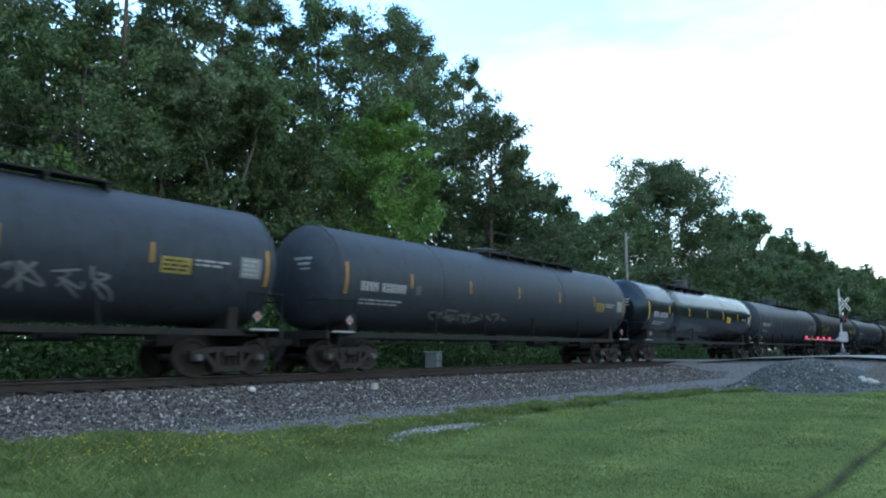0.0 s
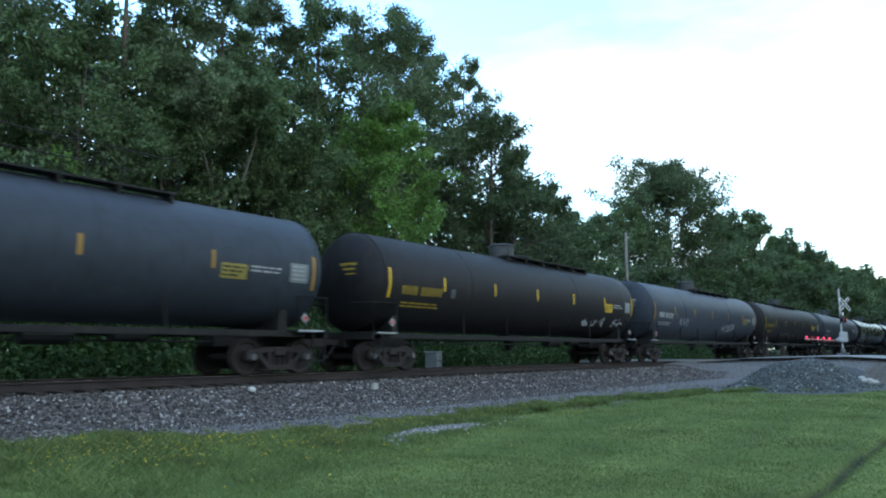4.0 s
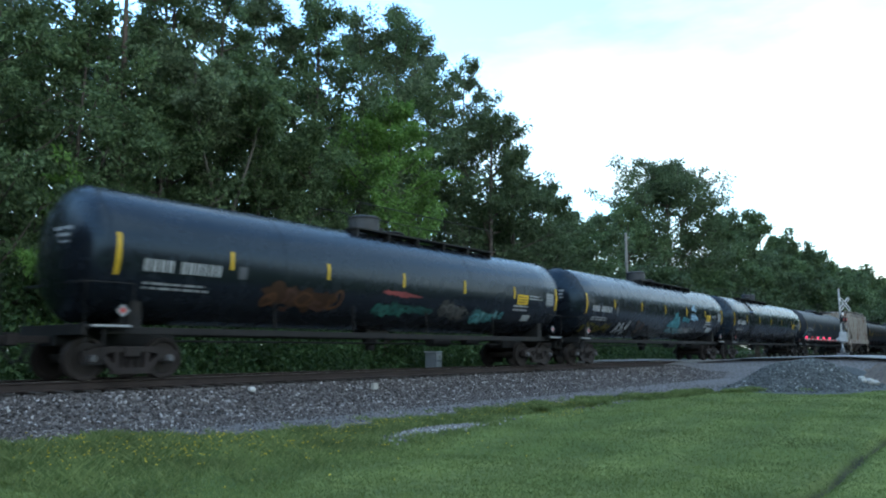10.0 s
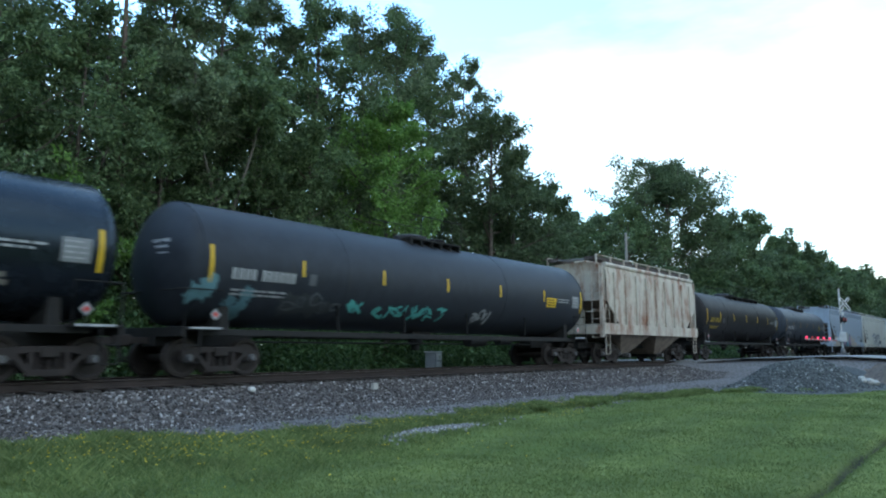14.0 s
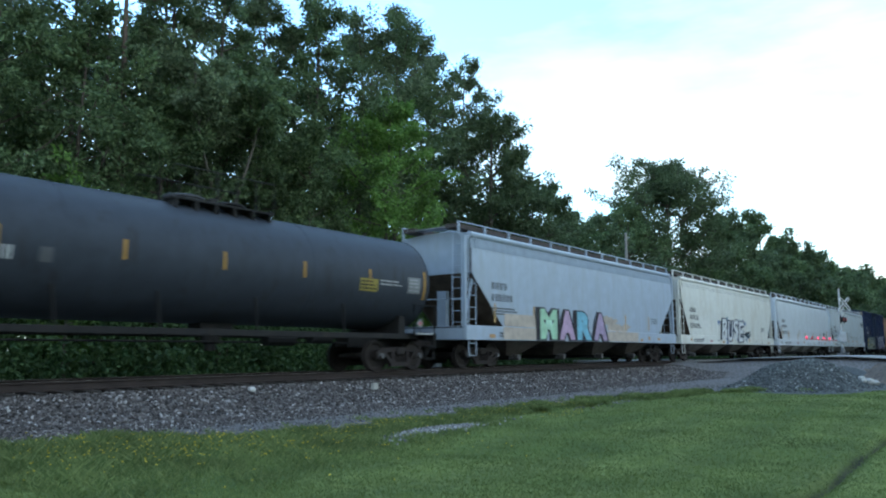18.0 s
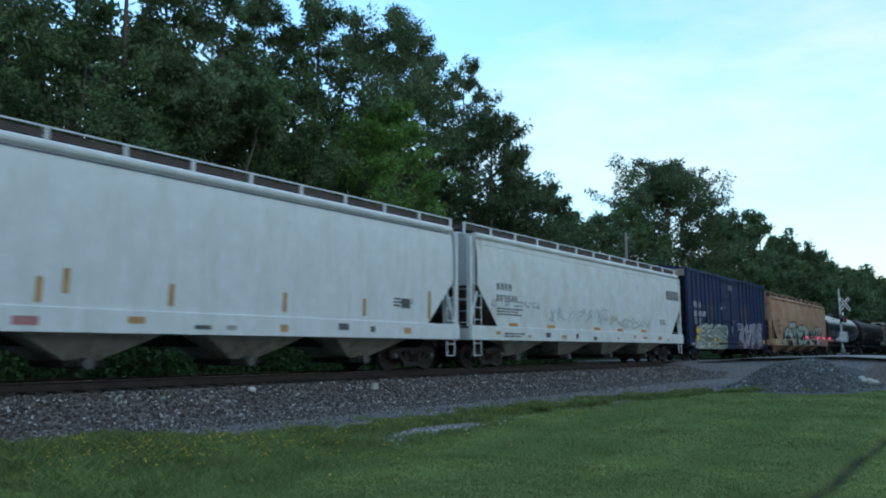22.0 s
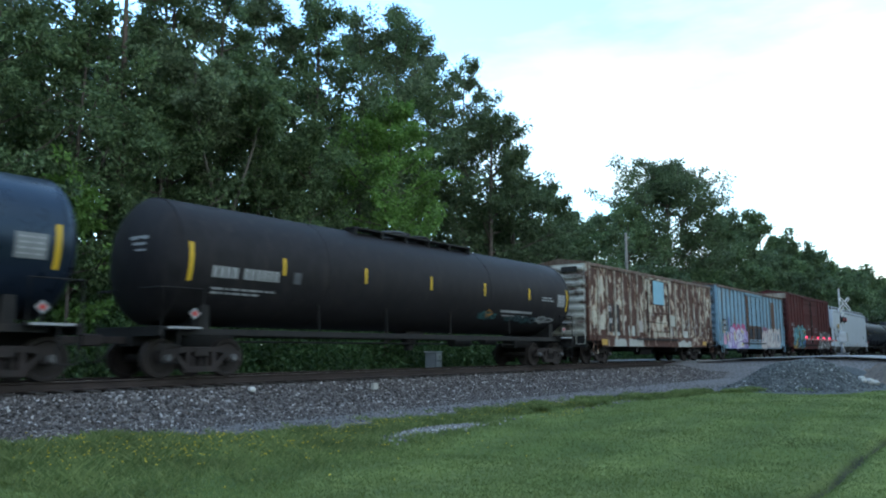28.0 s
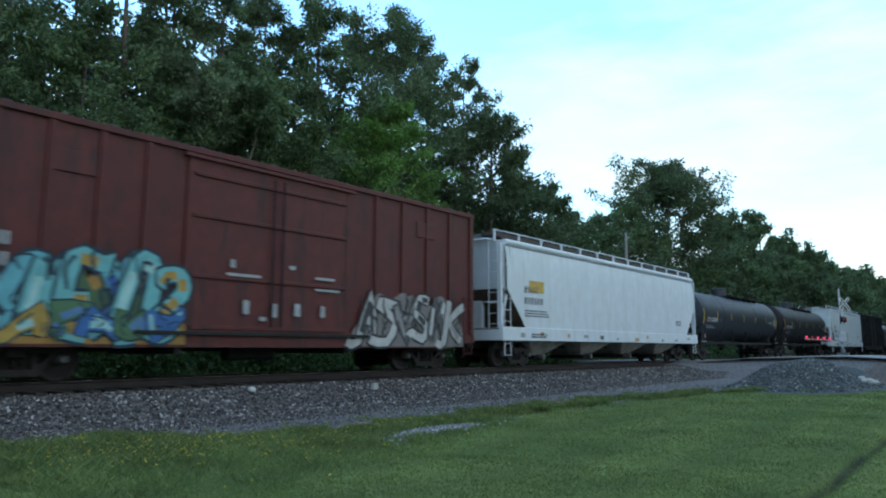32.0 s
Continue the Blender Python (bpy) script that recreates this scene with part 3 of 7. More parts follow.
def blob(s, cx, cz, rx, rz, surface, rng, rough=0.25, lift=0.01, n=18):
    """An irregular flat patch of paint on a side."""
    vs, fs = [], []
    rad = [1 + rng.uniform(-rough, rough) for _ in range(n)]
    for ring in range(1, 4):
        for k in range(n):
            a = 2 * math.pi * k / n
            r = rad[k] * ring / 3
            x, z = cx + rx * r * math.cos(a), cz + rz * r * math.sin(a)
            vs.append((x, surface(x, z) - lift, z))
    vs.append((cx, surface(cx, cz) - lift, cz))
    c = len(vs) - 1
    for k in range(n):
        fs.append((c, k, (k + 1) % n))
        for ring in (0, 1):
            fs.append((ring * n + k, (ring + 1) * n + k, (ring + 1) * n + (k + 1) % n, ring * n + (k + 1) % n))
    s.add(vs, fs)


def stroke(s, pts, width, surface, lift=0.014, sub=6):
    """A ribbon of paint through points (x, z) on a side."""
    path = []
    for i in range(len(pts) - 1):
        p0, p1, p2, p3 = pts[max(i - 1, 0)], pts[i], pts[i + 1], pts[min(i + 2, len(pts) - 1)]
        for j in range(sub):
            t = j / sub
            path.append(tuple(0.5 * (2 * p1[k] + (p2[k] - p0[k]) * t + (2 * p0[k] - 5 * p1[k] + 4 * p2[k] - p3[k]) * t * t + (3 * p1[k] - p0[k] - 3 * p2[k] + p3[k]) * t ** 3) for k in (0, 1)))
    path.append(pts[-1])
    vs = []
    for i, (x, z) in enumerate(path):
        a, b = path[max(i - 1, 0)], path[min(i + 1, len(path) - 1)]
        dx, dz = b[0] - a[0], b[1] - a[1]
        d = math.hypot(dx, dz) or 1
        for k in (-1, 1):
            px, pz = x - dz / d * width / 2 * k, z + dx / d * width / 2 * k
            vs.append((px, surface(px, pz) - lift, pz))
    s.add(vs, [(2 * i, 2 * i + 1, 2 * i + 3, 2 * i + 2) for i in range(len(path) - 1)])


FORMS = [[[(0.1, 0.0), (0.35, 1.0), (0.9, 0.0)], [(0.25, 0.4), (0.8, 0.35)]], [[(0.95, 0.85), (0.5, 1.0), (0.1, 0.75), (0.85, 0.35), (0.6, 0.0), (0.05, 0.1)]],
         [[(0.15, 0.0), (0.12, 1.0)], [(0.9, 1.0), (0.3, 0.5), (1.0, 0.0)]], [[(0.9, 1.0), (0.1, 0.9), (0.15, 0.05), (0.95, 0.0)], [(0.15, 0.5), (0.75, 0.55)]],
         [[(0.08, 0.0), (0.15, 1.0), (0.8, 0.05), (0.9, 1.0)]], [[(0.5, 1.0), (0.08, 0.6), (0.3, 0.02), (0.9, 0.3), (0.8, 0.9), (0.45, 1.0)]],
         [[(0.0, 0.95), (0.95, 1.0), (0.4, 0.5), (0.5, 0.0)]], [[(0.1, 1.0), (0.2, 0.1), (0.75, 0.0), (0.9, 0.95)]]]


def piece(car, x0, x1, z0, z1, cols, surface, seed, count, outline, fat=0.3, edge=0.06, second=None, slant=0.0, overlap=1.35, lift=0.006, sub=2):
    """Graffiti that cannot be read: interlocking fat strokes with a drawn outline and a second colour inside."""
    rng = random.Random(seed)
    w, h = (x1 - x0) / count, z1 - z0
    last = -1
    for i in range(count):
        k = rng.randrange(len(FORMS))
        k = (k + 1) % len(FORMS) if k == last else k
        last = k
        lines = []
        flip, turn = rng.random() < 0.5, rng.random() < 0.45
        for line in FORMS[k]:
            spots = [(1 - px if flip else px, 1 - pz if turn else pz) for px, pz in line]
            lines.append([(x0 + (i + 0.5 + (px - 0.5) * overlap + rng.uniform(-0.17, 0.17)) * w + slant * h * (pz - 0.5), z0 + fat / 2 + min(1.05, max(-0.05, pz + rng.uniform(-0.16, 0.16))) * (h - fat)) for px, pz in spots])
        spike = lines[0][-1]
        lines[0].append((spike[0] + rng.uniform(-0.7, 0.7) * w, min(z1 - fat / 3, max(z0 + fat / 3, spike[1] + rng.uniform(-0.5, 0.5) * h))))
        base = lift + 0.0032 * i
        for width, up, paint, name, label in ((fat + 2 * edge, 0.0, outline, "graffiti_outline", "drawn outline of a graffiti form"), (fat, 0.0011, rng.choice(cols), "graffiti_form", "spray-painted graffiti form")):
            s = Shape()
            for line in lines:
                stroke(s, line, width, surface, base + up, sub)
            part(name, s, spray(paint), car, label)
        s = Shape()
        for line in lines:
            for a, b in zip(line, line[1:]):
                if rng.random() < 0.6:
                    o = rng.uniform(-0.15, 0.15) * fat
                    stroke(s, [(a[0] * 0.85 + b[0] * 0.15 + o, a[1] * 0.85 + b[1] * 0.15), ((a[0] + b[0]) / 2 + o, (a[1] + b[1]) / 2), (a[0] * 0.2 + b[0] * 0.8 + o, a[1] * 0.2 + b[1] * 0.8)], fat * rng.uniform(0.4, 0.75), surface, base + 0.002, 3)
        edges = Shape()
        for _ in range(3):
            u, v = x0 + (i + rng.uniform(0.0, 1.0)) * w, z0 + rng.uniform(0.1, 0.75) * h
            stroke(edges, [(u, v), (u + rng.uniform(-0.3, 0.3) * w, v + rng.uniform(0.1, 0.25) * h), (u + rng.uniform(-0.3, 0.4) * w, v + rng.uniform(0.15, 0.4) * h)], edge * rng.uniform(0.7, 1.2), surface, base + 0.0026, 3)
        tagged(part("graffiti_slash", edges, spray(outline), car, "thin drawn lines across the graffiti"), kind="stuff")
        part("graffiti_shade", s, spray(second[i % len(second)] if second else rng.choice(cols)), car, "second colour inside a graffiti form")


def cloud(car, x0, x1, z0, z1, col, surface, seed, lift=0.003, rough=0.22, foot=0.0, square=False, name="paint_cloud", label="ragged sprayed background"):
    """A band of paint with ragged upper and lower edges."""
    rng = random.Random(seed)
    n = max(8, int((x1 - x0) / 0.14))
    h = z1 - z0
    top = [rng.uniform(-1, 1) for _ in range(n + 1)]
    vs, fs = [], []
    for i in range(n + 1):
        x = x0 + (x1 - x0) * i / n
        end = 1.0 if square else min(1.0, 3.5 * min(i, n - i) / n + 0.35)
        zt = z0 + h * (end - rough * (0.5 + 0.5 * math.sin(i * 0.9 + seed)) * abs(top[i // 3]) - 0.3 * rough * abs(top[i]))
        zb = z0 + foot * h * abs(top[(i * 7) % (n + 1)])
        for k in range(7):
            z = zb + (zt - zb) * k / 6
            vs.append((x, surface(x, z) - lift, z))
    fs = [(i * 7 + k, (i + 1) * 7 + k, (i + 1) * 7 + k + 1, i * 7 + k + 1) for i in range(n) for k in range(6)]
    return part(name, Shape().add(vs, fs), spray(col), car, label)


PAINT = {}


def spray(col, rough=0.55):
    key = tuple(round(c, 3) for c in col)
    if key not in PAINT:
        PAINT[key] = mat("spray_paint", col, rough, var=0.18, scale=3, bump=0)
    return PAINT[key]


def scrawl(car, x0, x1, z0, z1, cols, surface, seed, count=None, outline=(0.02, 0.02, 0.025), fill=True, width=0.06, light=None):
    """Graffiti that cannot be read: rows of swollen shapes with outlines, holes and strokes."""
    rng = random.Random(seed)
    n = count or max(2, int((x1 - x0) / 0.7))
    w = (x1 - x0) / n
    mid, h = (z0 + z1) / 2, (z1 - z0) / 2
    for i in range(n):
        cx = x0 + (i + 0.5) * w
        if fill:
            back, face = Shape(), Shape()
            key, up, base = rng.random(), rng.uniform(-0.08, 0.08) * h, 0.003 + 0.0026 * i
            for shape, grow, lift in ((back, width, base), (face, 0.0, base + 0.0013)):
                blob(shape, cx, mid + up, w * 0.6 + grow, h * 0.84 + grow * 0.8, surface, random.Random(key), 0.24, lift, 9)
            part("graffiti_shadow", back, spray(outline), car, "dark outline of a graffiti letter")
            part("graffiti_shape", face, spray(rng.choice(cols)), car, "spray-painted graffiti letter")
            s = Shape()
            for k in range(3):
                u, v = cx + rng.uniform(-0.45, 0.25) * w, mid + rng.uniform(-0.7, 0.3) * h
                stroke(s, [(u, v), (u + rng.uniform(-0.1, 0.3) * w, v + rng.uniform(0.3, 0.8) * h)], width * rng.uniform(0.8, 1.8), surface, base + 0.0022)
            part("graffiti_detail", s, spray(outline), car, "angular spray-painted slashes")
            s = Shape()
            blob(s, cx + rng.uniform(-0.25, 0.25) * w, mid + rng.uniform(-0.4, 0.4) * h, w * 0.2, h * 0.22, surface, rng, 0.4, base + 0.0019, 6)
            part("graffiti_fill", s, spray(light or rng.choice(cols)), car, "second colour of a graffiti letter")
        else:
            s = Shape()
            for _ in range(2):
                pts = [(cx + rng.uniform(-0.55, 0.55) * w, mid + rng.uniform(-0.9, 0.9) * h) for _ in range(4)]
                stroke(s, pts, width * rng.uniform(0.7, 1.3), surface)
            part("graffiti_stroke", s, spray(rng.choice(cols)), car, "spray-painted graffiti strokes")


def tangle(car, x0, x1, z0, z1, cols, surface, seed, count=5, width=0.05, body=None):
    """A swollen illegible piece: overlapping patches of paint with looping outlines."""
    rng = random.Random(seed)
    w, h, cz = (x1 - x0) / count, (z1 - z0) / 2, (z0 + z1) / 2
    s = Shape()
    for i in range(count):
        blob(s, x0 + (i + 0.5) * w, cz + rng.uniform(-0.3, 0.3) * h, w * 0.72, h * rng.uniform(0.5, 0.85), surface, rng, 0.3, 0.006 + 0.0006 * i, 20)
    part("paint_fill", s, spray(body or [c * 0.45 for c in cols[0]]), car, "faded spray-paint fill")
    for i in range(count + 1):
        s = Shape()
        cx = x0 + (i + rng.uniform(0.1, 0.6)) * w
        a0, turns = rng.uniform(0, 6.3), rng.uniform(0.8, 1.6)
        rx, rz, up = w * rng.uniform(0.3, 0.75), h * rng.uniform(0.35, 0.8), rng.uniform(-0.3, 0.3) * h
        stroke(s, [(cx + rx * rng.uniform(0.35, 1.25) * math.cos(a0 + turns * 6.28 * k / 8) + 0.25 * w * k / 8, cz + up + rz * rng.uniform(0.35, 1.25) * math.sin(a0 + turns * 6.28 * k / 8)) for k in range(9)], width * rng.uniform(0.7, 1.3), surface, 0.014 + 0.0005 * i)
        part("graffiti_loop", s, spray(cols[i % len(cols)]), car, "looping spray-painted line")


def burst(car, cx, cz, w, h, cols, surface, seed, count=13):
    """Leaf-like strokes fanning out from one foot."""
    rng = random.Random(seed)
    for i in range(count):
        a = math.pi * (0.04 + 0.92 * (i + rng.uniform(-0.2, 0.2)) / (count - 1))
        r = rng.uniform(0.55, 1.0)
        ex, ez = cx + w * r * math.cos(a), cz + h * r * math.sin(a)
        bow = rng.uniform(-0.18, 0.18)
        s = Shape()
        stroke(s, [(cx + w * 0.15 * math.cos(a), cz), (cx + (ex - cx) * 0.55 + bow * w, cz + (ez - cz) * 0.6), (ex, ez)], rng.uniform(0.09, 0.16), surface, 0.008 + 0.0006 * i)
        blob(s, ex, ez, 0.13, 0.11, surface, rng, 0.3, 0.009 + 0.0006 * i, 10)
        part("graffiti_stroke", s, spray(cols[i % len(cols)]), car, "leaf-like spray-painted stroke")


def letters(car, word, x, z, height, width, cols, y, outline, fat=0.03, sway=0.0, slant=0.0, rim=0.045, shade=0.0):
    """Painted block letters that can be read, flat on a straight side at y, in all width wide."""
    def glyph(ch, swell):
        cu = bpy.data.curves.new("letter", "FONT")
        cu.body, cu.size, cu.offset = ch, 1.0, swell
        tmp = new("letter", cu)
        bpy.context.view_layer.update()
        me = bpy.data.meshes.new_from_object(tmp.evaluated_get(bpy.context.evaluated_depsgraph_get()))
        bpy.data.objects.remove(tmp)
        return me

    step = width / len(word)
    for i, (ch, col) in enumerate(zip(word, cols)):
        for swell, lift, paint, name in (((fat + rim, -0.004, outline, "letter_shadow"),) if shade else ()) + ((fat + rim, 0.002 * i, outline, "letter_outline"), (fat, 0.002 * i + 0.0013, col, "graffiti_letter")):
            me = glyph(ch, swell)
            xs, zs = [v.co.x for v in me.vertices], [v.co.y for v in me.vertices]
            x0, x1 = min(xs), max(xs)
            kx, kz = step * 1.12 / (x1 - x0) if swell > fat else step * 0.88 / (x1 - x0), height / (max(zs) - min(zs)) * (1.0 if swell > fat else 0.92)
            for v in me.vertices:
                v.co = Vector((x - (shade if name == "letter_shadow" else 0.0) + step * (i + 0.5) + (v.co.x - (x0 + x1) / 2) * kx + slant * (v.co.y - (min(zs) + max(zs)) / 2) * kz, y - lift, z + height / 2 + sway * (i % 2) + (v.co.y - (min(zs) + max(zs)) / 2) * kz))
            me.materials.clear()
            me.materials.append(spray(paint))
            ob = new(name, me)
            ob.parent = car


# ---- tank cars ----
stripe_orange = mat("faded_orange_stripe", (0.4, 0.22, 0.05), 0.6, var=0.2, bump=0)
panel_gold = mat("faded_gold_panel", (0.3, 0.24, 0.06), 0.6, var=0.2, bump=0)
panel_grey = mat("faded_grey_panel", (0.22, 0.23, 0.24), 0.6, var=0.1, bump=0)
housing_paint = mat("grimy_grey_housing_paint", (0.06, 0.062, 0.068), 0.6, var=0.3)


def tank_car(label, pitch, paint, R=1.54, axis=2.77, mark=white_mark, stripes=6, rails=True, board=(-1.2, 5.5), panel=0, climb=False, drum=True, shift=0.0, seed=1):
    """A tank car: barrel on a stub-sill underframe, walkway, ladders, stripes, markings and two trucks."""
    rng = random.Random(seed)
    half = pitch / 2 - 0.85
    cyl = pitch / 2 - 1.15
    car = thing("tank_car", label, "tank car", group="cars of the freight train")
    head = 0.62
    prof = []
    for i in range(9):
        a = math.pi / 2 * i / 8
        prof.append((-cyl - head * math.cos(a) + 0.0, max(0.002, R * math.sin(a) ** 0.92)))
    for i in range(1, 14):
        x = -cyl + 2 * cyl * i / 14
        prof.append((x, R))
    for i in range(9):
        a = math.pi / 2 * (1 - i / 8)
        prof.append((cyl + head * math.cos(a), max(0.002, R * math.sin(a) ** 0.92)))
    part("tank", Shape().lathe([(x * 0.985, r) for x, r in prof], "x", 56, (0, 0, axis)), paint, car, smooth=True)

    def skin(x, z, lift=0.0):
        return -math.sqrt(max(0.0, (R + lift) ** 2 - (z - axis) ** 2))

    # weld and jacket rings
    for x in (-cyl * 0.99, -cyl * 0.5, cyl * 0.36, cyl * 0.99):
        part("ring_seam", Shape().lathe([(x - 0.03, R - 0.02), (x - 0.03, R + 0.008), (x + 0.03, R + 0.008), (x + 0.03, R - 0.02)], "x", 56, (0, 0, axis)), paint, car, "raised ring seam", True)
    # end sills, platforms and saddles
    tc = pitch / 2 - 2.08
    for k in (-1, 1):
        a, b = sorted((k * (half + 0.1), k * (tc - 1.5)))
        part("stub_sill", Shape().box(a, b, -0.3, 0.3, 0.72, 1.12, 0.02), steel_dark, car, "black stub sill")
        part("saddle", Shape().prism([(k * (tc - 0.16), 1.0), (k * (tc + 0.16), 1.0), (k * (tc + 0.12), 1.7), (k * (tc - 0.12), 1.7)], -1.12, 1.12), steel_dark, car, "tank saddle")
        a, b = sorted((k * (half + 0.1), k * (half - 1.0)))
        part("end_platform", Shape().box(a, b, -1.45, 1.45, 1.1, 1.16, 0.01), steel_dark, car, "end platform")
        part("end_sill", Shape().box(*sorted((k * (half + 0.1), k * (half + 0.02))), -1.45, 1.45, 0.95, 1.17, 0.01), steel_dark, car)
        for y in (-1.42, 1.42):
            part("hand_rail", Shape().tube([(k * (half + 0.04), y, 1.15), (k * (half + 0.04), y, 2.05), (k * (half - 1.0), y, 2.05), (k * (half - 1.0), y, 1.15)], 0.02, 6), steel_dark, car, "bent pipe handrail")
            ladder(car, k * (half - 0.2), y, 0.35, 1.15, 0.4, steel_dark, name="sill_step")
        part("end_rail", Shape().tube([(k * (half + 0.06), -1.42, 2.05), (k * (half + 0.06), 1.42, 2.05)], 0.02, 6), steel_dark, car)
        part("brake_platform_edge", Shape().box(*sorted((k * (half - 0.95), k * (half - 0.1))), -1.475, -1.452, 1.12, 1.17), pale_mark, car, "pale platform edge")
    part("side_sill", Shape().box(-half + 0.5, half - 0.5, -1.2, -1.1, 0.98, 1.14, 0.01), steel_dark, car, "long side sill")
    part("side_sill", Shape().box(-half + 0.5, half - 0.5, 1.1, 1.2, 0.98, 1.14, 0.01), steel_dark, car, "long side sill")
    part("train_line", Shape().tube([(-half, -0.2, 0.85), (half, -0.2, 0.85)], 0.03, 6), steel_dark, car, "brake pipe")
    # belly fittings
    bx = rng.uniform(-0.6, 0.6)
    part("bottom_outlet", Shape().lathe([(0.62, 0.001), (0.62, 0.16), (0.8, 0.16), (0.84, 0.25), (axis - R + 0.05, 0.3)], "z", 14, (bx, 0, 0)), steel_dark, car, "bottom outlet valve")
    part("outlet_skid", Shape().box(bx - 0.5, bx + 0.5, -0.3, 0.3, axis - R - 0.22, axis - R + 0.05, 0.03), steel_dark, car)
    part("brake_cylinder", Shape().tube([(cyl * 0.45, -0.5, 0.98), (cyl * 0.45 + 0.8, -0.5, 0.98)], 0.16, 12), steel_dark, car, "brake cylinder")
    part("air_reservoir", Shape().tube([(cyl * 0.25, -0.45, 0.95), (cyl * 0.25 + 1.0, -0.45, 0.95)], 0.2, 12), steel_dark, car, "air reservoir")
    for x in (-cyl * 0.5, -cyl * 0.2, cyl * 0.15, cyl * 0.55):
        part("sill_bracket", Shape().tube([(x, -1.15, 1.08), (x - 0.18, -1.25, axis - R * 0.55)], 0.03, 6), steel_dark, car)
    # top walkway, manway and fittings
    wl_ = (board[1] - board[0]) / 2
    wx = (board[0] + board[1]) / 2
    for y in (-0.62, 0.62):
        part("walkway_board", Shape().box(wx - wl_, wx + wl_, y - 0.22, y + 0.22, axis + R - 0.02, axis + R + 0.03, 0.006), steel_dark, car, "grating walkway board")
    for x in np.linspace(wx - wl_ + 0.1, wx + wl_ - 0.1, 6):
        part("walkway_bracket", Shape().prism([(x - 0.03, axis + R - 0.25), (x + 0.03, axis + R - 0.25), (x + 0.03, axis + R), (x - 0.03, axis + R)], -0.84, 0.84), steel_dark, car)
    if rails:
        for y in (-0.84, 0.84):
            s = Shape().tube([(wx - wl_, y, axis + R), (wx - wl_, y, axis + R + 0.8), (wx + wl_, y, axis + R + 0.8), (wx + wl_, y, axis + R)], 0.016, 6)
            for x in np.linspace(wx - wl_ * 0.6, wx + wl_ * 0.6, 4):
                s.tube([(x, y, axis + R), (x, y, axis + R + 0.8)], 0.014, 6)
            part("walkway_railing", s, steel_dark, car, "thin pipe railing")
    dx, dh = -0.4, 0.6 if drum else 0.26
    part("manway", Shape().lathe([(axis + R - 0.1, 0.4), (axis + R + 0.14, 0.4), (axis + R + 0.16, 0.46), (axis + R + 0.2, 0.46), (axis + R + 0.24, 0.35), (axis + R + 0.26, 0.001)], "z", 20, (dx - 1.3 if board[0] < -3 else dx + 1.3, 0, 0)), steel_dark, car, "bolted manway cover")
    part("valve_housing", Shape().lathe([(axis + R - 0.1, 0.5), (axis + R + dh - 0.12, 0.5), (axis + R + dh - 0.1, 0.53), (axis + R + dh - 0.06, 0.53), (axis + R + dh - 0.02, 0.44), (axis + R + dh, 0.001)], "z", 18, (dx, 0, 0)), housing_paint, car, "drum-shaped valve housing", True)
    part("safety_valve", Shape().lathe([(axis + R - 0.05, 0.09), (axis + R + 0.2, 0.09), (axis + R + 0.22, 0.13), (axis + R + 0.34, 0.1), (axis + R + 0.36, 0.001)], "z", 12, (dx + 0.9, 0.1, 0)), steel_dark, car, "safety valve")
    if climb:
        # ladder up the side beside the platform
        lx = -5.1
        s = Shape()
        for k in (-0.2, 0.2):
            s.tube([(lx + k, -1.2, 0.7)] + [(lx + k, skin(lx, z) - 0.09, z) for z in np.linspace(1.5, axis + R * 0.93, 8)], 0.022, 6)
        for z in np.linspace(0.8, axis + R * 0.9, 11):
            y = (skin(lx, z) - 0.09) if z > 1.55 else -1.22
            s.tube([(lx - 0.2, y, z), (lx + 0.2, y, z)], 0.014, 6)
        part("side_ladder", s, steel_dark, car, "rung ladder up the tank")
    # reflective stripes, faded to orange on the grey cars
    stripe = stripe_orange if paint is tank_grey else yellow
    st = cyl - 0.25
    for k in (-1, 1):
        bars(car, [(k * st - 0.05, k * st + 0.05, axis - 0.55, axis + 0.35)], lambda x, z: skin(x, z, 0.004), stripe, "reflective_stripe", "tall reflective stripe")
    for i in range(stripes - 1):
        x = -st + 2 * st * (i + 0.9) / (stripes - 0.1)
        bars(car, [(x - 0.045, x + 0.045, axis - 0.22, axis + 0.22)], lambda x, z: skin(x, z, 0.004), stripe, "reflective_stripe", "short reflective stripe")
    # markings
    mx = -cyl + 1.2
    sk = lambda x, z: skin(x, z, 0.004)
    for spot in glyphs(mx - 0.35, axis - 0.42, 4, 0.125, 0.27, 0.065) + glyphs(mx + 0.55, axis - 0.42, 6, 0.125, 0.27, 0.06):
        bars(car, [spot], sk, mark, "stencilled_character", "plain stencilled character bar")
    bars(car, lines_of(mx - 0.3, axis - 0.7, 1.9, 2, rng), sk, pale_mark if mark is white_mark else mark, "capacity_data", "rows of small stencilled data")
    ex = cyl - 2.3
    bars(car, lines_of(ex, axis - 0.1, 1.0, 2, rng), sk, pale_mark, "test_data", "small stencilled data")
    bars(car, [(ex + 1.25, ex + 1.85, axis + 0.12 - 0.5, axis + 0.12)], lambda x, z: skin(x, z, 0.002), panel_grey, "data_panel", "grey consolidated data panel")
    bars(car, lines_of(ex + 1.3, axis + 0.02, 0.52, 4, rng, 0.04, 0.11), lambda x, z: skin(x, z, 0.008), pale_mark, "panel_writing")
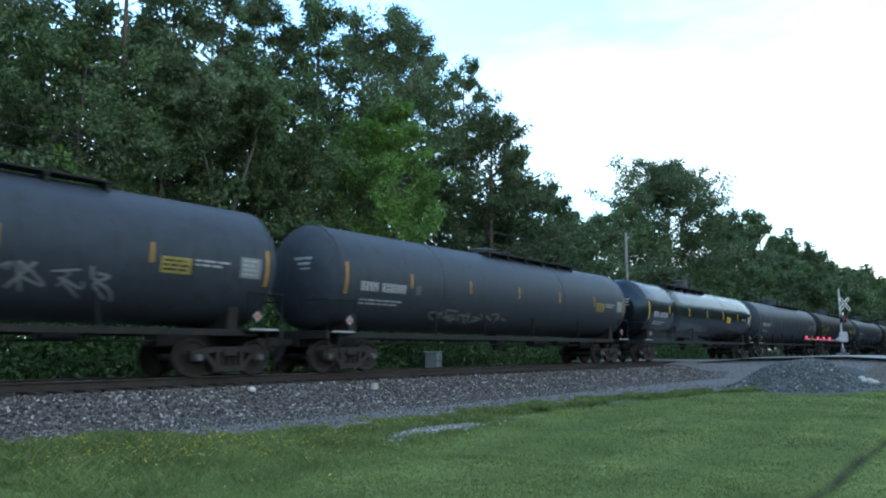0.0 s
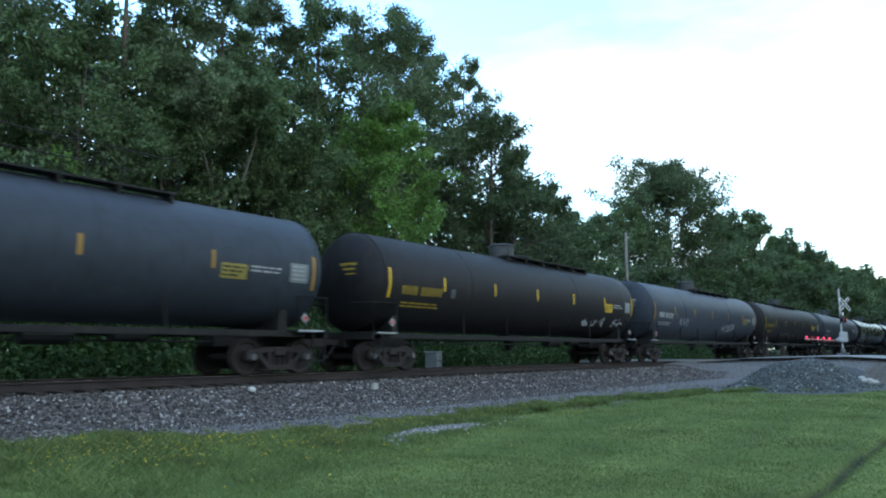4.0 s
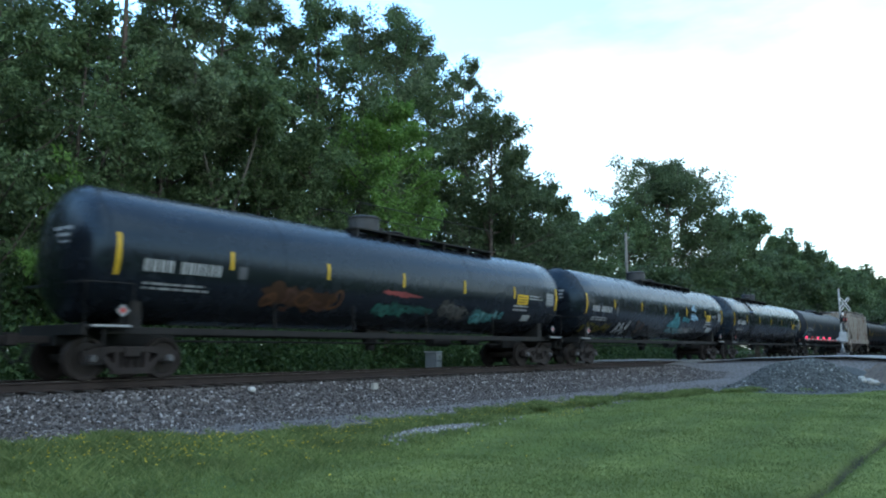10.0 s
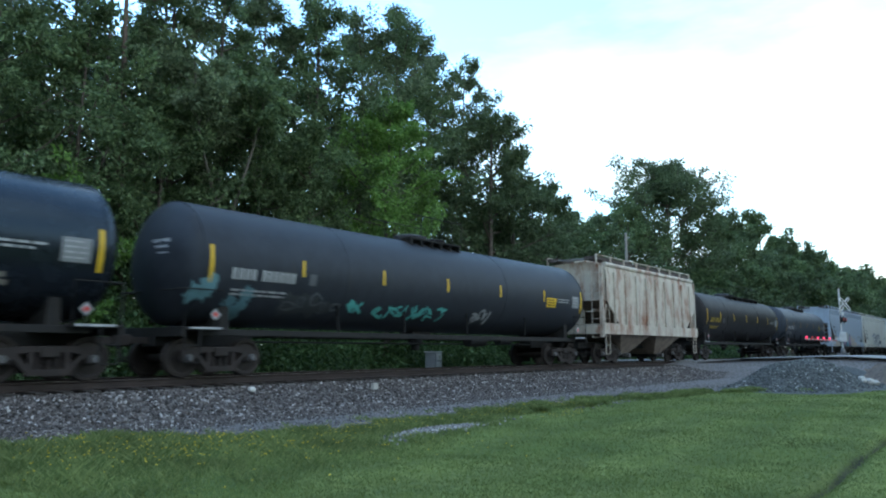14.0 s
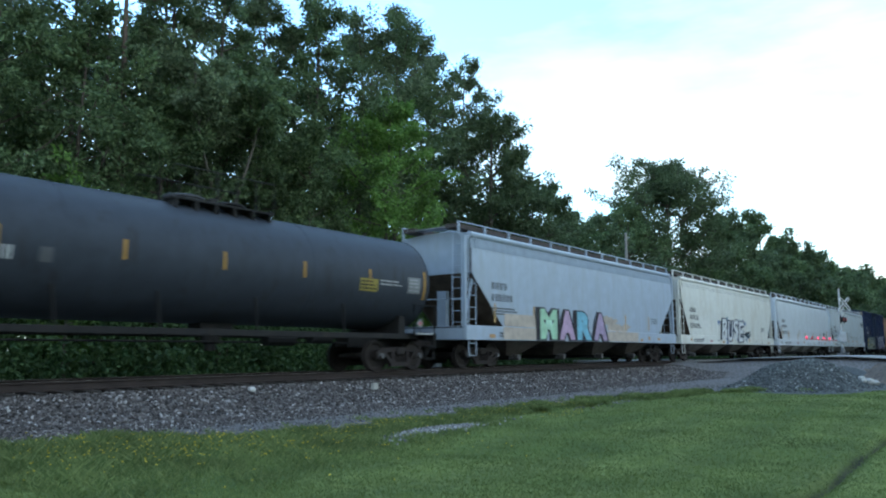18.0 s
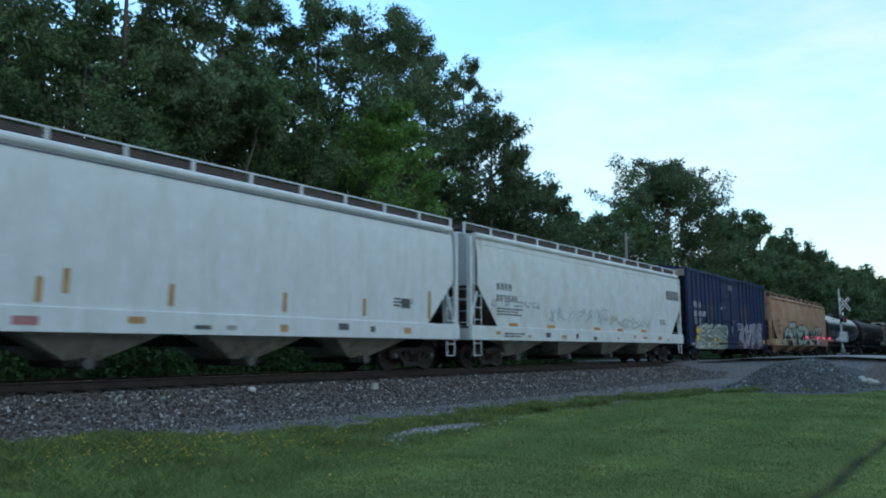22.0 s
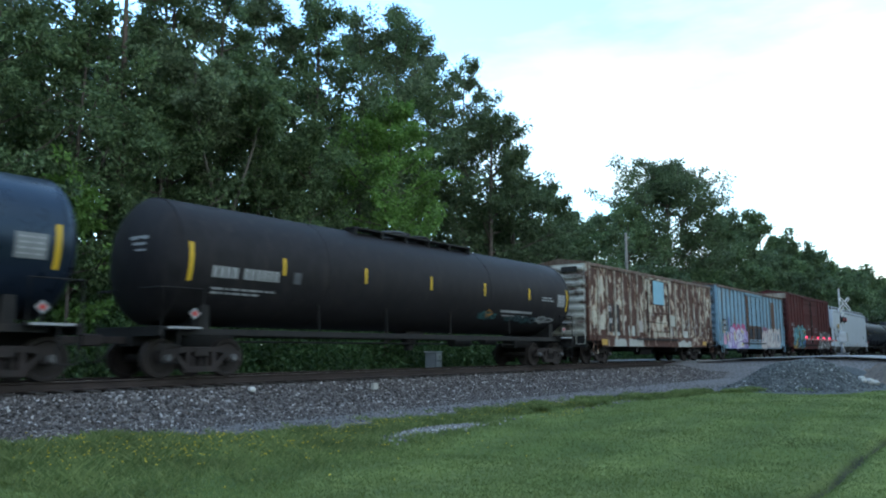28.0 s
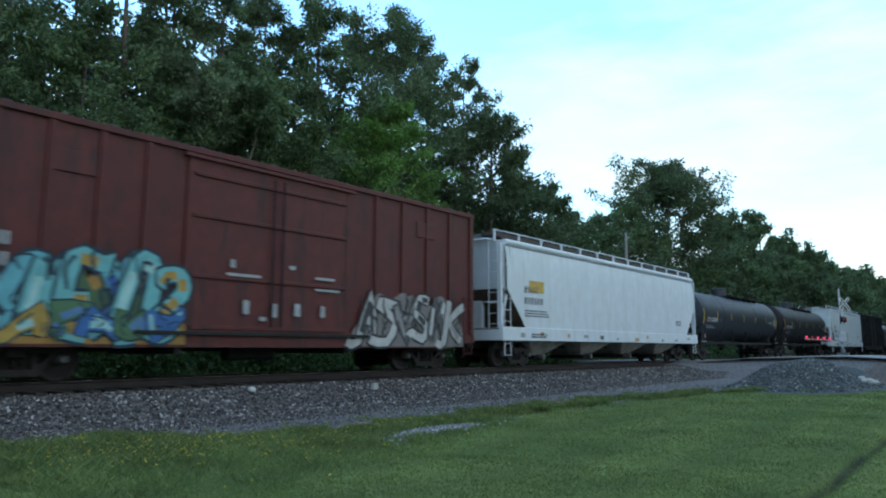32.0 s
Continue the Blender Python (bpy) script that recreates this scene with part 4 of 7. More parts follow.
    if panel:
        bars(car, [(ex - 0.86 - shift, ex - 0.11 - shift, axis - 0.42, axis - 0.05)], sk, panel_gold if paint is tank_grey else yellow, "yellow_panel", "yellow marking panel")
        bars(car, lines_of(ex - 0.81 - shift, axis - 0.16, 0.66, 3, rng, 0.045, 0.1), lambda x, z: skin(x, z, 0.008), black_paint, "panel_line", "dark lines of writing on the panel")
    bars(car, [(mx + 2.1, mx + 2.35, axis - 0.42, axis - 0.12)], sk, dark_mark, "tag_plate", "small square decal")
    # placards
    for x in (-half + 0.75, half - 0.75):
        part("placard_holder", Shape().prism([(x, 1.33), (x + 0.14, 1.47), (x, 1.61), (x - 0.14, 1.47)], -1.47, -1.455), pale_mark, car, "diamond hazard placard")
        part("placard_symbol", Shape().prism([(x, 1.39), (x + 0.08, 1.47), (x, 1.55), (x - 0.08, 1.47)], -1.474, -1.4705), placard_red, car, "red hazard diamond")
        part("placard_post", Shape().tube([(x, -1.45, 1.15), (x, -1.45, 1.32)], 0.02, 6), steel_dark, car)
    # small lettering on the head
    rows = Shape()
    for i, (y0, y1) in enumerate(((-0.75, -0.1), (-0.7, -0.25), (-0.72, -0.35))):
        z = axis + 0.42 - 0.14 * i
        hx = [-(cyl + head * math.sqrt(max(0.0, 1 - (math.hypot(y, z - axis) / R) ** 2))) * 0.985 - 0.02 for y in (y0, y1)]
        rows.add([(hx[0], y0, z), (hx[1], y1, z), (hx[1], y1, z + 0.08 - 0.02 * i), (hx[0], y0, z + 0.08 - 0.02 * i)], [(0, 1, 2, 3)])
    tagged(part("head_writing", rows, pale_mark if mark is white_mark else mark, car, "small stencilled lines on the tank head"), kind="stuff")
    for k in (-tc, tc):
        mount(TRUCK, car, pose(k, 0, 0))
    couplers(car, half, pitch / 2)
    return car, sk, axis, cyl


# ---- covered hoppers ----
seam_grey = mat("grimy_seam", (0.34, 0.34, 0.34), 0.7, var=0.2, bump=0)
# Shade under the roof rail, put on the side as darker strips.
rail_shade = mat("dark_blue_grey_rail_shade", (0.13, 0.15, 0.19), 0.7, var=0.2, bump=0)
shaded_band = mat("blue_grey_shade_band", (0.27, 0.33, 0.41), 0.6, var=0.12, bump=0)
sill_orange = mat("faded_orange_reflector", (0.5, 0.3, 0.14), 0.6, var=0.15, bump=0)
sill_red = mat("faded_red_stencil", (0.42, 0.2, 0.2), 0.6, var=0.15, bump=0)


def hopper_car(label, length, paint, roof=4.55, seed=1, bays=4, mark=dark_mark, ribbed=False, short=False, sill_paint=None, bay_paint=None, top_lines=(), tip=2.9, slope=1.3):
    rng = random.Random(seed)
    L = length / 2
    pitch = length + 1.2
    car = thing("covered_hopper_car", label, "hopper car", group="cars of the freight train")
    sill_paint = sill_paint or paint
    zs = 1.82 if short else 1.45    # bottom of the side sheets
    ztip = tip                      # where the cut-away corners begin
    # side sheets: bulging, cut away at the ends
    sect = [(1.60, zs), (1.62, 2.2), (1.62, 3.2), (1.61, 3.9), (1.57, 4.3), (1.50, roof)]
    xa = L - 0.35

    def end_x(z):
        return xa if z >= ztip else xa - slope * (ztip - z) / (ztip - zs)

    for sgn in (-1, 1):
        n = 24
        vs, fs = [], []
        zz = sorted({zs, 1.95, 2.4, ztip, 3.15, 3.7, 4.1, 4.4, roof})
        for z in zz:
            y = float(np.interp(z, [p[1] for p in sect], [p[0] for p in sect]))
            for i in range(n + 1):
                vs.append(((-1 + 2 * i / n) * end_x(z), sgn * y, z))
        for i in range(n + 1):
            vs.append(((-1 + 2 * i / n) * end_x(roof), sgn * 1.2, roof + 0.01))
        rows = len(zz) + 1
        fs = [(j * (n + 1) + i, j * (n + 1) + i + 1, (j + 1) * (n + 1) + i + 1, (j + 1) * (n + 1) + i) for j in range(rows - 1) for i in range(n)]
        part("side_sheet", Shape().add(vs, fs), paint, car, "smooth curved side sheet", True)
    # end bulkheads and slope sheets
    for k in (-1, 1):
        part("end_bulkhead", Shape().box(*sorted((k * xa, k * (xa - 0.06))), -1.5, 1.5, ztip, roof - 0.02, 0.02), paint, car, "end bulkhead")
        part("slope_sheet", Shape().add([(k * xa, -1.59, ztip), (k * xa, 1.59, ztip), (k * (xa - slope), 1.59, zs), (k * (xa - slope), -1.59, zs)], [(0, 1, 2, 3)]), hop_slope, car, "dark brown slope sheet")
        part("end_sill", Shape().box(*sorted((k * L, k * (L - 0.3))), -1.55, 1.55, zs - 0.47, zs, 0.02), sill_paint, car, "end sill")
        part("end_platform", Shape().box(*sorted((k * L, k * (xa - slope))), -1.5, 1.5, zs - 0.07, zs - 0.01), steel_dark, car, "end platform")
        part("centre_post", Shape().box(*sorted((k * (L - 0.9), k * (L - 0.7))), -0.2, 0.2, 1.4, 2.75), sill_paint, car, "end stiffener post")
        for y in (-1.5, 1.5):
            part("corner_post", Shape().box(*sorted((k * (L - 0.02), k * (L - 0.14))), y - 0.07, y + 0.07, 1.2, roof - 0.1, 0.01), sill_paint, car, "corner post")
            part("end_brace", Shape().tube([(k * (L - 0.1), y * 0.97, 1.5), (k * (xa - 0.3), y * 0.97, ztip)], 0.05, 8), sill_paint, car, "slanting brace")
        ladder(car, k * (L - 0.42), -1.58, 0.45, roof - 0.1 if k < 0 else 2.75, 0.42, sill_paint)
        ladder(car, k * (L - 0.05), -1.2, 1.2, roof, 0.4, sill_paint, "y", "end_ladder")
        part("end_railing", Shape().tube([(k * (L - 0.05), -1.45, 2.4), (k * (L - 0.05), 1.45, 2.4)], 0.02, 6), sill_paint, car)
    # side sill
    for sgn in (-1, 1):
        part("side_sill", Shape().box(-L, L, *sorted((sgn * 1.56, sgn * 1.64)), zs - 0.47, zs + 0.03, 0.012), sill_paint, car, "deep side sill")
    # top chord, roof, running boards and hatches
    for sgn in (-1, 1):
        part("roof_rail", Shape().tube([(-xa, sgn * 1.5, roof - 0.02), (xa, sgn * 1.5, roof - 0.02)], 0.115, 12), paint, car, "rounded roof rail")
    part("roof_sheet", Shape().extrude([(-1.45, roof + 0.04), (-0.7, roof + 0.13), (0, roof + 0.15), (0.7, roof + 0.13), (1.45, roof + 0.04), (1.4, roof - 0.05), (-1.4, roof - 0.05)], -xa, xa), paint, car, "arched roof sheet")
    part("hatch_trough", Shape().box(-xa + 0.6, xa - 0.6, -0.32, 0.32, roof + 0.1, roof + 0.3, 0.02), paint, car, "trough hatch covers")
    for i in range(int(2 * xa / 2.6)):
        x = -xa + 1.6 + i * 2.6
        part("hatch_clamp", Shape().box(x - 0.06, x + 0.06, -0.4, 0.4, roof + 0.2, roof + 0.36, 0.01), galv, car, "hatch clamp")
    for sgn in (-1, 1):
        part("running_board", Shape().box(-L, L, *sorted((sgn * 0.7, sgn * 1.24)), roof + 0.2, roof + 0.36), board_dark, car, "grated running board")
        n = 13 if not short else 9
        for i in range(n):
            x = -L + 0.05 + (2 * L - 0.1) * i / (n - 1)
            part("rail_stanchion", Shape().box(x - 0.035, x + 0.035, *sorted((sgn * 1.24, sgn * 1.31)), roof - 0.02, roof + 0.42), sill_paint, car, "running board bracket")
        part("top_rail", Shape().tube([(-L, sgn * 1.28, roof + 0.42), (L, sgn * 1.28, roof + 0.42)], 0.022, 6), sill_paint, car, "edge rail of the running board")
    for k in (-1, 1):
        part("crossover_board", Shape().box(*sorted((k * L, k * (L - 0.5))), -1.12, 1.12, roof + 0.25, roof + 0.29), galv, car)
    # discharge bays
    run = 2 * (xa - slope) - 0.3
    w = run / bays
    for i in range(bays):
        c = -run / 2 + w * (i + 0.5)
        a, b = w * 0.47, 0.38
        vs = [(c - a, -1.55, zs - 0.25), (c + a, -1.55, zs - 0.25), (c + a, 1.55, zs - 0.25), (c - a, 1.55, zs - 0.25),
              (c - b, -0.7, 0.42), (c + b, -0.7, 0.42), (c + b, 0.7, 0.42), (c - b, 0.7, 0.42)]
        bay = part("discharge_bay", Shape().add(vs, [(0, 1, 5, 4), (1, 2, 6, 5), (2, 3, 7, 6), (3, 0, 4, 7), (4, 5, 6, 7)]), bay_paint or hop_under, car, "grimy funnel-shaped discharge bay")
        part("outlet_gate", Shape().box(c - 0.45, c + 0.45, -0.85, 0.85, 0.28, 0.42, 0.02), steel_dark, bay, "sliding outlet gate")
        part("outlet_pipe", Shape().tube([(c, -1.05, 0.36), (c, 1.05, 0.36)], 0.12, 12), cap_steel, bay, "pneumatic outlet pipe")
    part("centre_sill", Shape().box(-L, L, -0.3, 0.3, 0.72, 1.0, 0.01), steel_dark, car, "centre sill")
    if ribbed:
        for i in range(9):
            x = -xa + slope * 0.6 + (2 * xa - slope * 1.2) * i / 8
            part("side_post", Shape().box(x - 0.05, x + 0.05, -1.70, -1.60, zs, roof - 0.35, 0.01), paint, car, "vertical side post")
    side = lambda x, z: -float(np.interp(z, [p[1] for p in sect], [p[0] for p in sect])) - (0.11 if ribbed else 0.004) - (0.04 if z < zs + 0.05 else 0)
    if mark:
        mx = -L + 1.55 + (0.4 if short else 0)
        for spot in glyphs(mx, 2.8, 4, 0.17, 0.26, 0.1) + glyphs(mx, 2.38, 6, 0.14, 0.26, 0.1):
            bars(car, [spot], side, mark, "stencilled_character", "plain stencilled character bar")
        bars(car, lines_of(mx, 2.1, 1.9, 3, rng), side, mark, "capacity_data", "rows of small stencilled data")
        bars(car, lines_of(L - 3.3, 2.15, 0.9, 3, rng), side, mark, "test_data", "small stencilled data")
        bars(car, lines_of(-L + 2.0, 1.2, 1.6, 2, rng, 0.06), side, mark, "sill_writing", "small writing on the sill")
    if not short:
        # seam lines and painted roof-rail shade at the top, small marks along the sill
        for down, deep, tone in top_lines:
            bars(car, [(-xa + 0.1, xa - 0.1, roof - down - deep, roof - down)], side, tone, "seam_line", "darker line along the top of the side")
        for i in range(11):
            x = -L + 0.8 + (2 * L - 2.0) * (i + rng.uniform(0, 0.8)) / 11
            w_, h_ = rng.uniform(0.12, 0.5), rng.uniform(0.08, 0.2)
            z = rng.uniform(1.05, 1.2)
            bars(car, [(x, x + w_, z, z + h_)], side, rng.choice((sill_orange, sill_orange, seam_grey, dark_mark, sill_red)), "sill_mark", "small mark on the sill")
    tc = L - 1.75
    for k in (-tc, tc):
        mount(TRUCK, car, pose(k, 0, 0))
    couplers(car, L, pitch / 2)
    return car, side, roof, L


# slope sheets are darker and browner than the side sheets
hop_slope = mat("dark_brown_slope_paint", (0.11, 0.08, 0.06), 0.8, var=0.3, bump=0.05)
bay_pale = mat("pale_bay_paint_with_grime", (0.46, 0.43, 0.38), 0.7, var=0.2, streak=(0.2, 0.17, 0.14), amount=0.5, bump=0.05, soft=0.08)
bay_brown = mat("brown_grimed_bay_paint", (0.25, 0.2, 0.165), 0.75, var=0.25, streak=(0.11, 0.08, 0.065), amount=0.5, bump=0.05)
bay_tan = mat("tan_bay_paint_with_grime", (0.46, 0.32, 0.22), 0.7, var=0.2, streak=(0.2, 0.12, 0.08), amount=0.5, bump=0.05)
# Default bays: grime, with the shade under the car put into the colour.
hop_under = mat("shaded_grimy_bay_paint", (0.12, 0.105, 0.09), 0.8, var=0.25, streak=(0.09, 0.075, 0.06), amount=0.6, bump=0.1)


# ---- boxcars ----
def box_car(label, length, paint, eave=4.6, seed=1, posts=14, door=(-2.0, 1.8), mark=white_mark, end_paint=None, roof_paint=None, post_paint=None, bottom=0.85, drop=0.22, ribs=None, uprights=(0.32, 0.55)):
    rng = random.Random(seed)
    L = length / 2
    pitch = length + 1.3
    car = thing("boxcar", label, "boxcar", group="cars of the freight train")
    end_paint, roof_paint, post_paint = end_paint or paint, roof_paint or paint, post_paint or paint
    Y = 1.52
    edges = list(np.linspace(-L + 0.15, door[0], posts // 2 + 1)) + list(np.linspace(door[1], L - 0.15, posts // 2 + 1))
    lefts = [(edges[i], edges[i + 1]) for i in range(posts // 2)] + [(edges[i], edges[i + 1]) for i in range(posts // 2 + 1, len(edges) - 1)]
    for sgn in (-1, 1):
        for a, b in lefts:
            part("side_panel", Shape().box(a, b, *sorted((sgn * (Y - 0.04), sgn * Y)), bottom + 0.15, eave - 0.1), paint, car, "steel side panel" if sgn < 0 else "")
        for x in edges:
            part("side_post", Shape().prism([(x - 0.09, bottom + 0.1), (x + 0.09, bottom + 0.1), (x + 0.06, eave - 0.1), (x - 0.06, eave - 0.1)], *sorted((sgn * (Y - 0.01), sgn * (Y + 0.06)))), post_paint, car, "vertical side post" if sgn < 0 else "")
        part("side_sill", Shape().prism([(-L, bottom + 0.25), (-L, bottom), (-L + 1.1, bottom), (-L + 1.2, bottom - drop), (L - 1.2, bottom - drop), (L - 1.1, bottom), (L, bottom), (L, bottom + 0.25)], *sorted((sgn * (Y - 0.02), sgn * (Y + 0.075)))), paint, car, "stepped side sill")
        part("top_chord", Shape().box(-L, L, *sorted((sgn * (Y - 0.02), sgn * (Y + 0.08))), eave - 0.14, eave, 0.01), roof_paint, car, "top chord")
        part("corner_post", Shape().box(-L, -L + 0.16, *sorted((sgn * (Y - 0.1), sgn * (Y + 0.05))), bottom, eave, 0.01), paint, car, "corner post")
        part("corner_post", Shape().box(L - 0.16, L, *sorted((sgn * (Y - 0.1), sgn * (Y + 0.05))), bottom, eave, 0.01), paint, car, "corner post")
        # door with its frame, ribs and locking bars
        d = part("door", Shape().box(door[0] + 0.04, door[1] - 0.04, *sorted((sgn * (Y + 0.01), sgn * (Y + 0.05))), bottom + 0.25, eave - 0.25, 0.01), paint, car, "sliding plug door")
        if sgn < 0:
            for z in ribs or np.linspace(bottom + 0.55, eave - 0.55, 6):
                part("door_rib", Shape().box(door[0] + 0.1, door[1] - 0.1, -Y - 0.10, -Y - 0.05, z - 0.05, z + 0.05, 0.015), paint, d, "horizontal door rib")
            for f in uprights:
                x = door[0] + (door[1] - door[0]) * f
                part("locking_bar", Shape().tube([(x, -Y - 0.13, bottom + 0.3), (x, -Y - 0.13, eave - 0.4)], 0.025, 8), steel_dark, d, "locking bar")
            part("door_track", Shape().box(door[0] - 1.2, door[1] + 0.8, -Y - 0.16, -Y - 0.08, bottom + 0.08, bottom + 0.16), steel_dark, car, "lower door track")
            part("door_hood", Shape().box(door[0] - 0.2, door[1] + 0.2, -Y - 0.14, -Y - 0.05, eave - 0.26, eave - 0.18), paint, car, "door hood")
    # corrugated ends
    for k in (-1, 1):
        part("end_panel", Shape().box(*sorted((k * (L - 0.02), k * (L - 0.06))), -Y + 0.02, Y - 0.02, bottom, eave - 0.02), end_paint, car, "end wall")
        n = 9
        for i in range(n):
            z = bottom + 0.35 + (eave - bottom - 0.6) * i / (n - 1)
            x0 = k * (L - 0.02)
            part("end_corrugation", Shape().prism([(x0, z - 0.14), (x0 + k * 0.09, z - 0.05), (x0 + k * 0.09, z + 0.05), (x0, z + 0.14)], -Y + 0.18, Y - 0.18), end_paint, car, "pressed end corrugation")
        part("end_cap", Shape().extrude([(-Y, eave - 0.02), (0, eave + 0.22), (Y, eave - 0.02)], *sorted((k * (L - 0.06), k * (L - 0.0)))), roof_paint, car, "peaked end cap")
        part("end_sill", Shape().box(*sorted((k * (L + 0.05), k * (L - 0.2))), -1.4, 1.4, 0.75, bottom + 0.1, 0.02), steel_dark, car, "end sill")
        ladder(car, k * (L - 0.45), -Y - 0.11, 0.5, 2.4, 0.44, paint)
        ladder(car, k * (L + 0.12), -1.2, 0.9, 2.4, 0.44, end_paint, "y", "end_ladder")
        part("brake_step", Shape().box(*sorted((k * (L + 0.02), k * (L + 0.3))), -0.6, 0.6, 1.75, 1.8), steel_dark, car, "crossover step")
    # roof
    part("roof_sheet", Shape().extrude([(-Y - 0.04, eave), (0, eave + 0.24), (Y + 0.04, eave), (Y, eave - 0.05), (0, eave + 0.15), (-Y, eave - 0.05)], -L, L), roof_paint, car, "low-peaked roof sheet")
    for i in range(16):
        x = -L + 0.3 + (2 * L - 0.6) * i / 15
        part("roof_seam", Shape().extrude([(-Y - 0.03, eave + 0.01), (0, eave + 0.25), (Y + 0.03, eave + 0.01), (Y, eave + 0.05), (0, eave + 0.29), (-Y, eave + 0.05)], x - 0.04, x + 0.04), roof_paint, car, "raised roof seam")
    part("floor_pan", Shape().box(-L, L, -Y + 0.05, Y - 0.05, bottom - 0.05, bottom + 0.2), steel_dark, car, "underfloor")
    part("centre_sill", Shape().box(-L - 0.1, L + 0.1, -0.28, 0.28, 0.6, bottom, 0.01), steel_dark, car, "centre sill")
    part("brake_reservoir", Shape().tube([(-1.2, -0.7, 0.6), (0.2, -0.7, 0.6)], 0.22, 14), steel_dark, car, "air reservoir")
    for x in (-3.0, 2.2):
        part("cross_bearer", Shape().box(x - 0.08, x + 0.08, -Y, Y, 0.55, bottom, 0.01), steel_dark, car)
    side = lambda x, z: -Y - 0.085
    flat = lambda x, z: -Y - 0.066
    if mark:
        mx = -L + 1.0
        for spot in glyphs(mx, 2.85, 3, 0.3, 0.36, 0.12) + glyphs(mx, 2.3, 4, 0.28, 0.36, 0.1):
            bars(car, [spot], flat, mark, "stencilled_character", "plain stencilled character bar")
        bars(car, lines_of(mx, 2.05, 1.2, 3, rng, 0.06), flat, mark, "capacity_data", "rows of small stencilled data")
        bars(car, lines_of(door[1] + 0.9, 3.9, 0.6, 2, rng, 0.06), flat, mark, "test_data", "small stencilled data")
    tc = L - 2.05
    for k in (-tc, tc):
        mount(TRUCK, car, pose(k, 0, 0))
    couplers(car, L, pitch / 2)
    return car, side, eave, L


# ---- the train: each car with the place of its middle along the track at 16 s ----
TRAIN = []


def couple(made, middle):
    TRAIN.append((made[0], middle))
    return made


def streaks(car, skin, x0, x1, z0, z1, col, seed, n=2):
    rng = random.Random(seed)
    s = Shape()
    for _ in range(n):
        blob(s, rng.uniform(x0, x1), rng.uniform(z0, z1), (x1 - x0) * 0.35, (z1 - z0) * 0.4, skin, rng, 0.45, 0.006)
    part("paint_patch", s, spray(col), car, "smeared patch of paint")


GREY_GRAF, WHITE_GRAF, TEAL = (0.2, 0.21, 0.22), (0.5, 0.5, 0.52), (0.03, 0.22, 0.24)

c, skin, ax, cyl = couple(tank_car("faded grey tank car with yellow panel and pale scrawls", 21.3, tank_grey, panel=1, seed=1), -244.9)
scrawl(c, 1.0, 5.5, 1.6, 2.4, [GREY_GRAF], skin, 5, fill=False)
c, skin, ax, cyl = couple(tank_car("faded grey tank car with chalky scrawls low on its side", 21.3, tank_grey, panel=1, drum=False, seed=2), -223.6)
scrawl(c, -5.2, -0.5, 1.5, 2.0, [(0.2, 0.2, 0.19)], skin, 6, fill=False, width=0.05)
couple(tank_car("clean glossy black tank car with white lettering", 20.9, tank_gloss, panel=1, board=(-4.9, 1.5), climb=True, shift=2.5, seed=3), -202.2)
couple(tank_car("faded blue-grey tank car with orange stripes", 21.3, tank_grey, panel=1, seed=4), -181.3)
c, skin, ax, cyl = couple(tank_car("sooty black tank car with yellow lettering and white graffiti", 20.4, tank_brown, mark=gold_mark, panel=1, seed=5), -160.2)
scrawl(c, 4.0, 8.2, 1.65, 2.15, [WHITE_GRAF], skin, 7, fill=False, width=0.05)
c, skin, ax, cyl = couple(tank_car("faded blue-grey tank car with white throw-up graffiti", 21.3, tank_grey, panel=1, seed=6), -139.2)
tangle(c, 2.1, 4.0, 1.65, 2.4, [(0.36, 0.38, 0.4), (0.3, 0.32, 0.34)], skin, 8, 4, 0.06, (0.06, 0.066, 0.075))
scrawl(c, -5.5, -4.2, 1.95, 2.45, [(0.26, 0.28, 0.3)], skin, 9, count=3, fill=False)
c, skin, ax, cyl = couple(tank_car("sooty brown-black tank car with yellow lettering", 21.2, tank_brown, mark=gold_mark, panel=1, board=(-3.2, 3.2), rails=False, seed=7), -117.9)
scrawl(c, -4.5, -1.0, 1.7, 2.0, [(0.1, 0.085, 0.085)], skin, 10, fill=False)
scrawl(c, -0.3, 1.2, 1.6, 2.0, [(0.09, 0.03, 0.03)], skin, 99, fill=False)
c, skin, ax, cyl = couple(tank_car("faded grey tank car with teal and white graffiti", 21.2, tank_grey, panel=1, seed=8), -96.7)
tangle(c, -5.7, -4.4, 1.6, 2.15, [(0.04, 0.1, 0.11), (0.05, 0.13, 0.13)], skin, 11, 3, 0.06)
tangle(c, -0.4, 1.3, 1.45, 2.15, [(0.3, 0.31, 0.33), (0.22, 0.23, 0.25)], skin, 12, 4, 0.07)
bars(c, [(1.55, 2.45, 1.92, 2.2)], skin, black_paint, "painted_out_patch", "black painted-out patch")
scrawl(c, 5.5, 7.3, 2.5, 3.05, [(0.4, 0.41, 0.43)], skin, 13, count=4, fill=False, width=0.1)
streaks(c, skin, 5.4, 6.6, 1.5, 1.9, (0.2, 0.21, 0.22), 14, 3)
c, skin, ax, cyl = couple(tank_car("satin black tank car with faint graffiti along its belly", 21.4, tank_satin, panel=1, board=(-1.6, 5.7), seed=9), -75.4)
tangle(c, -5.3, -3.0, 1.55, 2.35, [(0.11, 0.05, 0.025), (0.08, 0.04, 0.03)], skin, 20, 4, 0.08)
tangle(c, -1.2, 0.1, 1.65, 2.1, [(0.03, 0.13, 0.11), (0.05, 0.17, 0.15)], skin, 21, 4, 0.06)
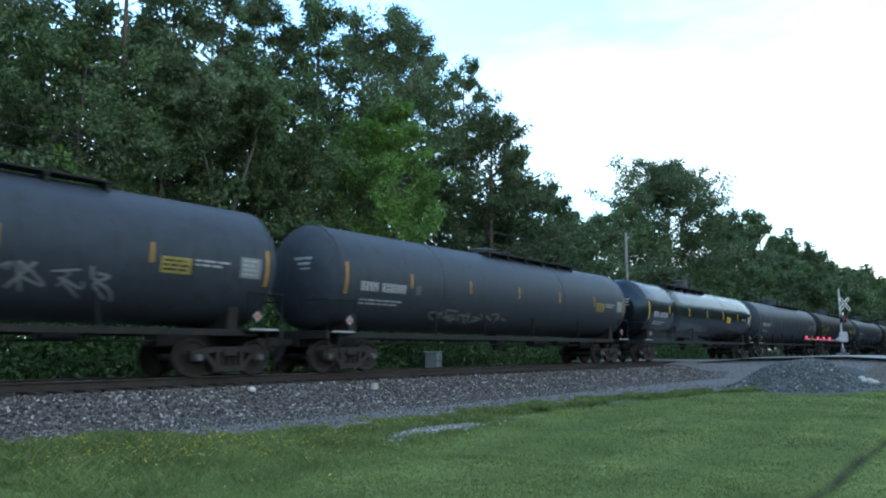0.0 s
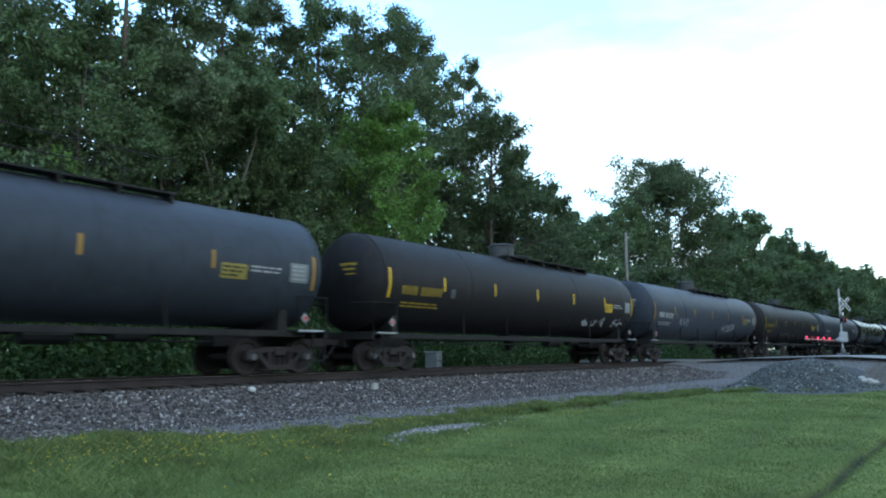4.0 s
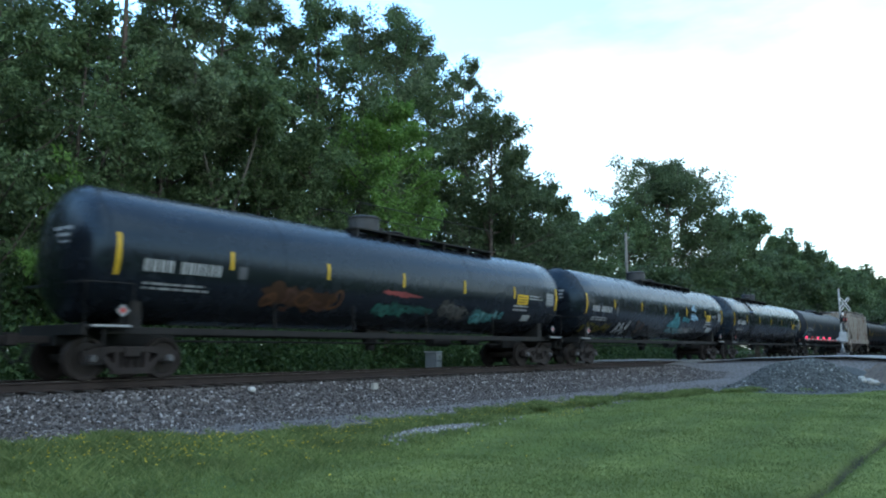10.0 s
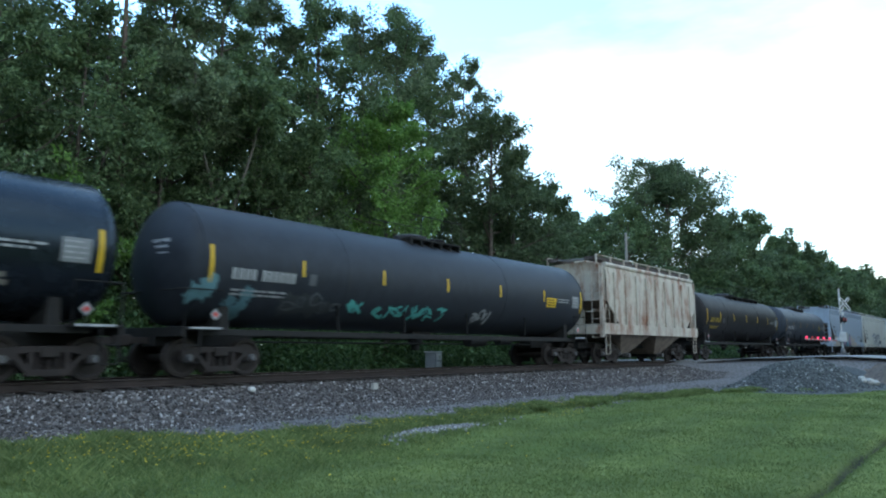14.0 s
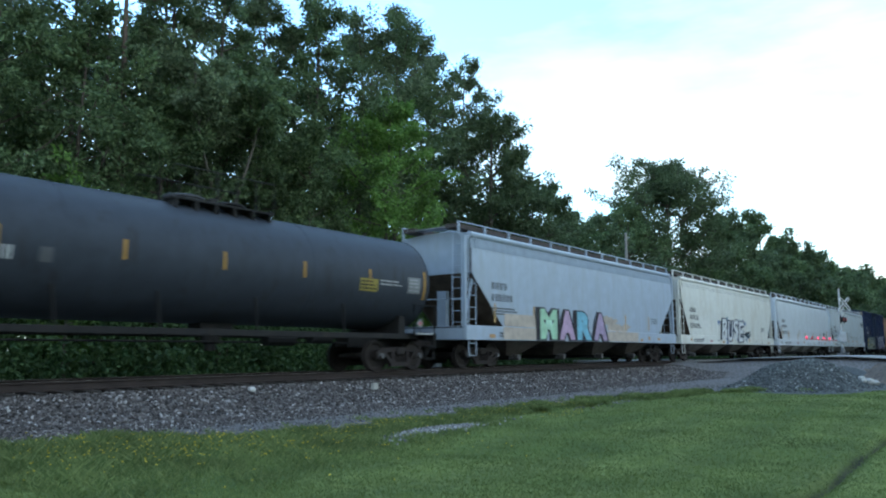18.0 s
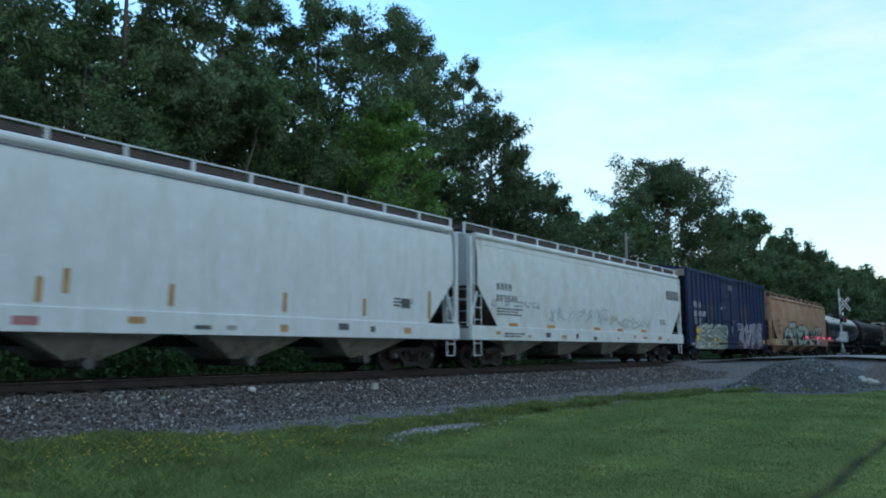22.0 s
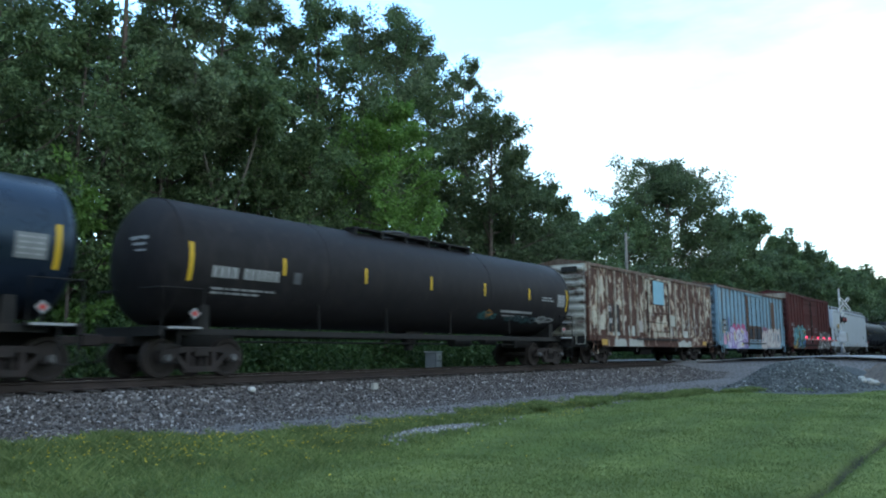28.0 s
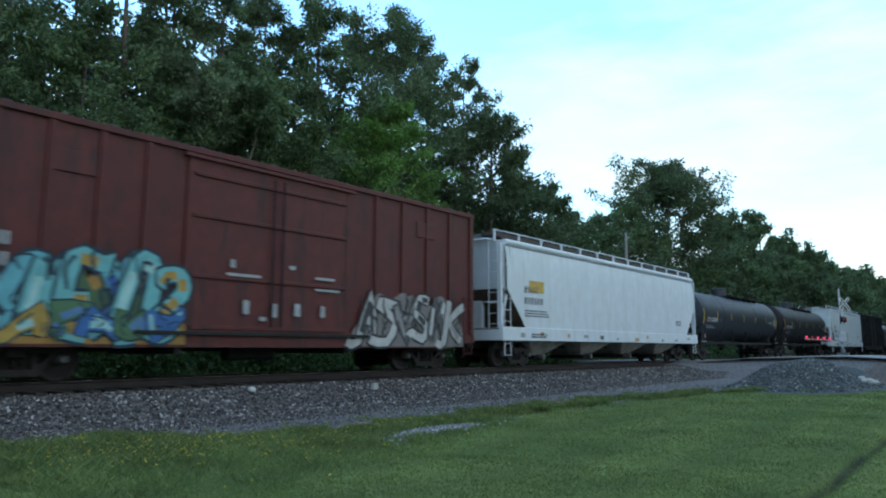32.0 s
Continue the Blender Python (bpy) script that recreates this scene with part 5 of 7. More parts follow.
tangle(c, 0.3, 1.2, 1.7, 2.05, [(0.03, 0.11, 0.1)], skin, 22, 3, 0.05)
tangle(c, 1.9, 3.2, 1.6, 2.3, [(0.1, 0.1, 0.1), (0.13, 0.125, 0.12)], skin, 23, 4, 0.06)
tangle(c, 3.9, 5.3, 1.6, 2.1, [(0.1, 0.3, 0.33), (0.2, 0.4, 0.44)], skin, 24, 4, 0.06)
streaks(c, skin, -0.9, 0.35, 2.28, 2.42, (0.28, 0.06, 0.06), 26, 4)
bars(c, lines_of(6.2, 2.25, 1.1, 2, random.Random(27), 0.07, 0.14) + [(7.0, 7.6, 1.75, 1.98)], skin, pale_mark, "white_decal", "white labels and decals")
c, skin, ax, cyl = couple(tank_car("satin black tank car with white, gold and turquoise graffiti", 21.4, tank_satin, panel=1, board=(-1.6, 5.7), rails=False, seed=10), -54.05)
scrawl(c, -9.0, -6.2, 1.4, 1.9, [(0.13, 0.11, 0.02)], skin, 30, count=5, fill=False, width=0.08)
scrawl(c, -5.6, -4.3, 1.35, 2.15, [(0.55, 0.56, 0.58)], skin, 31, count=3, fill=False, width=0.11)
scrawl(c, -3.6, -2.4, 1.5, 2.1, [(0.1, 0.07, 0.06)], skin, 35, count=3, fill=False, width=0.1)
burst(c, 1.55, 1.85, 0.95, 0.75, [(0.05, 0.22, 0.25), (0.09, 0.3, 0.33), (0.03, 0.16, 0.2)], skin, 32)
tangle(c, 0.6, 2.5, 1.5, 1.9, [(0.16, 0.3, 0.33), (0.1, 0.24, 0.28)], skin, 37, 4, 0.05)
tangle(c, 2.7, 4.3, 1.55, 1.95, [(0.3, 0.3, 0.3), (0.22, 0.22, 0.22)], skin, 36, 4, 0.05)
tangle(c, 3.75, 4.55, 2.25, 2.75, [(0.35, 0.55, 0.68), (0.25, 0.45, 0.6)], skin, 33, 3, 0.06)
tangle(c, 3.9, 4.25, 2.75, 3.2, [(0.35, 0.55, 0.68)], skin, 38, 1, 0.06)
tangle(c, 2.45, 3.2, 2.15, 2.5, [(0.04, 0.2, 0.24)], skin, 39, 2, 0.05)
bars(c, lines_of(6.3, 2.25, 1.1, 3, random.Random(34), 0.08, 0.14) + [(6.9, 7.75, 1.72, 1.98)], skin, pale_mark, "white_decal", "white labels and decals")
c, skin, ax, cyl = couple(tank_car("clean satin black tank car with yellow stripes", 21.4, tank_satin, panel=1, board=(-5.6, 1.4), climb=True, seed=11), -32.7)
scrawl(c, -5.6, -4.6, 3.2, 3.4, [(0.08, 0.16, 0.3)], skin, 135, count=2, fill=False)
scrawl(c, 5.2, 7.6, 1.6, 2.2, [(0.22, 0.2, 0.18)], skin, 136, fill=False, width=0.08)
c, skin, ax, cyl = couple(tank_car("matt black tank car with turquoise handwriting graffiti", 21.3, tank_dark, panel=1, board=(-1.3, 1.5), drum=False, seed=12), -11.5)
streaks(c, skin, -9.6, -9.0, 1.6, 2.2, (0.12, 0.24, 0.28), 35, 3)
streaks(c, skin, -8.6, -8.0, 1.6, 2.1, (0.1, 0.2, 0.24), 37, 3)
tangle(c, -6.9, -5.2, 1.5, 2.2, [(0.09, 0.1, 0.11), (0.07, 0.08, 0.09)], skin, 40, 4, 0.05)
scrawl(c, -4.6, -3.9, 1.65, 2.1, [(0.1, 0.4, 0.38)], skin, 37, count=2, fill=False, width=0.07)
scrawl(c, -3.4, 0.0, 1.55, 2.05, [(0.1, 0.4, 0.38)], skin, 39, count=7, fill=False, width=0.06)
scrawl(c, 1.5, 2.6, 1.5, 2.15, [(0.3, 0.31, 0.33)], skin, 38, count=3, fill=False, width=0.09)

c, side, roof, L = couple(hopper_car("short rust-stained beige two-bay covered hopper car", 12.2, hop_short, 4.6, seed=13, bays=2, ribbed=True, short=True, mark=None, bay_paint=bay_brown), 5.9)
c, skin, ax, cyl = couple(tank_car("matt black tank car with large yellow lettering", 19.2, tank_brown, mark=gold_mark, panel=0, drum=False, seed=14), 22.4)
c, skin, ax, cyl = couple(tank_car("dark grey shorter tank car with white stencilling", 17.6, tank_grey, R=1.48, panel=1, board=(-1.2, 1.8), drum=False, seed=15), 41.3)
c, side, roof, L = couple(hopper_car("pale blue-grey covered hopper car with pastel block-letter graffiti", 19.3, hop_grey, 4.68, seed=16, top_lines=[(0.16, 0.34, shaded_band)], tip=3.3, slope=1.95), 60.4)
BEIGE = (0.5, 0.43, 0.37)
part("paint_patch", Shape().box(-7.4, -4.8, -1.652, -1.645, 1.02, 1.46), spray(BEIGE), c, "beige buffed paint patch")
part("paint_patch", Shape().box(-7.3, -4.4, -1.632, -1.625, 1.5, 1.95), spray(BEIGE), c, "beige buffed paint patch")
part("paint_patch", Shape().box(1.2, 4.6, -1.652, -1.645, 1.02, 1.46), spray(BEIGE), c, "beige buffed paint patch")
streaks(c, side, 1.3, 3.4, 1.5, 2.0, BEIGE, 41, 4)
letters(c, "MARA", -4.9, 1.0, 1.3, 6.1, [(0.38, 0.62, 0.44), (0.52, 0.36, 0.52), (0.2, 0.48, 0.62), (0.42, 0.32, 0.48)], -1.665, (0.03, 0.03, 0.04), 0.075, rim=0.06, shade=0.13)
for x in (-7.9, -5.2, 3.2, 6.0):
    bars(c, [(x - 0.05, x + 0.05, 1.6, 2.3)], side, spray((0.5, 0.33, 0.15)), "reflector", "faded orange reflector")
c, side, roof, L = couple(hopper_car("cream covered hopper car with white bubble-letter graffiti", 19.5, hop_cream, 4.68, seed=17, top_lines=[(0.3, 0.02, seam_grey), (0.42, 0.02, seam_grey)], tip=3.45, slope=1.2), 80.6)
rngb = random.Random(5)
for k in range(30):
    s = Shape()
    u = rngb.uniform(-3.6, 3.0)
    blob(s, u, (2.75 - 0.12 * abs(u) + rngb.uniform(-0.1, 0.1)) if k % 2 else rngb.uniform(1.1, 1.5), rngb.uniform(0.07, 0.18), rngb.uniform(0.06, 0.16), side, rngb, 0.3, 0.002 + 0.0002 * k, 10)
    part("graffiti_fleck", s, spray(rngb.choice([(0.2, 0.28, 0.46), (0.26, 0.36, 0.42), (0.12, 0.18, 0.3)])), c, "light blue spray fleck")
tangle(c, 2.5, 3.4, 1.35, 1.95, [(0.06, 0.09, 0.12), (0.3, 0.38, 0.4)], side, 61, 2, 0.06)
letters(c, "BUSE", -2.75, 1.22, 1.42, 4.6, [(0.68, 0.69, 0.69)] * 4, -1.695, (0.025, 0.04, 0.08), 0.03, -0.1, 0.22, rim=0.13)
c, side, roof, L = couple(hopper_car("clean white covered hopper car with orange reflectors", 20.1, hop_white, 4.68, seed=18, bay_paint=bay_pale, top_lines=[(0.15, 0.05, rail_shade)]), 101.7)
for x, z, h in ((-8.8, 1.6, 0.9), (-8.45, 1.7, 0.5), (-6.6, 1.7, 0.5), (-6.45, 1.5, 0.5), (-3.4, 1.55, 0.5), (-2.9, 1.75, 0.5), (-0.6, 1.6, 0.5), (2.6, 1.6, 0.5), (5.5, 1.6, 0.5), (8.45, 1.6, 0.9)):
    bars(c, [(x - 0.06, x + 0.06, z, z + h)], side, spray((0.45, 0.27, 0.1)), "reflector", "faded orange reflector")
bars(c, [(7.1, 7.5, 1.9, 2.2)], side, dark_mark, "data_panel", "dark data panel")
c, side, roof, L = couple(hopper_car("white covered hopper car with rusty wash and faded tags", 20.1, hop_stained, 4.68, seed=19, bay_paint=bay_pale, top_lines=[(0.32, 0.016, seam_grey)]), 122.5)
scrawl(c, -9.0, -5.4, 2.2, 2.5, [(0.36, 0.4, 0.46)], side, 142, fill=False, width=0.04)
scrawl(c, -4.8, 0.7, 1.7, 2.5, [(0.42, 0.47, 0.53)], side, 42, fill=False, width=0.04)
scrawl(c, 0.8, 5.6, 1.6, 2.3, [(0.45, 0.52, 0.53), (0.5, 0.48, 0.4)], side, 143, fill=False, width=0.06)
for spot in glyphs(7.8, 3.3, 4, 0.36, 0.5, 0.1):
    bars(c, [spot], side, dark_mark, "owner_mark", "large dark painted mark")
for x in (-7.4, -4.6, -0.5, 1.9, 4.6):
    bars(c, [(x - 0.3, x + 0.3, 1.5, 1.62)], side, spray((0.6, 0.3, 0.1)), "reflector", "orange reflector")
c, side, roof, L = couple(box_car("navy blue high-cube boxcar with silver graffiti along the bottom", 16.2, box_blue, 5.35, seed=20, posts=16, door=(-2.04, 1.1), mark=None, roof_paint=box_blue, end_paint=box_blue_end, bottom=0.9, drop=0.2, ribs=(1.5, 2.52, 4.0, 4.95), uprights=(0.5,)), 141.85)
end_pale = mat("pale_rusty_end_sheet", (0.34, 0.29, 0.24), 0.75, var=0.25, streak=RUST, amount=0.35)
part("roof_end_sheet", Shape().box(-8.22, -8.19, -1.45, 1.45, 4.9, 5.3, 0.004), end_pale, c, "rusty bare end sheet")
for spot in glyphs(-7.32, 3.12, 2, 0.24, 0.34, 0.06) + glyphs(-6.4, 3.12, 1, 0.24, 0.34, 0.1) + glyphs(-7.32, 2.58, 2, 0.22, 0.32, 0.06) + glyphs(-6.5, 2.6, 2, 0.22, 0.32, 0.06) + glyphs(-5.8, 2.62, 2, 0.22, 0.32, 0.06):
    bars(c, [spot], side, white_mark, "stencilled_character", "plain stencilled character bar")
bars(c, lines_of(-7.3, 2.42, 0.6, 3, random.Random(41), 0.06, 0.13) + lines_of(-6.5, 2.44, 0.5, 3, random.Random(42), 0.06, 0.13), side, pale_mark, "capacity_data", "rows of small stencilled data")
bars(c, lines_of(-0.75, 4.75, 0.85, 3, random.Random(4), 0.07, 0.13), lambda x, z: side(x, z) - 0.03, white_mark, "door_writing", "small white writing")
bars(c, [(-2.5, -2.15, 3.2, 3.3), (-1.75, -1.6, 3.3, 3.4), (0.0, 0.16, 2.35, 2.5), (-0.4, -0.22, 1.75, 2.15)], lambda x, z: side(x, z) - 0.03, white_mark, "paper_notice", "small white notices")
patch_grey = mat("scuffed_grey_overpaint", (0.1, 0.085, 0.08), 0.75, var=0.3, streak=(0.03, 0.035, 0.06), amount=0.55, bump=0)
for a, b, z0, z1 in ((-4.85, -4.65, 2.5, 3.5), (-4.5, -4.15, 2.4, 3.4), (-3.95, -3.75, 2.5, 3.8), (-3.65, -3.3, 2.45, 3.4), (2.1, 2.4, 2.5, 3.5), (2.55, 2.85, 2.6, 3.6), (3.05, 3.35, 2.5, 3.6), (3.5, 3.8, 2.6, 3.5)):
    part("repair_patch", Shape().box(a, b, -1.53, -1.525, z0, z1), patch_grey, c, "grey-brown overpainted patch")
DARK_TEAL, PALE = (0.035, 0.085, 0.08), [(0.46, 0.47, 0.43), (0.5, 0.51, 0.49), (0.42, 0.43, 0.32), (0.36, 0.4, 0.36), (0.5, 0.48, 0.3)]
cloud(c, -7.45, -1.3, 0.72, 2.32, (0.07, 0.17, 0.155), side, 3, 0.001, 0.25)
cloud(c, -7.4, -1.5, 0.72, 2.1, (0.3, 0.33, 0.28), side, 5, 0.003, 0.2)
piece(c, -7.35, -1.5, 0.74, 1.5, PALE, side, 43, 10, DARK_TEAL, 0.17, 0.045, [(0.2, 0.3, 0.24), (0.5, 0.46, 0.16), (0.3, 0.34, 0.3)], 0.15)
piece(c, -6.9, -1.6, 1.36, 2.16, PALE[:2] + PALE[3:4], side, 143, 9, DARK_TEAL, 0.17, 0.045, [(0.2, 0.28, 0.24), (0.55, 0.55, 0.53)], 0.2, lift=0.04)
part("grey_patch", Shape().box(-2.5, -1.9, -1.69, -1.685, 1.58, 1.98), spray((0.16, 0.18, 0.18)), c, "grey painted-out patch")
part("white_overspray", Shape().box(-6.8, -1.6, -1.605, -1.6, 0.69, 0.76), spray((0.5, 0.5, 0.49)), c, "white overspray along the sill")
part("white_overspray", Shape().box(-7.98, -7.3, -1.62, -1.61, 0.92, 1.05), spray((0.4, 0.41, 0.4)), c, "white overspray along the sill")
cloud(c, 0.5, 6.9, 0.72, 1.75, (0.07, 0.04, 0.075), side, 8, 0.001, 0.3)
piece(c, 1.1, 6.7, 0.8, 2.42, [(0.16, 0.16, 0.24), (0.26, 0.25, 0.34), (0.34, 0.33, 0.42), (0.12, 0.12, 0.2)], side, 44, 6, (0.52, 0.52, 0.55), 0.34, 0.05, [(0.03, 0.035, 0.07), (0.3, 0.26, 0.4)], 0.15)
for x0, x1, z0, z1 in ((-7.3, -6.75, 1.62, 1.9), (-4.3, -3.8, 1.18, 1.34), (6.55, 7.1, 1.05, 1.32), (-7.3, -6.9, 1.2, 1.42)):
    bars(c, [(x0, x1, z0, z1)], lambda x, z: side(x, z) - 0.09, yellow, "yellow_panel", "yellow panel")
c, side, roof, L = couple(hopper_car("tan rust-streaked covered hopper car with silver-green graffiti", 20.4, hop_tan, 4.68, seed=21, bay_paint=bay_tan), 161.6)
PASTEL = [(0.5, 0.52, 0.49), (0.36, 0.52, 0.36), (0.44, 0.4, 0.52), (0.34, 0.5, 0.46), (0.56, 0.54, 0.5)]
INK = (0.013, 0.014, 0.016)
s = Shape()
blob(s, -4.7, 1.5, 1.15, 0.62, side, random.Random(3), 0.1, 0.004, 22)
part("graffiti_shadow", s, spray(INK), c, "black shape between the graffiti forms")
for k, (line, width) in enumerate((([(-6.75, 1.08), (-6.45, 1.7), (-5.9, 2.05), (-5.2, 2.1)], 0.62), ([(-5.0, 2.1), (-4.2, 1.95), (-3.4, 1.15)], 0.66), ([(-4.6, 2.62), (-2.45, 2.66), (-3.1, 2.0), (-3.4, 1.5)], 0.42))):
    s = Shape()
    stroke(s, line, width + 0.16, side, 0.006 + 0.004 * k)
    part("graffiti_outline", s, spray(INK), c, "black outline of a graffiti form")
    for q in range(len(line) - 1):
        s = Shape()
        a, b = line[q], line[q + 1]
        m = ((a[0] + b[0]) / 2, (a[1] + b[1]) / 2)
        stroke(s, [a, m, b], width, side, 0.0072 + 0.004 * k + 0.0004 * q)
        part("graffiti_form", s, spray(PASTEL[(q + 2 * k + 1) % 5]), c, "pastel graffiti form")
        s = Shape()
        stroke(s, [m, b], width * 0.5, side, 0.0086 + 0.004 * k + 0.0004 * q)
        part("graffiti_shade", s, spray(PASTEL[(q + 2 * k + 3) % 5]), c, "second colour inside a graffiti form")
cloud(c, -2.7, 6.7, 1.06, 2.4, INK, side, 12, 0.004, 0.3, name="graffiti_shadow", label="black shadow behind the graffiti")
piece(c, -2.8, 6.4, 1.1, 2.66, PASTEL, side, 451, 7, INK, 0.42, 0.09, [(0.44, 0.4, 0.54), (0.34, 0.54, 0.38), (0.5, 0.5, 0.5), (0.28, 0.48, 0.5)], 0.1, 1.05, 0.02, 3)
cloud(c, -9.6, -7.3, 1.04, 1.4, (0.5, 0.42, 0.26), side, 18, 0.003, 0.4, name="paint_patch", label="buffed pale patch on the sill")
bars(c, [(6.6, 7.4, 2.4, 2.65)], side, spray((0.55, 0.5, 0.44)), "paint_patch", "pale patch")
c, skin, ax, cyl = couple(tank_car("blue-black tank car with white graffiti low on its side", 19.5, tank_blue, R=1.5, panel=0, drum=False, seed=22), 182.1)
scrawl(c, -7.0, 1.3, 1.9, 2.6, [(0.4, 0.42, 0.44)], skin, 46, count=10, fill=False, width=0.06)
scrawl(c, 1.4, 4.0, 2.0, 2.3, [(0.34, 0.35, 0.37)], skin, 146, count=4, fill=False, width=0.06)
tangle(c, 2.6, 3.9, 2.15, 2.65, [(0.2, 0.3, 0.3), (0.3, 0.38, 0.38)], skin, 149, 3, 0.05, (0.02, 0.03, 0.04))
tangle(c, 4.8, 5.8, 1.5, 2.0, [(0.4, 0.42, 0.45), (0.32, 0.34, 0.38)], skin, 150, 2, 0.07, (0.2, 0.22, 0.25))
bars(c, [(5.95, 6.4, 1.62, 2.02)], skin, pale_mark, "paper_notice", "pale square notice")
bars(c, [(1.2, 3.35, 2.02, 2.1)], skin, pale_mark, "tag_stripe", "faded white spray line")
c, skin, ax, cyl = couple(tank_car("matt black tank car with white lettering", 20.6, tank_sooty, panel=0, board=(-3.0, 3.0), rails=False, drum=False, seed=23), 202.3)
tangle(c, 2.9, 3.6, 1.7, 2.1, [(0.04, 0.16, 0.18), (0.3, 0.15, 0.04)], skin, 47, 2, 0.06)
bars(c, [(4.1, 6.3, 2.02, 2.1), (4.3, 6.1, 1.88, 1.93)], skin, pale_mark, "tag_stripe", "faded white spray line")
tangle(c, 4.6, 6.3, 1.65, 1.95, [(0.03, 0.08, 0.09), (0.06, 0.1, 0.12)], skin, 147, 3, 0.05)
tangle(c, 6.9, 7.5, 1.7, 2.0, [(0.28, 0.29, 0.3)], skin, 148, 1, 0.05)
c, side, roof, L = couple(box_car("derelict cream boxcar with paint peeling from brown rust", 16.4, box_rust, 4.5, seed=24, posts=14, door=(-2.02, 1.3), mark=None, roof_paint=roof_rust, post_paint=box_rust_post, end_paint=box_rust_end, bottom=1.05, drop=0.26, uprights=(0.06, 0.9)), 221.3)
part("paint_patch", Shape().box(-1.03, 0.4, -1.645, -1.63, 2.98, 4.2), sky_patch, c, "fresh light blue paint patch")
for x0, x1 in ((-6.38, -5.82), (-5.68, -4.98)):
    part("dark_panel", Shape().box(x0, x1, -1.527, -1.523, 1.47, 2.75), black_paint, c, "black number panel")
for spot in glyphs(-6.3, 2.4, 3, 0.13, 0.26, 0.04) + glyphs(-6.1, 1.85, 2, 0.14, 0.24, 0.04) + glyphs(-5.55, 1.88, 2, 0.14, 0.24, 0.05):
    bars(c, [spot], lambda x, z: -1.527, white_mark, "stencilled_character", "plain stencilled character bar")
bars(c, [(-7.05, -6.5, 0.86, 1.12), (6.3, 6.9, 0.9, 1.1)], side, spray((0.5, 0.3, 0.06)), "yellow_panel", "faded yellow panels")
flat = lambda x, z: -1.523
for k, (x0, x1, z0, z1, col) in enumerate(((-5.7, -4.98, 1.25, 1.47, (0.42, 0.46, 0.44)), (-3.98, -3.25, 1.25, 1.8, (0.44, 0.47, 0.44)), (-7.15, -6.55, 1.55, 2.25, (0.5, 0.47, 0.39)), (-3.02, -2.2, 1.5, 2.1, (0.4, 0.36, 0.33)), (3.25, 4.1, 1.25, 1.7, (0.46, 0.47, 0.44)), (1.45, 2.2, 1.9, 2.5, (0.42, 0.42, 0.38)), (-4.85, -4.2, 2.0, 2.3, (0.5, 0.46, 0.38)))):
    cloud(c, x0, x1, z0, z1, col, flat, 60 + k, 0.003, 0.1, square=True, name="primer_patch", label="pale primer patch")
for k, (x0, x1) in enumerate(((-5.7, -4.4), (-4.1, -2.4), (2.4, 4.4))):
    cloud(c, x0, x1, 0.8, 1.18, (0.4, 0.41, 0.38), lambda x, z: -1.597, 80 + k, 0.002, 0.5, square=True, name="primer_patch", label="pale primer on the sill")
rngr = random.Random(78)
for k in range(26):
    s = Shape()
    u, v = rngr.uniform(-1.8, 7.6), rngr.uniform(1.35, 2.6)
    stroke(s, [(u, v), (u + rngr.uniform(-0.25, 0.35), v + rngr.uniform(-0.3, 0.4)), (u + rngr.uniform(-0.3, 0.5), v + rngr.uniform(-0.4, 0.4))], rngr.uniform(0.04, 0.09), side, 0.004 + 0.0004 * k)
    part("faded_scribble", s, spray(rngr.choice([(0.36, 0.33, 0.29), (0.3, 0.29, 0.28), (0.42, 0.4, 0.36)])), c, "faded pale spray scribble")
part("number_board", Shape().box(-8.33, -8.31, -1.1, -0.3, 4.1, 4.35, 0.005), black_paint, c, "black number board on the end")
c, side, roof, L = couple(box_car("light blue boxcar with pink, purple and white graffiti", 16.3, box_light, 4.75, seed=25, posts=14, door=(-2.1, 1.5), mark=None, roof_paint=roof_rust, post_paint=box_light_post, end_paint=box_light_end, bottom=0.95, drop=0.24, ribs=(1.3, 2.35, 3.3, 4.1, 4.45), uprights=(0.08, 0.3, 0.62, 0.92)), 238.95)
cloud(c, -6.4, -1.9, 0.9, 2.42, (0.5, 0.085, 0.2), side, 9, 0.001, 0.2, name="graffiti_backdrop", label="pink spray cloud")
cloud(c, -6.5, -2.0, 0.74, 1.25, (0.28, 0.2, 0.5), side, 10, 0.003, 0.3, name="graffiti_backdrop", label="purple spray cloud")
piece(c, -6.5, -2.2, 0.76, 2.1, [(0.56, 0.52, 0.66), (0.6, 0.57, 0.62), (0.48, 0.42, 0.62)], side, 490, 6, (0.16, 0.11, 0.3), 0.36, 0.05, [(0.62, 0.54, 0.16), (0.4, 0.32, 0.62), (0.62, 0.5, 0.2), (0.66, 0.64, 0.66)], 0.0, 1.25)
cloud(c, 1.5, 3.4, 1.5, 2.4, (0.22, 0.09, 0.14), side, 13, 0.001, 0.3, name="graffiti_backdrop", label="maroon spray cloud")
cloud(c, 1.6, 6.6, 0.74, 1.5, (0.4, 0.34, 0.36), side, 14, 0.002, 0.4, name="graffiti_backdrop", label="dull pink spray cloud")
piece(c, 1.5, 6.4, 0.76, 2.2, [(0.62, 0.57, 0.54), (0.58, 0.54, 0.53), (0.64, 0.61, 0.58)], side, 502, 6, (0.3, 0.24, 0.27), 0.36, 0.035, [(0.55, 0.47, 0.46), (0.66, 0.64, 0.62)], 0.1, 1.2)
cloud(c, -7.4, -6.75, 0.98, 1.75, (0.6, 0.3, 0.4), side, 15, 0.002, 0.3, name="graffiti_backdrop", label="faded pink patch")
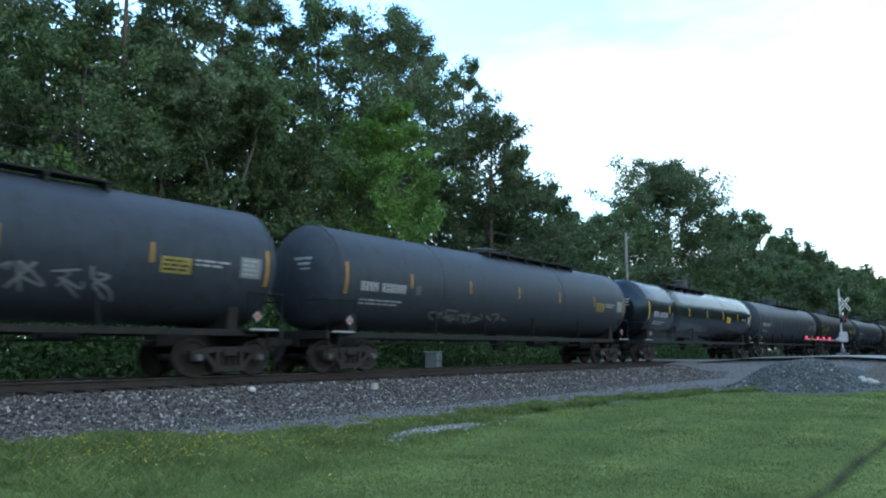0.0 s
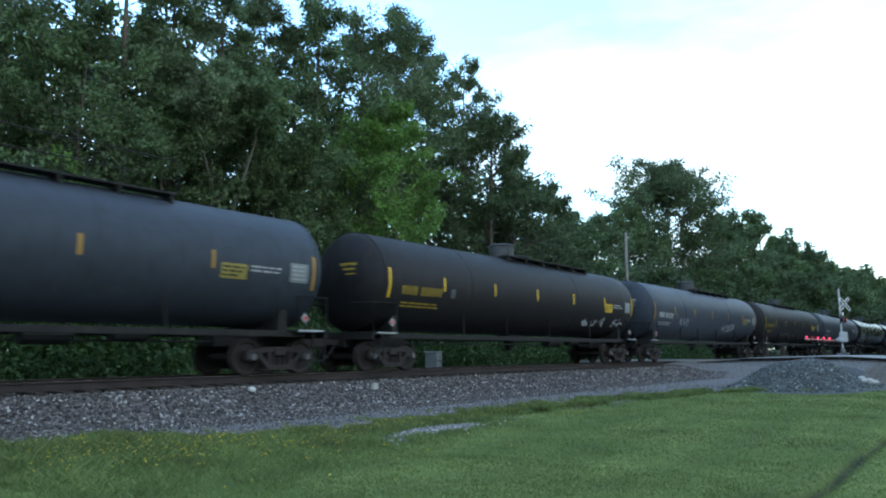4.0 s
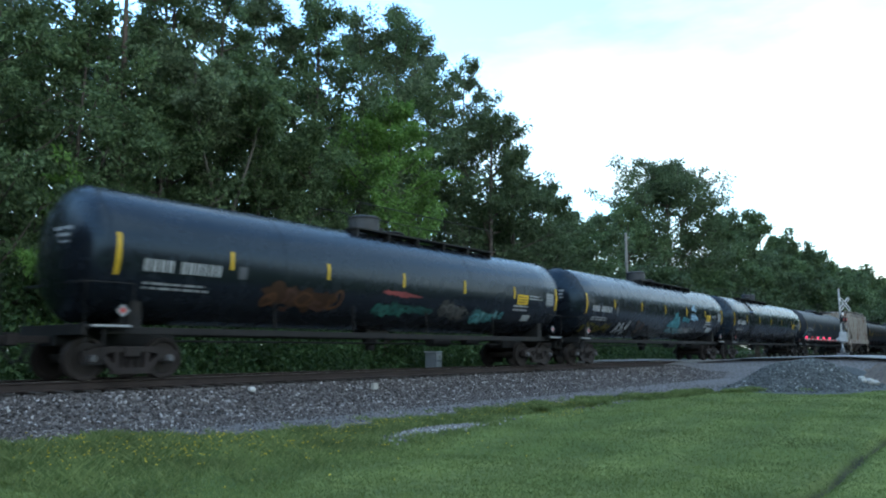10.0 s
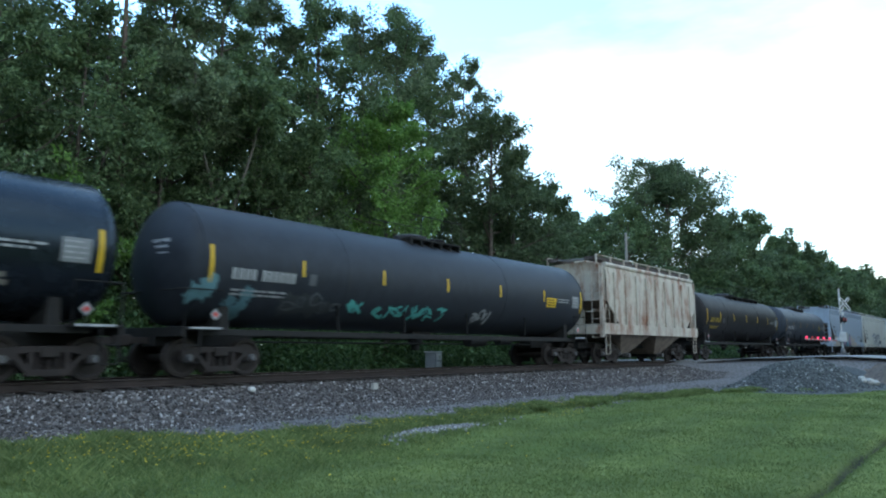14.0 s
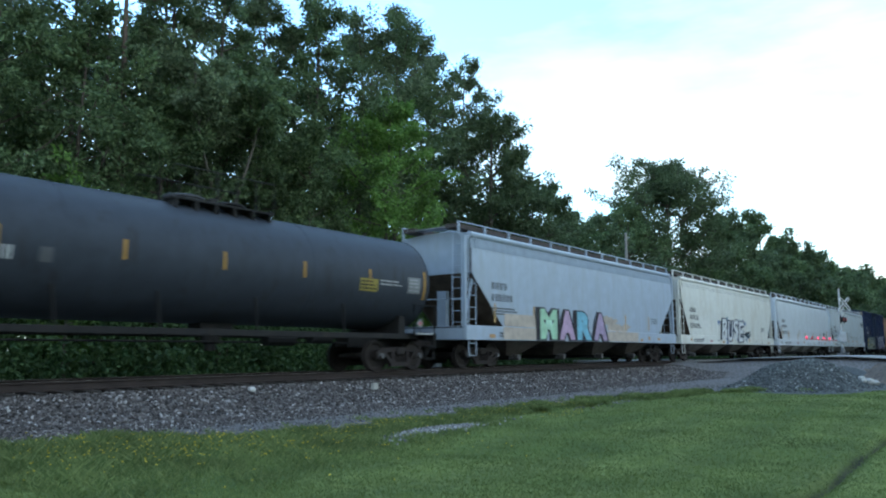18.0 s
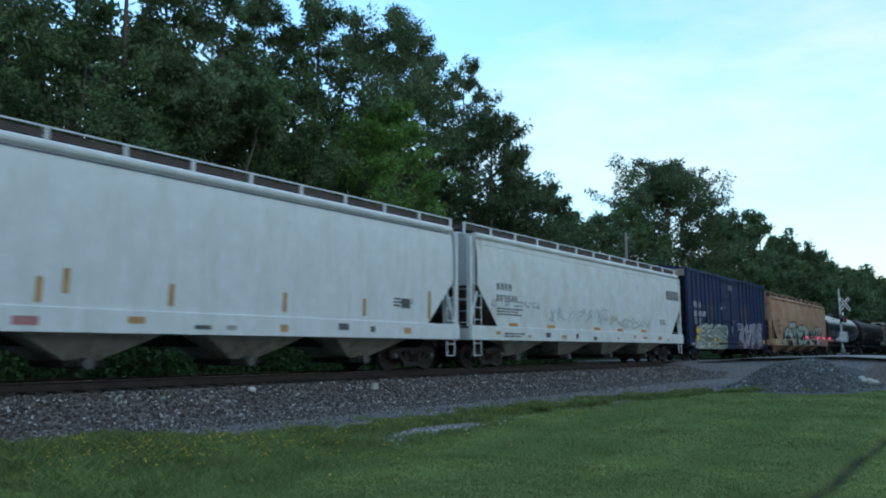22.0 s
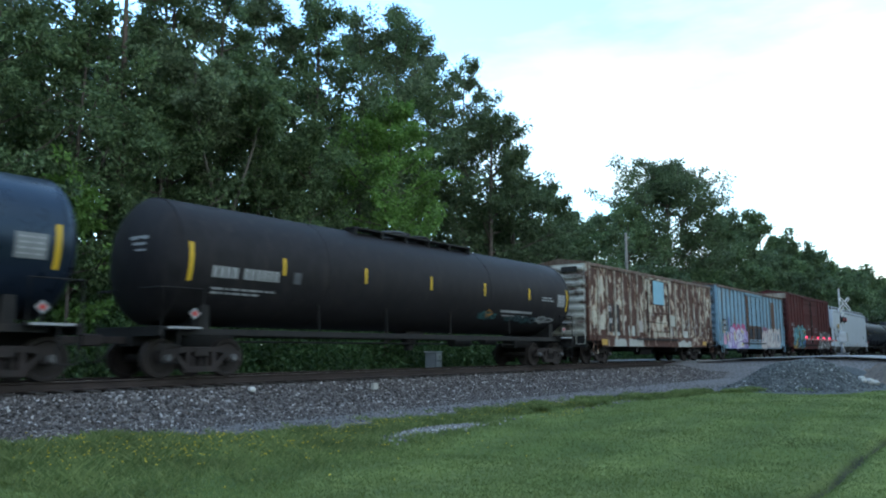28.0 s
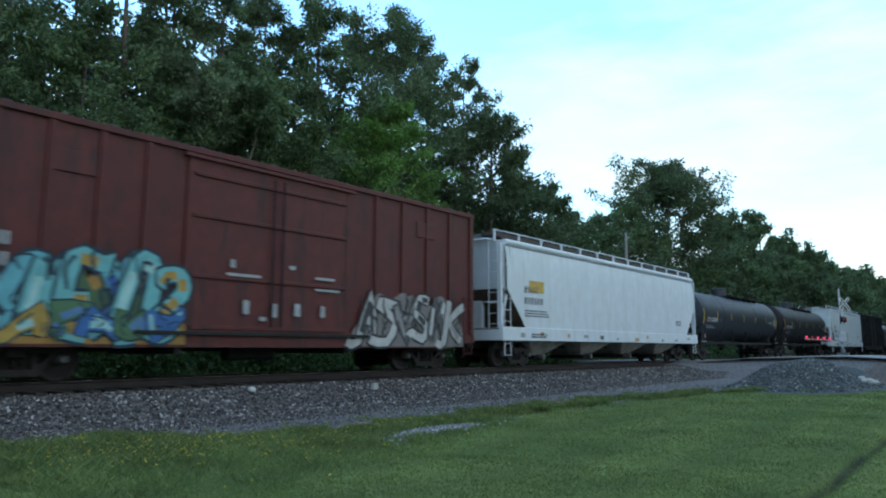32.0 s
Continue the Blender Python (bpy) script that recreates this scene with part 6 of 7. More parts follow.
cloud(c, -7.5, -6.9, 1.7, 2.6, (0.34, 0.28, 0.16), lambda x, z: -1.58, 16, 0.002, 0.5, name="rust_stain", label="ochre stain on the side")
part("ink_panel", Shape().box(-6.4, -5.8, -1.526, -1.522, 2.2, 2.75), spray((0.1, 0.14, 0.3)), c, "dark blue painted-out panel")
part("number_ground", Shape().box(-7.36, -6.72, -1.6, -1.59, 1.85, 2.6), black_paint, c, "black number panel")
part("door_panel", Shape().box(4.4, 5.3, -1.60, -1.59, 1.9, 4.2), door_brown, c, "rusty brown panel")
part("door_rust", Shape().box(-2.15, -1.9, -1.66, -1.585, 0.9, 4.4, 0.01), door_brown, c, "rusty brown door post")
part("door_rust", Shape().box(-1.8, 1.4, -1.586, -1.576, 0.95, 2.3), door_brown, c, "rust-stained lower half of the door")
for x0, x1, z0, z1 in ((-1.5, -0.9, 1.5, 2.1), (-0.3, 0.2, 1.3, 2.2), (0.5, 1.2, 1.4, 2.15)):
    part("door_plate", Shape().box(x0, x1, -1.6, -1.588, z0, z1), tank_grey, c, "grey door plate")
for spot in glyphs(-7.3, 2.28, 2, 0.2, 0.22, 0.08) + glyphs(-7.2, 1.92, 1, 0.3, 0.22, 0.06):
    bars(c, [spot], lambda x, z: side(x, z) - 0.004, white_mark, "stencilled_character", "plain stencilled character bar")
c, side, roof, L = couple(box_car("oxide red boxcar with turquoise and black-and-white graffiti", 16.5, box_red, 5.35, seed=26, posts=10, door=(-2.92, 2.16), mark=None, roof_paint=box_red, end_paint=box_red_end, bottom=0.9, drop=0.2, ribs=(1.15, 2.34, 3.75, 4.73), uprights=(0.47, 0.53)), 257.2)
for spot in glyphs(-7.6, 2.6, 4, 0.19, 0.26, 0.05) + glyphs(-7.6, 2.2, 4, 0.19, 0.26, 0.05):
    bars(c, [spot], side, pale_mark, "stencilled_character", "plain stencilled character bar")
bars(c, lines_of(-7.6, 1.95, 0.9, 3, random.Random(6), 0.06), side, pale_mark, "capacity_data", "rows of small stencilled data")
cloud(c, -7.3, -2.9, 0.76, 2.35, (0.34, 0.19, 0.05), side, 21, 0.001, 0.35, name="graffiti_backdrop", label="orange spray cloud")
cloud(c, -6.6, -3.6, 0.9, 2.5, (0.07, 0.12, 0.06), side, 22, 0.003, 0.5, name="graffiti_backdrop", label="dark green spray cloud")
TURQ = [(0.16, 0.42, 0.44), (0.24, 0.5, 0.5), (0.13, 0.36, 0.42)]
piece(c, -6.9, -3.1, 0.85, 2.6, TURQ, side, 511, 6, (0.02, 0.04, 0.06), 0.34, 0.07, [(0.04, 0.11, 0.34), (0.36, 0.58, 0.56), (0.4, 0.25, 0.06)], 0.2, 1.15, 0.006, 3)
piece(c, -6.6, -3.2, 0.8, 1.6, [(0.2, 0.46, 0.46), (0.05, 0.14, 0.36), (0.38, 0.25, 0.06), (0.08, 0.16, 0.08)], side, 513, 5, (0.02, 0.04, 0.06), 0.24, 0.04, [(0.3, 0.52, 0.5), (0.1, 0.2, 0.36)], 0.1, 1.2, 0.03)
cloud(c, 2.35, 7.6, 0.74, 2.4, (0.2, 0.185, 0.18), side, 23, 0.001, 0.3, name="graffiti_backdrop", label="grey spray cloud")
piece(c, 2.5, 7.4, 0.8, 2.3, [(0.42, 0.41, 0.4), (0.5, 0.49, 0.48), (0.1, 0.1, 0.105)], side, 520, 6, (0.03, 0.03, 0.032), 0.26, 0.07, [(0.05, 0.05, 0.055), (0.52, 0.51, 0.5), (0.26, 0.25, 0.25)], 0.1, 1.15)
for x0, z0, w, h in ((-1.8, 2.6, 0.14, 0.2), (-1.9, 2.4, 1.0, 0.07), (-1.4, 1.5, 0.18, 0.34), (-0.5, 1.45, 0.14, 0.34), (0.2, 1.5, 0.2, 0.32), (1.1, 1.5, 0.16, 0.3), (0.0, 2.7, 0.2, 0.1), (0.9, 2.5, 0.7, 0.07), (0.9, 2.2, 0.9, 0.06), (-0.9, 1.35, 0.2, 0.1)):
    bars(c, [(x0, x0 + w, z0, z0 + h)], lambda x, z: side(x, z) - 0.03, pale_mark, "paper_notice", "small pale notice")
part("roof_end_sheet", Shape().box(-8.37, -8.345, -1.45, 1.45, 4.9, 5.3, 0.004), end_pale, c, "pale rusty end sheet")
for a in (-6.0, 5.2):
    part("side_plate", Shape().box(a, a + 0.9, -1.56, -1.53, 4.2, 4.7, 0.01), box_red, c, "riveted side plate")
c, side, roof, L = couple(hopper_car("clean white covered hopper car with a small orange sign", 20.5, hop_white, 4.68, seed=27, bay_paint=bay_pale, top_lines=[(0.15, 0.04, rail_shade)]), 277.4)
bars(c, [(-8.35, -7.25, 2.85, 3.3)], side, spray((0.55, 0.36, 0.08)), "sign_panel", "orange painted panel")
couple(tank_car("matt black tank car with white stencils", 19.4, tank_dark, panel=0, seed=28), 297.6)
couple(tank_car("sooty black tank car", 18.8, tank_brown, panel=0, seed=29), 316.7)
couple(hopper_car("grimy pale covered hopper car", 18.2, hop_stained, 4.68, seed=30), 336.0)
couple(box_car("dark brown boxcar at the tail of the view", 16.3, tank_brown, 5.0, seed=31, mark=None), 354.4)
couple(tank_car("matt black tank car", 20.4, tank_dark, panel=0, seed=32), 373.5)
for o in (TRUCK, *TRUCK.children_recursive):
    bpy.data.objects.remove(o)


# ---- crossing signal ----
def crossing_signal():
    x, y, z = 49.9, 8.4, 0.40
    sg = thing("crossing_signal", "railway crossing signal with white crossbuck and lowered striped gate", "crossing signal", pose(x, y, z))
    part("foundation", Shape().box(-0.3, 0.3, -0.3, 0.3, -0.5, 0.05, 0.02), cap_steel, sg, "concrete foundation")
    part("mast", Shape().tube([(0, 0, 0.1), (0, 0, 3.95)], 0.055, 14), alu, sg, "aluminium mast")
    part("mast_base", Shape().lathe([(0.05, 0.14), (0.15, 0.14), (0.35, 0.08), (0.35, 0.056)], "z", 16), cap_steel, sg)
    for a in (45, -45):
        s = Shape().box(-0.5, 0.5, -0.012, 0.012, -0.1, 0.1, 0.004)
        b = part("crossbuck_blade", s, sign_white, sg, "white crossbuck blade")
        b.matrix_basis = pose(0.25, -0.22 - (0.03 if a > 0 else 0), 3.0, 0, 0, -35) @ pose(0, 0, 0, 0, a, 0)
        w = part("blade_writing", Shape().box(-0.45, 0.45, -0.016, -0.0125, -0.05, 0.05), black_paint, b, "dark lettering on the blade")
    part("track_count_sign", Shape().box(-0.1, 0.34, -0.13, -0.115, 2.3, 2.5, 0.003), sign_white, sg, "small white plate")
    part("lamp_arm", Shape().tube([(-0.55, -0.1, 2.05), (0.55, -0.1, 2.05)], 0.035, 8), alu, sg, "lamp cross-arm")
    for k in (-0.5, 0.5):
        lamp = part("flasher", Shape().lathe([(0.02, 0.001), (0.02, 0.14), (-0.12, 0.16), (-0.14, 0.001)], "y", 18, (k, -0.1, 2.05)), black_paint, sg, "round black flasher lamp")
        part("backboard", Shape().lathe([(0.03, 0.001), (0.03, 0.26), (0.04, 0.26), (0.04, 0.001)], "y", 22, (k, -0.12, 2.05)), black_paint, lamp)
        part("lens", Shape().lathe([(-0.142, 0.001), (-0.142, 0.1), (-0.15, 0.08), (-0.155, 0.001)], "y", 16, (k, -0.1, 2.05)), sign_red, lamp, "red lens")
    part("gate_mechanism", Shape().box(-0.22, 0.22, -0.3, 0.12, 0.7, 1.3, 0.04), alu, sg, "gate motor box")
    part("counterweight", Shape().box(0.3, 0.7, 0.2, 0.26, 0.7, 1.05, 0.02), alu, sg, "gate counterweight")
    part("gate_pivot", Shape().tube([(0, -0.05, 0.85), (0, 0.3, 0.85)], 0.09, 12), alu, sg)
    gate = part("gate_arm", Shape().box(-8.6, 0.6, 0.22, 0.26, 0.76, 0.83, 0.006), pale_mark, sg, "red and white striped gate arm")
    for i in range(9):
        part("red_stripe", Shape().box(-8.5 + i * 0.95, -8.5 + i * 0.95 + 0.45, 0.216, 0.264, 0.757, 0.833), sign_red, gate, "red stripe")
    for i, xx in enumerate((-8.3, -7.0, -5.6, -4.0, -2.4)):
        part("gate_lamp", Shape().lathe([(0.83, 0.001), (0.83, 0.035), (0.9, 0.05), (0.94, 0.035), (0.95, 0.001)], "z", 12, (xx, 0.24, 0)), red_lamp if i != 1 else sign_red, gate, "red gate lamp")


crossing_signal()


# ---- small fixed things ----
def rock(name, x, y, z, r, material, label, seed, flat=0.7):
    rng = random.Random(seed)
    b = bmesh.new()
    bmesh.ops.create_icosphere(b, subdivisions=2, radius=r)
    for v in b.verts:
        v.co *= 1 + 0.25 * noise.noise(v.co / r * 1.3 + Vector((seed * 3.1, 0, 0)))
        v.co.z *= flat
    me = bpy.data.meshes.new(name)
    b.to_mesh(me)
    b.free()
    me.materials.append(material)
    ob = new(name, me)
    ob.matrix_basis = pose(x, y, z, 0, 0, rng.uniform(0, 360))
    return tagged(ob, label, "rock")


rock("rock", 11.05, 14.45, float(ground_z(11.05, 14.45)) + 0.05, 0.1, stone_white, "whitish stone lying on the ballast", 2)
rock("rock", 30.2, 8.8, float(ground_z(30.2, 8.8)) + 0.06, 0.12, stone_white, "small white stone at the edge of the gravel", 3)
for k, (bx, by, br) in enumerate(((34.3, 4.9, 0.2), (34.75, 4.75, 0.16), (34.55, 5.2, 0.15), (33.95, 5.05, 0.12), (35.1, 4.95, 0.13))):
    rock("boulder", bx, by, float(ground_z(bx, by)) + 1.15 * math.exp(-(((bx - 34.0) / 3.6) ** 2 + ((by - 6.9) / 1.5) ** 2)) + 0.3 * br, br, concrete, "pale rough rock beside the gravel heap", 40 + k, 0.75)
solid("marker_block", Shape().box(-0.09, 0.09, -0.06, 0.06, -0.1, 0.07, 0.01), concrete, "small white marker block beside the rail", "marker", m=pose(14.75, 13.95, -0.33))


def utility_pole(x, y, h):
    p = thing("utility_pole", "weathered grey wooden pole at the edge of the woods", "utility pole", pose(x, y, float(ground_z(x, y)) - 0.1))
    part("pole", Shape().tube([(0, 0, 0), (0, 0, h * 0.5), (0, 0, h)], [0.13, 0.115, 0.095], 12), pole_wood, p)
    part("pole_cap", Shape().lathe([(h, 0.13), (h + 0.05, 0.1), (h + 0.06, 0.001)], "z", 10), galv, p)
    part("insulator_bracket", Shape().tube([(0, 0, h - 0.4), (0.35, -0.1, h - 0.25)], 0.03, 6), galv, p)


utility_pole(55.4, 24.5, 10.6)


def signal_cabinet(x, y):
    z = float(ground_z(x, y))
    p = thing("relay_cabinet", "grey metal relay cabinet on two posts", "cabinet", pose(x, y, z, 0, 0, 20))
    for k in (-0.28, 0.28):
        part("post", Shape().box(k - 0.05, k + 0.05, -0.05, 0.05, -0.1, 0.9), alu, p, "post")
    part("case", Shape().box(-0.42, 0.42, -0.25, 0.25, 0.45, 1.2, 0.03), panel_grey, p, "grey case")
    part("case_door", Shape().box(-0.38, 0.38, -0.275, -0.252, 0.5, 0.8, 0.01), alu, p, "lower case door")
    part("case_door", Shape().box(-0.38, 0.38, -0.275, -0.252, 0.86, 1.16, 0.01), alu, p, "upper case door")
    part("case_lid", Shape().box(-0.46, 0.46, -0.3, 0.3, 1.2, 1.25, 0.01), alu, p)


signal_cabinet(25.75, 20.75)


# ---- stones ----
def scatter(name, pts, sizes, material, label, category, seed, flat=0.8):
    """Many small angular stones in one mesh."""
    rng = np.random.default_rng(seed)
    base = np.array([(1, 0, 0), (-1, 0, 0), (0, 1, 0), (0, -1, 0), (0, 0, 1), (0, 0, -1)], float)
    tri = np.array([(0, 2, 4), (2, 1, 4), (1, 3, 4), (3, 0, 4), (2, 0, 5), (1, 2, 5), (3, 1, 5), (0, 3, 5)])
    n = len(pts)
    v = base[None] * rng.uniform(0.6, 1.3, (n, 6, 1)) + rng.normal(0, 0.18, (n, 6, 3))
    a = rng.uniform(0, 2 * np.pi, n)
    tilt = rng.uniform(-0.9, 0.9, n)
    ct, st_ = np.cos(tilt)[:, None], np.sin(tilt)[:, None]
    v[:, :, 1], v[:, :, 2] = v[:, :, 1] * ct - v[:, :, 2] * st_, v[:, :, 1] * st_ + v[:, :, 2] * ct
    ca, sa = np.cos(a)[:, None], np.sin(a)[:, None]
    v[:, :, 0], v[:, :, 1] = v[:, :, 0] * ca - v[:, :, 1] * sa, v[:, :, 0] * sa + v[:, :, 1] * ca
    v[:, :, 2] *= flat
    v = v * sizes[:, None, None] + pts[:, None, :]
    f = (tri[None] + 6 * np.arange(n)[:, None, None]).reshape(-1, 3)
    me = bpy.data.meshes.new(name)
    me.from_pydata(v.reshape(-1, 3).tolist(), [], f.tolist())
    me.materials.append(material)
    return tagged(new(name, me), label, category, kind="stuff")


def island_mat(name, stops, rough=0.9):
    m, n, l, b = shader(name)
    g = n.new("ShaderNodeNewGeometry")
    r = n.new("ShaderNodeValToRGB")
    while len(r.color_ramp.elements) < len(stops):
        r.color_ramp.elements.new(0.5)
    for e, (p, col) in zip(r.color_ramp.elements, stops):
        e.position, e.color = p, (*col, 1)
    l.new(g.outputs["Random Per Island"], r.inputs[0])
    l.new(r.outputs[0], b.inputs["Base Color"])
    b.inputs["Roughness"].default_value = rough
    return m


ballast_mat = island_mat("crushed_ballast", [(0.0, (0.028, 0.024, 0.023)), (0.5, (0.096, 0.083, 0.079)), (0.9, (0.185, 0.166, 0.161)), (1.0, (0.5, 0.48, 0.47))])
patch_mat = island_mat("pale_gravel", [(0.0, (0.08, 0.078, 0.074)), (0.5, (0.19, 0.185, 0.175)), (1.0, (0.42, 0.41, 0.4))])
heap_mat = island_mat("dark_crushed_stone", [(0.0, (0.035, 0.04, 0.04)), (0.6, (0.088, 0.098, 0.098)), (0.95, (0.17, 0.18, 0.18)), (1.0, (0.4, 0.41, 0.41))])
soil_mat = mat("brown_gravelly_soil", (0.13, 0.1, 0.08), 0.95, var=0.35, scale=6, bump=0.5, fine=25)


def ballast():
    rng = np.random.default_rng(4)
    n = 56000
    x = 2.0 + 58 * rng.random(n) ** 1.5
    y = rng.uniform(12.0, 15.25, n)
    keep = (np.abs(x - 46) > 6.5)
    x, y = x[keep], y[keep]
    z = ground_z(x, y) + 0.015
    size = rng.uniform(0.024, 0.06, len(x)) * np.interp(y, [12.3, 13.2, 15.4], [0.5, 1, 0.9])
    scatter("ballast_stones", np.stack([x, y, z], 1), size, ballast_mat, "grey angular ballast stones along the rails", "ballast", 5)
    n = 9000
    x = 3.0 + 30 * rng.random(n) ** 1.3
    y = rng.uniform(0, 1, n) * (12.9 - edge_y(x)) + edge_y(x)
    z = ground_z(x, y) + 0.004
    scatter("shoulder_gravel", np.stack([x, y, z], 1), rng.uniform(0.012, 0.03, n), ballast_mat, "fine grey gravel on the shoulder", "gravel", 6)
    n = 1200
    x = rng.normal(10.9, 0.95, n)
    y = 8.55 + 0.14 * (x - 10) + rng.normal(0, 0.2, n)
    x[:160], y[:160] = rng.normal(21.5, 2.0, 160), rng.normal(9.0, 0.14, 160)
    scatter("gravel_patch", np.stack([x, y, ground_z(x, y) + 0.012], 1), rng.uniform(0.018, 0.05, n), patch_mat, "loose pale gravel spilled in the grass", "gravel", 7)
    n = 2500
    x, y = rng.uniform(6, 40, n), rng.uniform(15.7, 17.0, n)
    scatter("crib_stones", np.stack([x, y, np.full(n, -0.24)], 1), rng.uniform(0.03, 0.06, n), ballast_mat, "ballast between the rails", "ballast", 8)


ballast()


def heap():
    """The heap of dark crushed stone in front of the road."""
    def top(x, y):
        h = 1.15 * np.exp(-(((x - 34.0) / 3.6) ** 2 + ((y - 6.9) / 1.5) ** 2)) + 0.55 * np.exp(-(((x - 30.5) / 2.2) ** 2 + ((y - 7.8) / 1.0) ** 2))
        return ground_z(x, y) + h - 0.05

    xs, ys = np.linspace(25, 43, 60), np.linspace(2.0, 11.5, 44)
    X, Y = np.meshgrid(xs, ys)
    Z = top(X, Y)
    n = len(xs)
    s = Shape()
    s.add(np.stack([X.ravel(), Y.ravel(), Z.ravel()], 1).tolist(), [(j * n + i, j * n + i + 1, (j + 1) * n + i + 1, (j + 1) * n + i) for j in range(len(ys) - 1) for i in range(n - 1)])
    core = solid("stone_heap", s, heap_core, "long low heap of dark crushed stone", "heap", smooth=True)
    rng = np.random.default_rng(9)
    k = 12000
    x, y = rng.normal(33.0, 2.8, k), rng.normal(7.2, 1.2, k)
    keep = (top(x, y) - ground_z(x, y)) > 0.03
    x, y = x[keep], y[keep]
    st = scatter("stone_layer", np.stack([x, y, top(x, y) + 0.01], 1), rng.uniform(0.025, 0.07, len(x)), heap_mat, "", "", 10)
    st.parent = core


heap_core = mat("dark_stone_fill", (0.078, 0.085, 0.085), 0.95, var=0.4, scale=12, bump=0.6, fine=30)
heap()


def soil_mound():
    s = Shape()
    xs, ys = np.linspace(35, 43, 26), np.linspace(0.5, 6.5, 20)
    X, Y = np.meshgrid(xs, ys)
    Z = ground_z(X, Y) - 0.08 + 1.3 * np.exp(-(((X - 39.0) / 1.6) ** 2 + ((Y - 3.9) / 1.2) ** 2)) + 0.05 * np.sin(7 * X) * np.sin(5 * Y)
    n = len(xs)
    s.add(np.stack([X.ravel(), Y.ravel(), Z.ravel()], 1).tolist(), [(j * n + i, j * n + i + 1, (j + 1) * n + i + 1, (j + 1) * n + i) for j in range(len(ys) - 1) for i in range(n - 1)])
    solid("soil_mound", s, soil_mat, "brown mound of gravelly soil by the road", "soil mound", smooth=True)


soil_mound()


# ---- trees ----
def leaf_mesh(name, cen, size, material, seed, droop=0.3):
    """Small pointed leaf tufts, each a folded diamond, round the given centres."""
    rng = np.random.default_rng(seed)
    n = len(cen)
    a = rng.normal(size=(n, 3))
    a[:, 2] -= droop
    a /= np.linalg.norm(a, axis=1, keepdims=True)
    b = np.cross(a, rng.normal(size=(n, 3)))
    b /= np.linalg.norm(b, axis=1, keepdims=True)
    c = np.cross(a, b)
    s = (size * rng.uniform(0.6, 1.4, n))[:, None]
    v = np.stack([cen - a * s, cen + b * s * 0.55 + c * s * 0.2, cen + a * s, cen - b * s * 0.55 + c * s * 0.2], 1)
    f = np.arange(4 * n).reshape(n, 4)
    me = bpy.data.meshes.new(name)
    me.from_pydata(v.reshape(-1, 3).tolist(), [], f.tolist())
    me.materials.append(material)
    return me


def tree(label, x, y, h, r, base=0.3, seed=1, leaves=leaf_wood, wood=bark, amount=9000, leaf=0.17, spread=0.8, trunk=0.22, lean=(0, 0), top=0.5, limbs=16, bends=None):
    """A tapered trunk, limbs that fork into twigs, and leaves in many small clumps along the twigs, with gaps."""
    rng = random.Random(seed)
    z0 = float(ground_z(x, y)) - 0.15
    ob = thing("tree", label, "tree", pose(x, y, z0))
    h = h - z0
    s = Shape()
    if bends:            # a trunk that leans one way and then another: (height, shift) pairs
        path = [Vector((float(np.interp(t * h, [p[0] for p in bends], [p[1] for p in bends])), 0.2 * math.sin(2 * t + seed) * t, t * h * 0.95)) for t in np.linspace(0, 1, 9)]
    else:
        path = [Vector((lean[0] * t * h + 0.25 * math.sin(3 * t + seed) * t, lean[1] * t * h + 0.25 * math.cos(2.3 * t + seed) * t, t * h * 0.95)) for t in np.linspace(0, 1, 9)]
    s.tube(path, [trunk * (1.25 if i == 0 else 1) * (1 - 0.85 * i / 8) for i in range(9)], 9)
    clumps = []
    for i in range(limbs):
        t = base + (0.97 - base) * (i + rng.random()) / limbs
        k = min(7, int(t * 8))
        p = path[k].lerp(path[k + 1], t * 8 - k)
        f = (t - base) / (1 - base)
        reach = 0.84 * r * (0.55 + 0.9 * math.sin(math.pi * min(1, (f * (1 - 0.3 * top) + 0.18 + 0.15 * top))) ** 0.8) * rng.uniform(0.6, 1.12) * (1.0 if f < 0.8 else 0.75)
        a = i * 2.4 + rng.uniform(-0.5, 0.5)
        q = p + Vector((math.cos(a) * reach, math.sin(a) * reach, rng.uniform(0.3, 0.85) * reach))
        mid = p.lerp(q, 0.5) + Vector((0, 0, -0.08 * reach))
        s.tube([p, mid, q], [trunk * 0.42 * (1 - 0.7 * t), trunk * 0.26 * (1 - 0.6 * t), 0.015], 5, False)
        along = (q - p).normalized()
        for j in range(4):
            u = rng.uniform(0.3, 1.0)
            root = p.lerp(mid, u * 2) if u < 0.5 else mid.lerp(q, u * 2 - 1)
            d = (along * 0.7 + Vector((rng.gauss(0, 0.6), rng.gauss(0, 0.6), rng.gauss(0.35, 0.45)))).normalized()
            ext = reach * rng.uniform(0.22, 0.5)
            s.tube([root, root + d * ext], [0.012 + 0.05 * trunk, 0.006], 4, False)
            for m in range(3):
                c = root + d * ext * (0.35 + 0.38 * m) + Vector((rng.gauss(0, 0.12), rng.gauss(0, 0.12), rng.gauss(0, 0.1))) * reach * 0.5
                clumps.append((c, rng.uniform(0.42, 0.82) * spread * (1.0 - 0.18 * m), d))
    for m in range(4):
        clumps.append((path[-1] + Vector((rng.gauss(0, 0.3), rng.gauss(0, 0.3), 0.3 * m - 0.5)), spread * 0.5, Vector((0, 0, 1))))
    part("trunk", s, wood, ob, "trunk with spreading limbs", True)
    gen = np.random.default_rng(seed)
    per = max(8, amount // len(clumps))
    cen, rad, way = np.array([c[:] for c, _, _ in clumps]), np.array([q for _, q, _ in clumps]), np.array([d[:] for _, _, d in clumps])
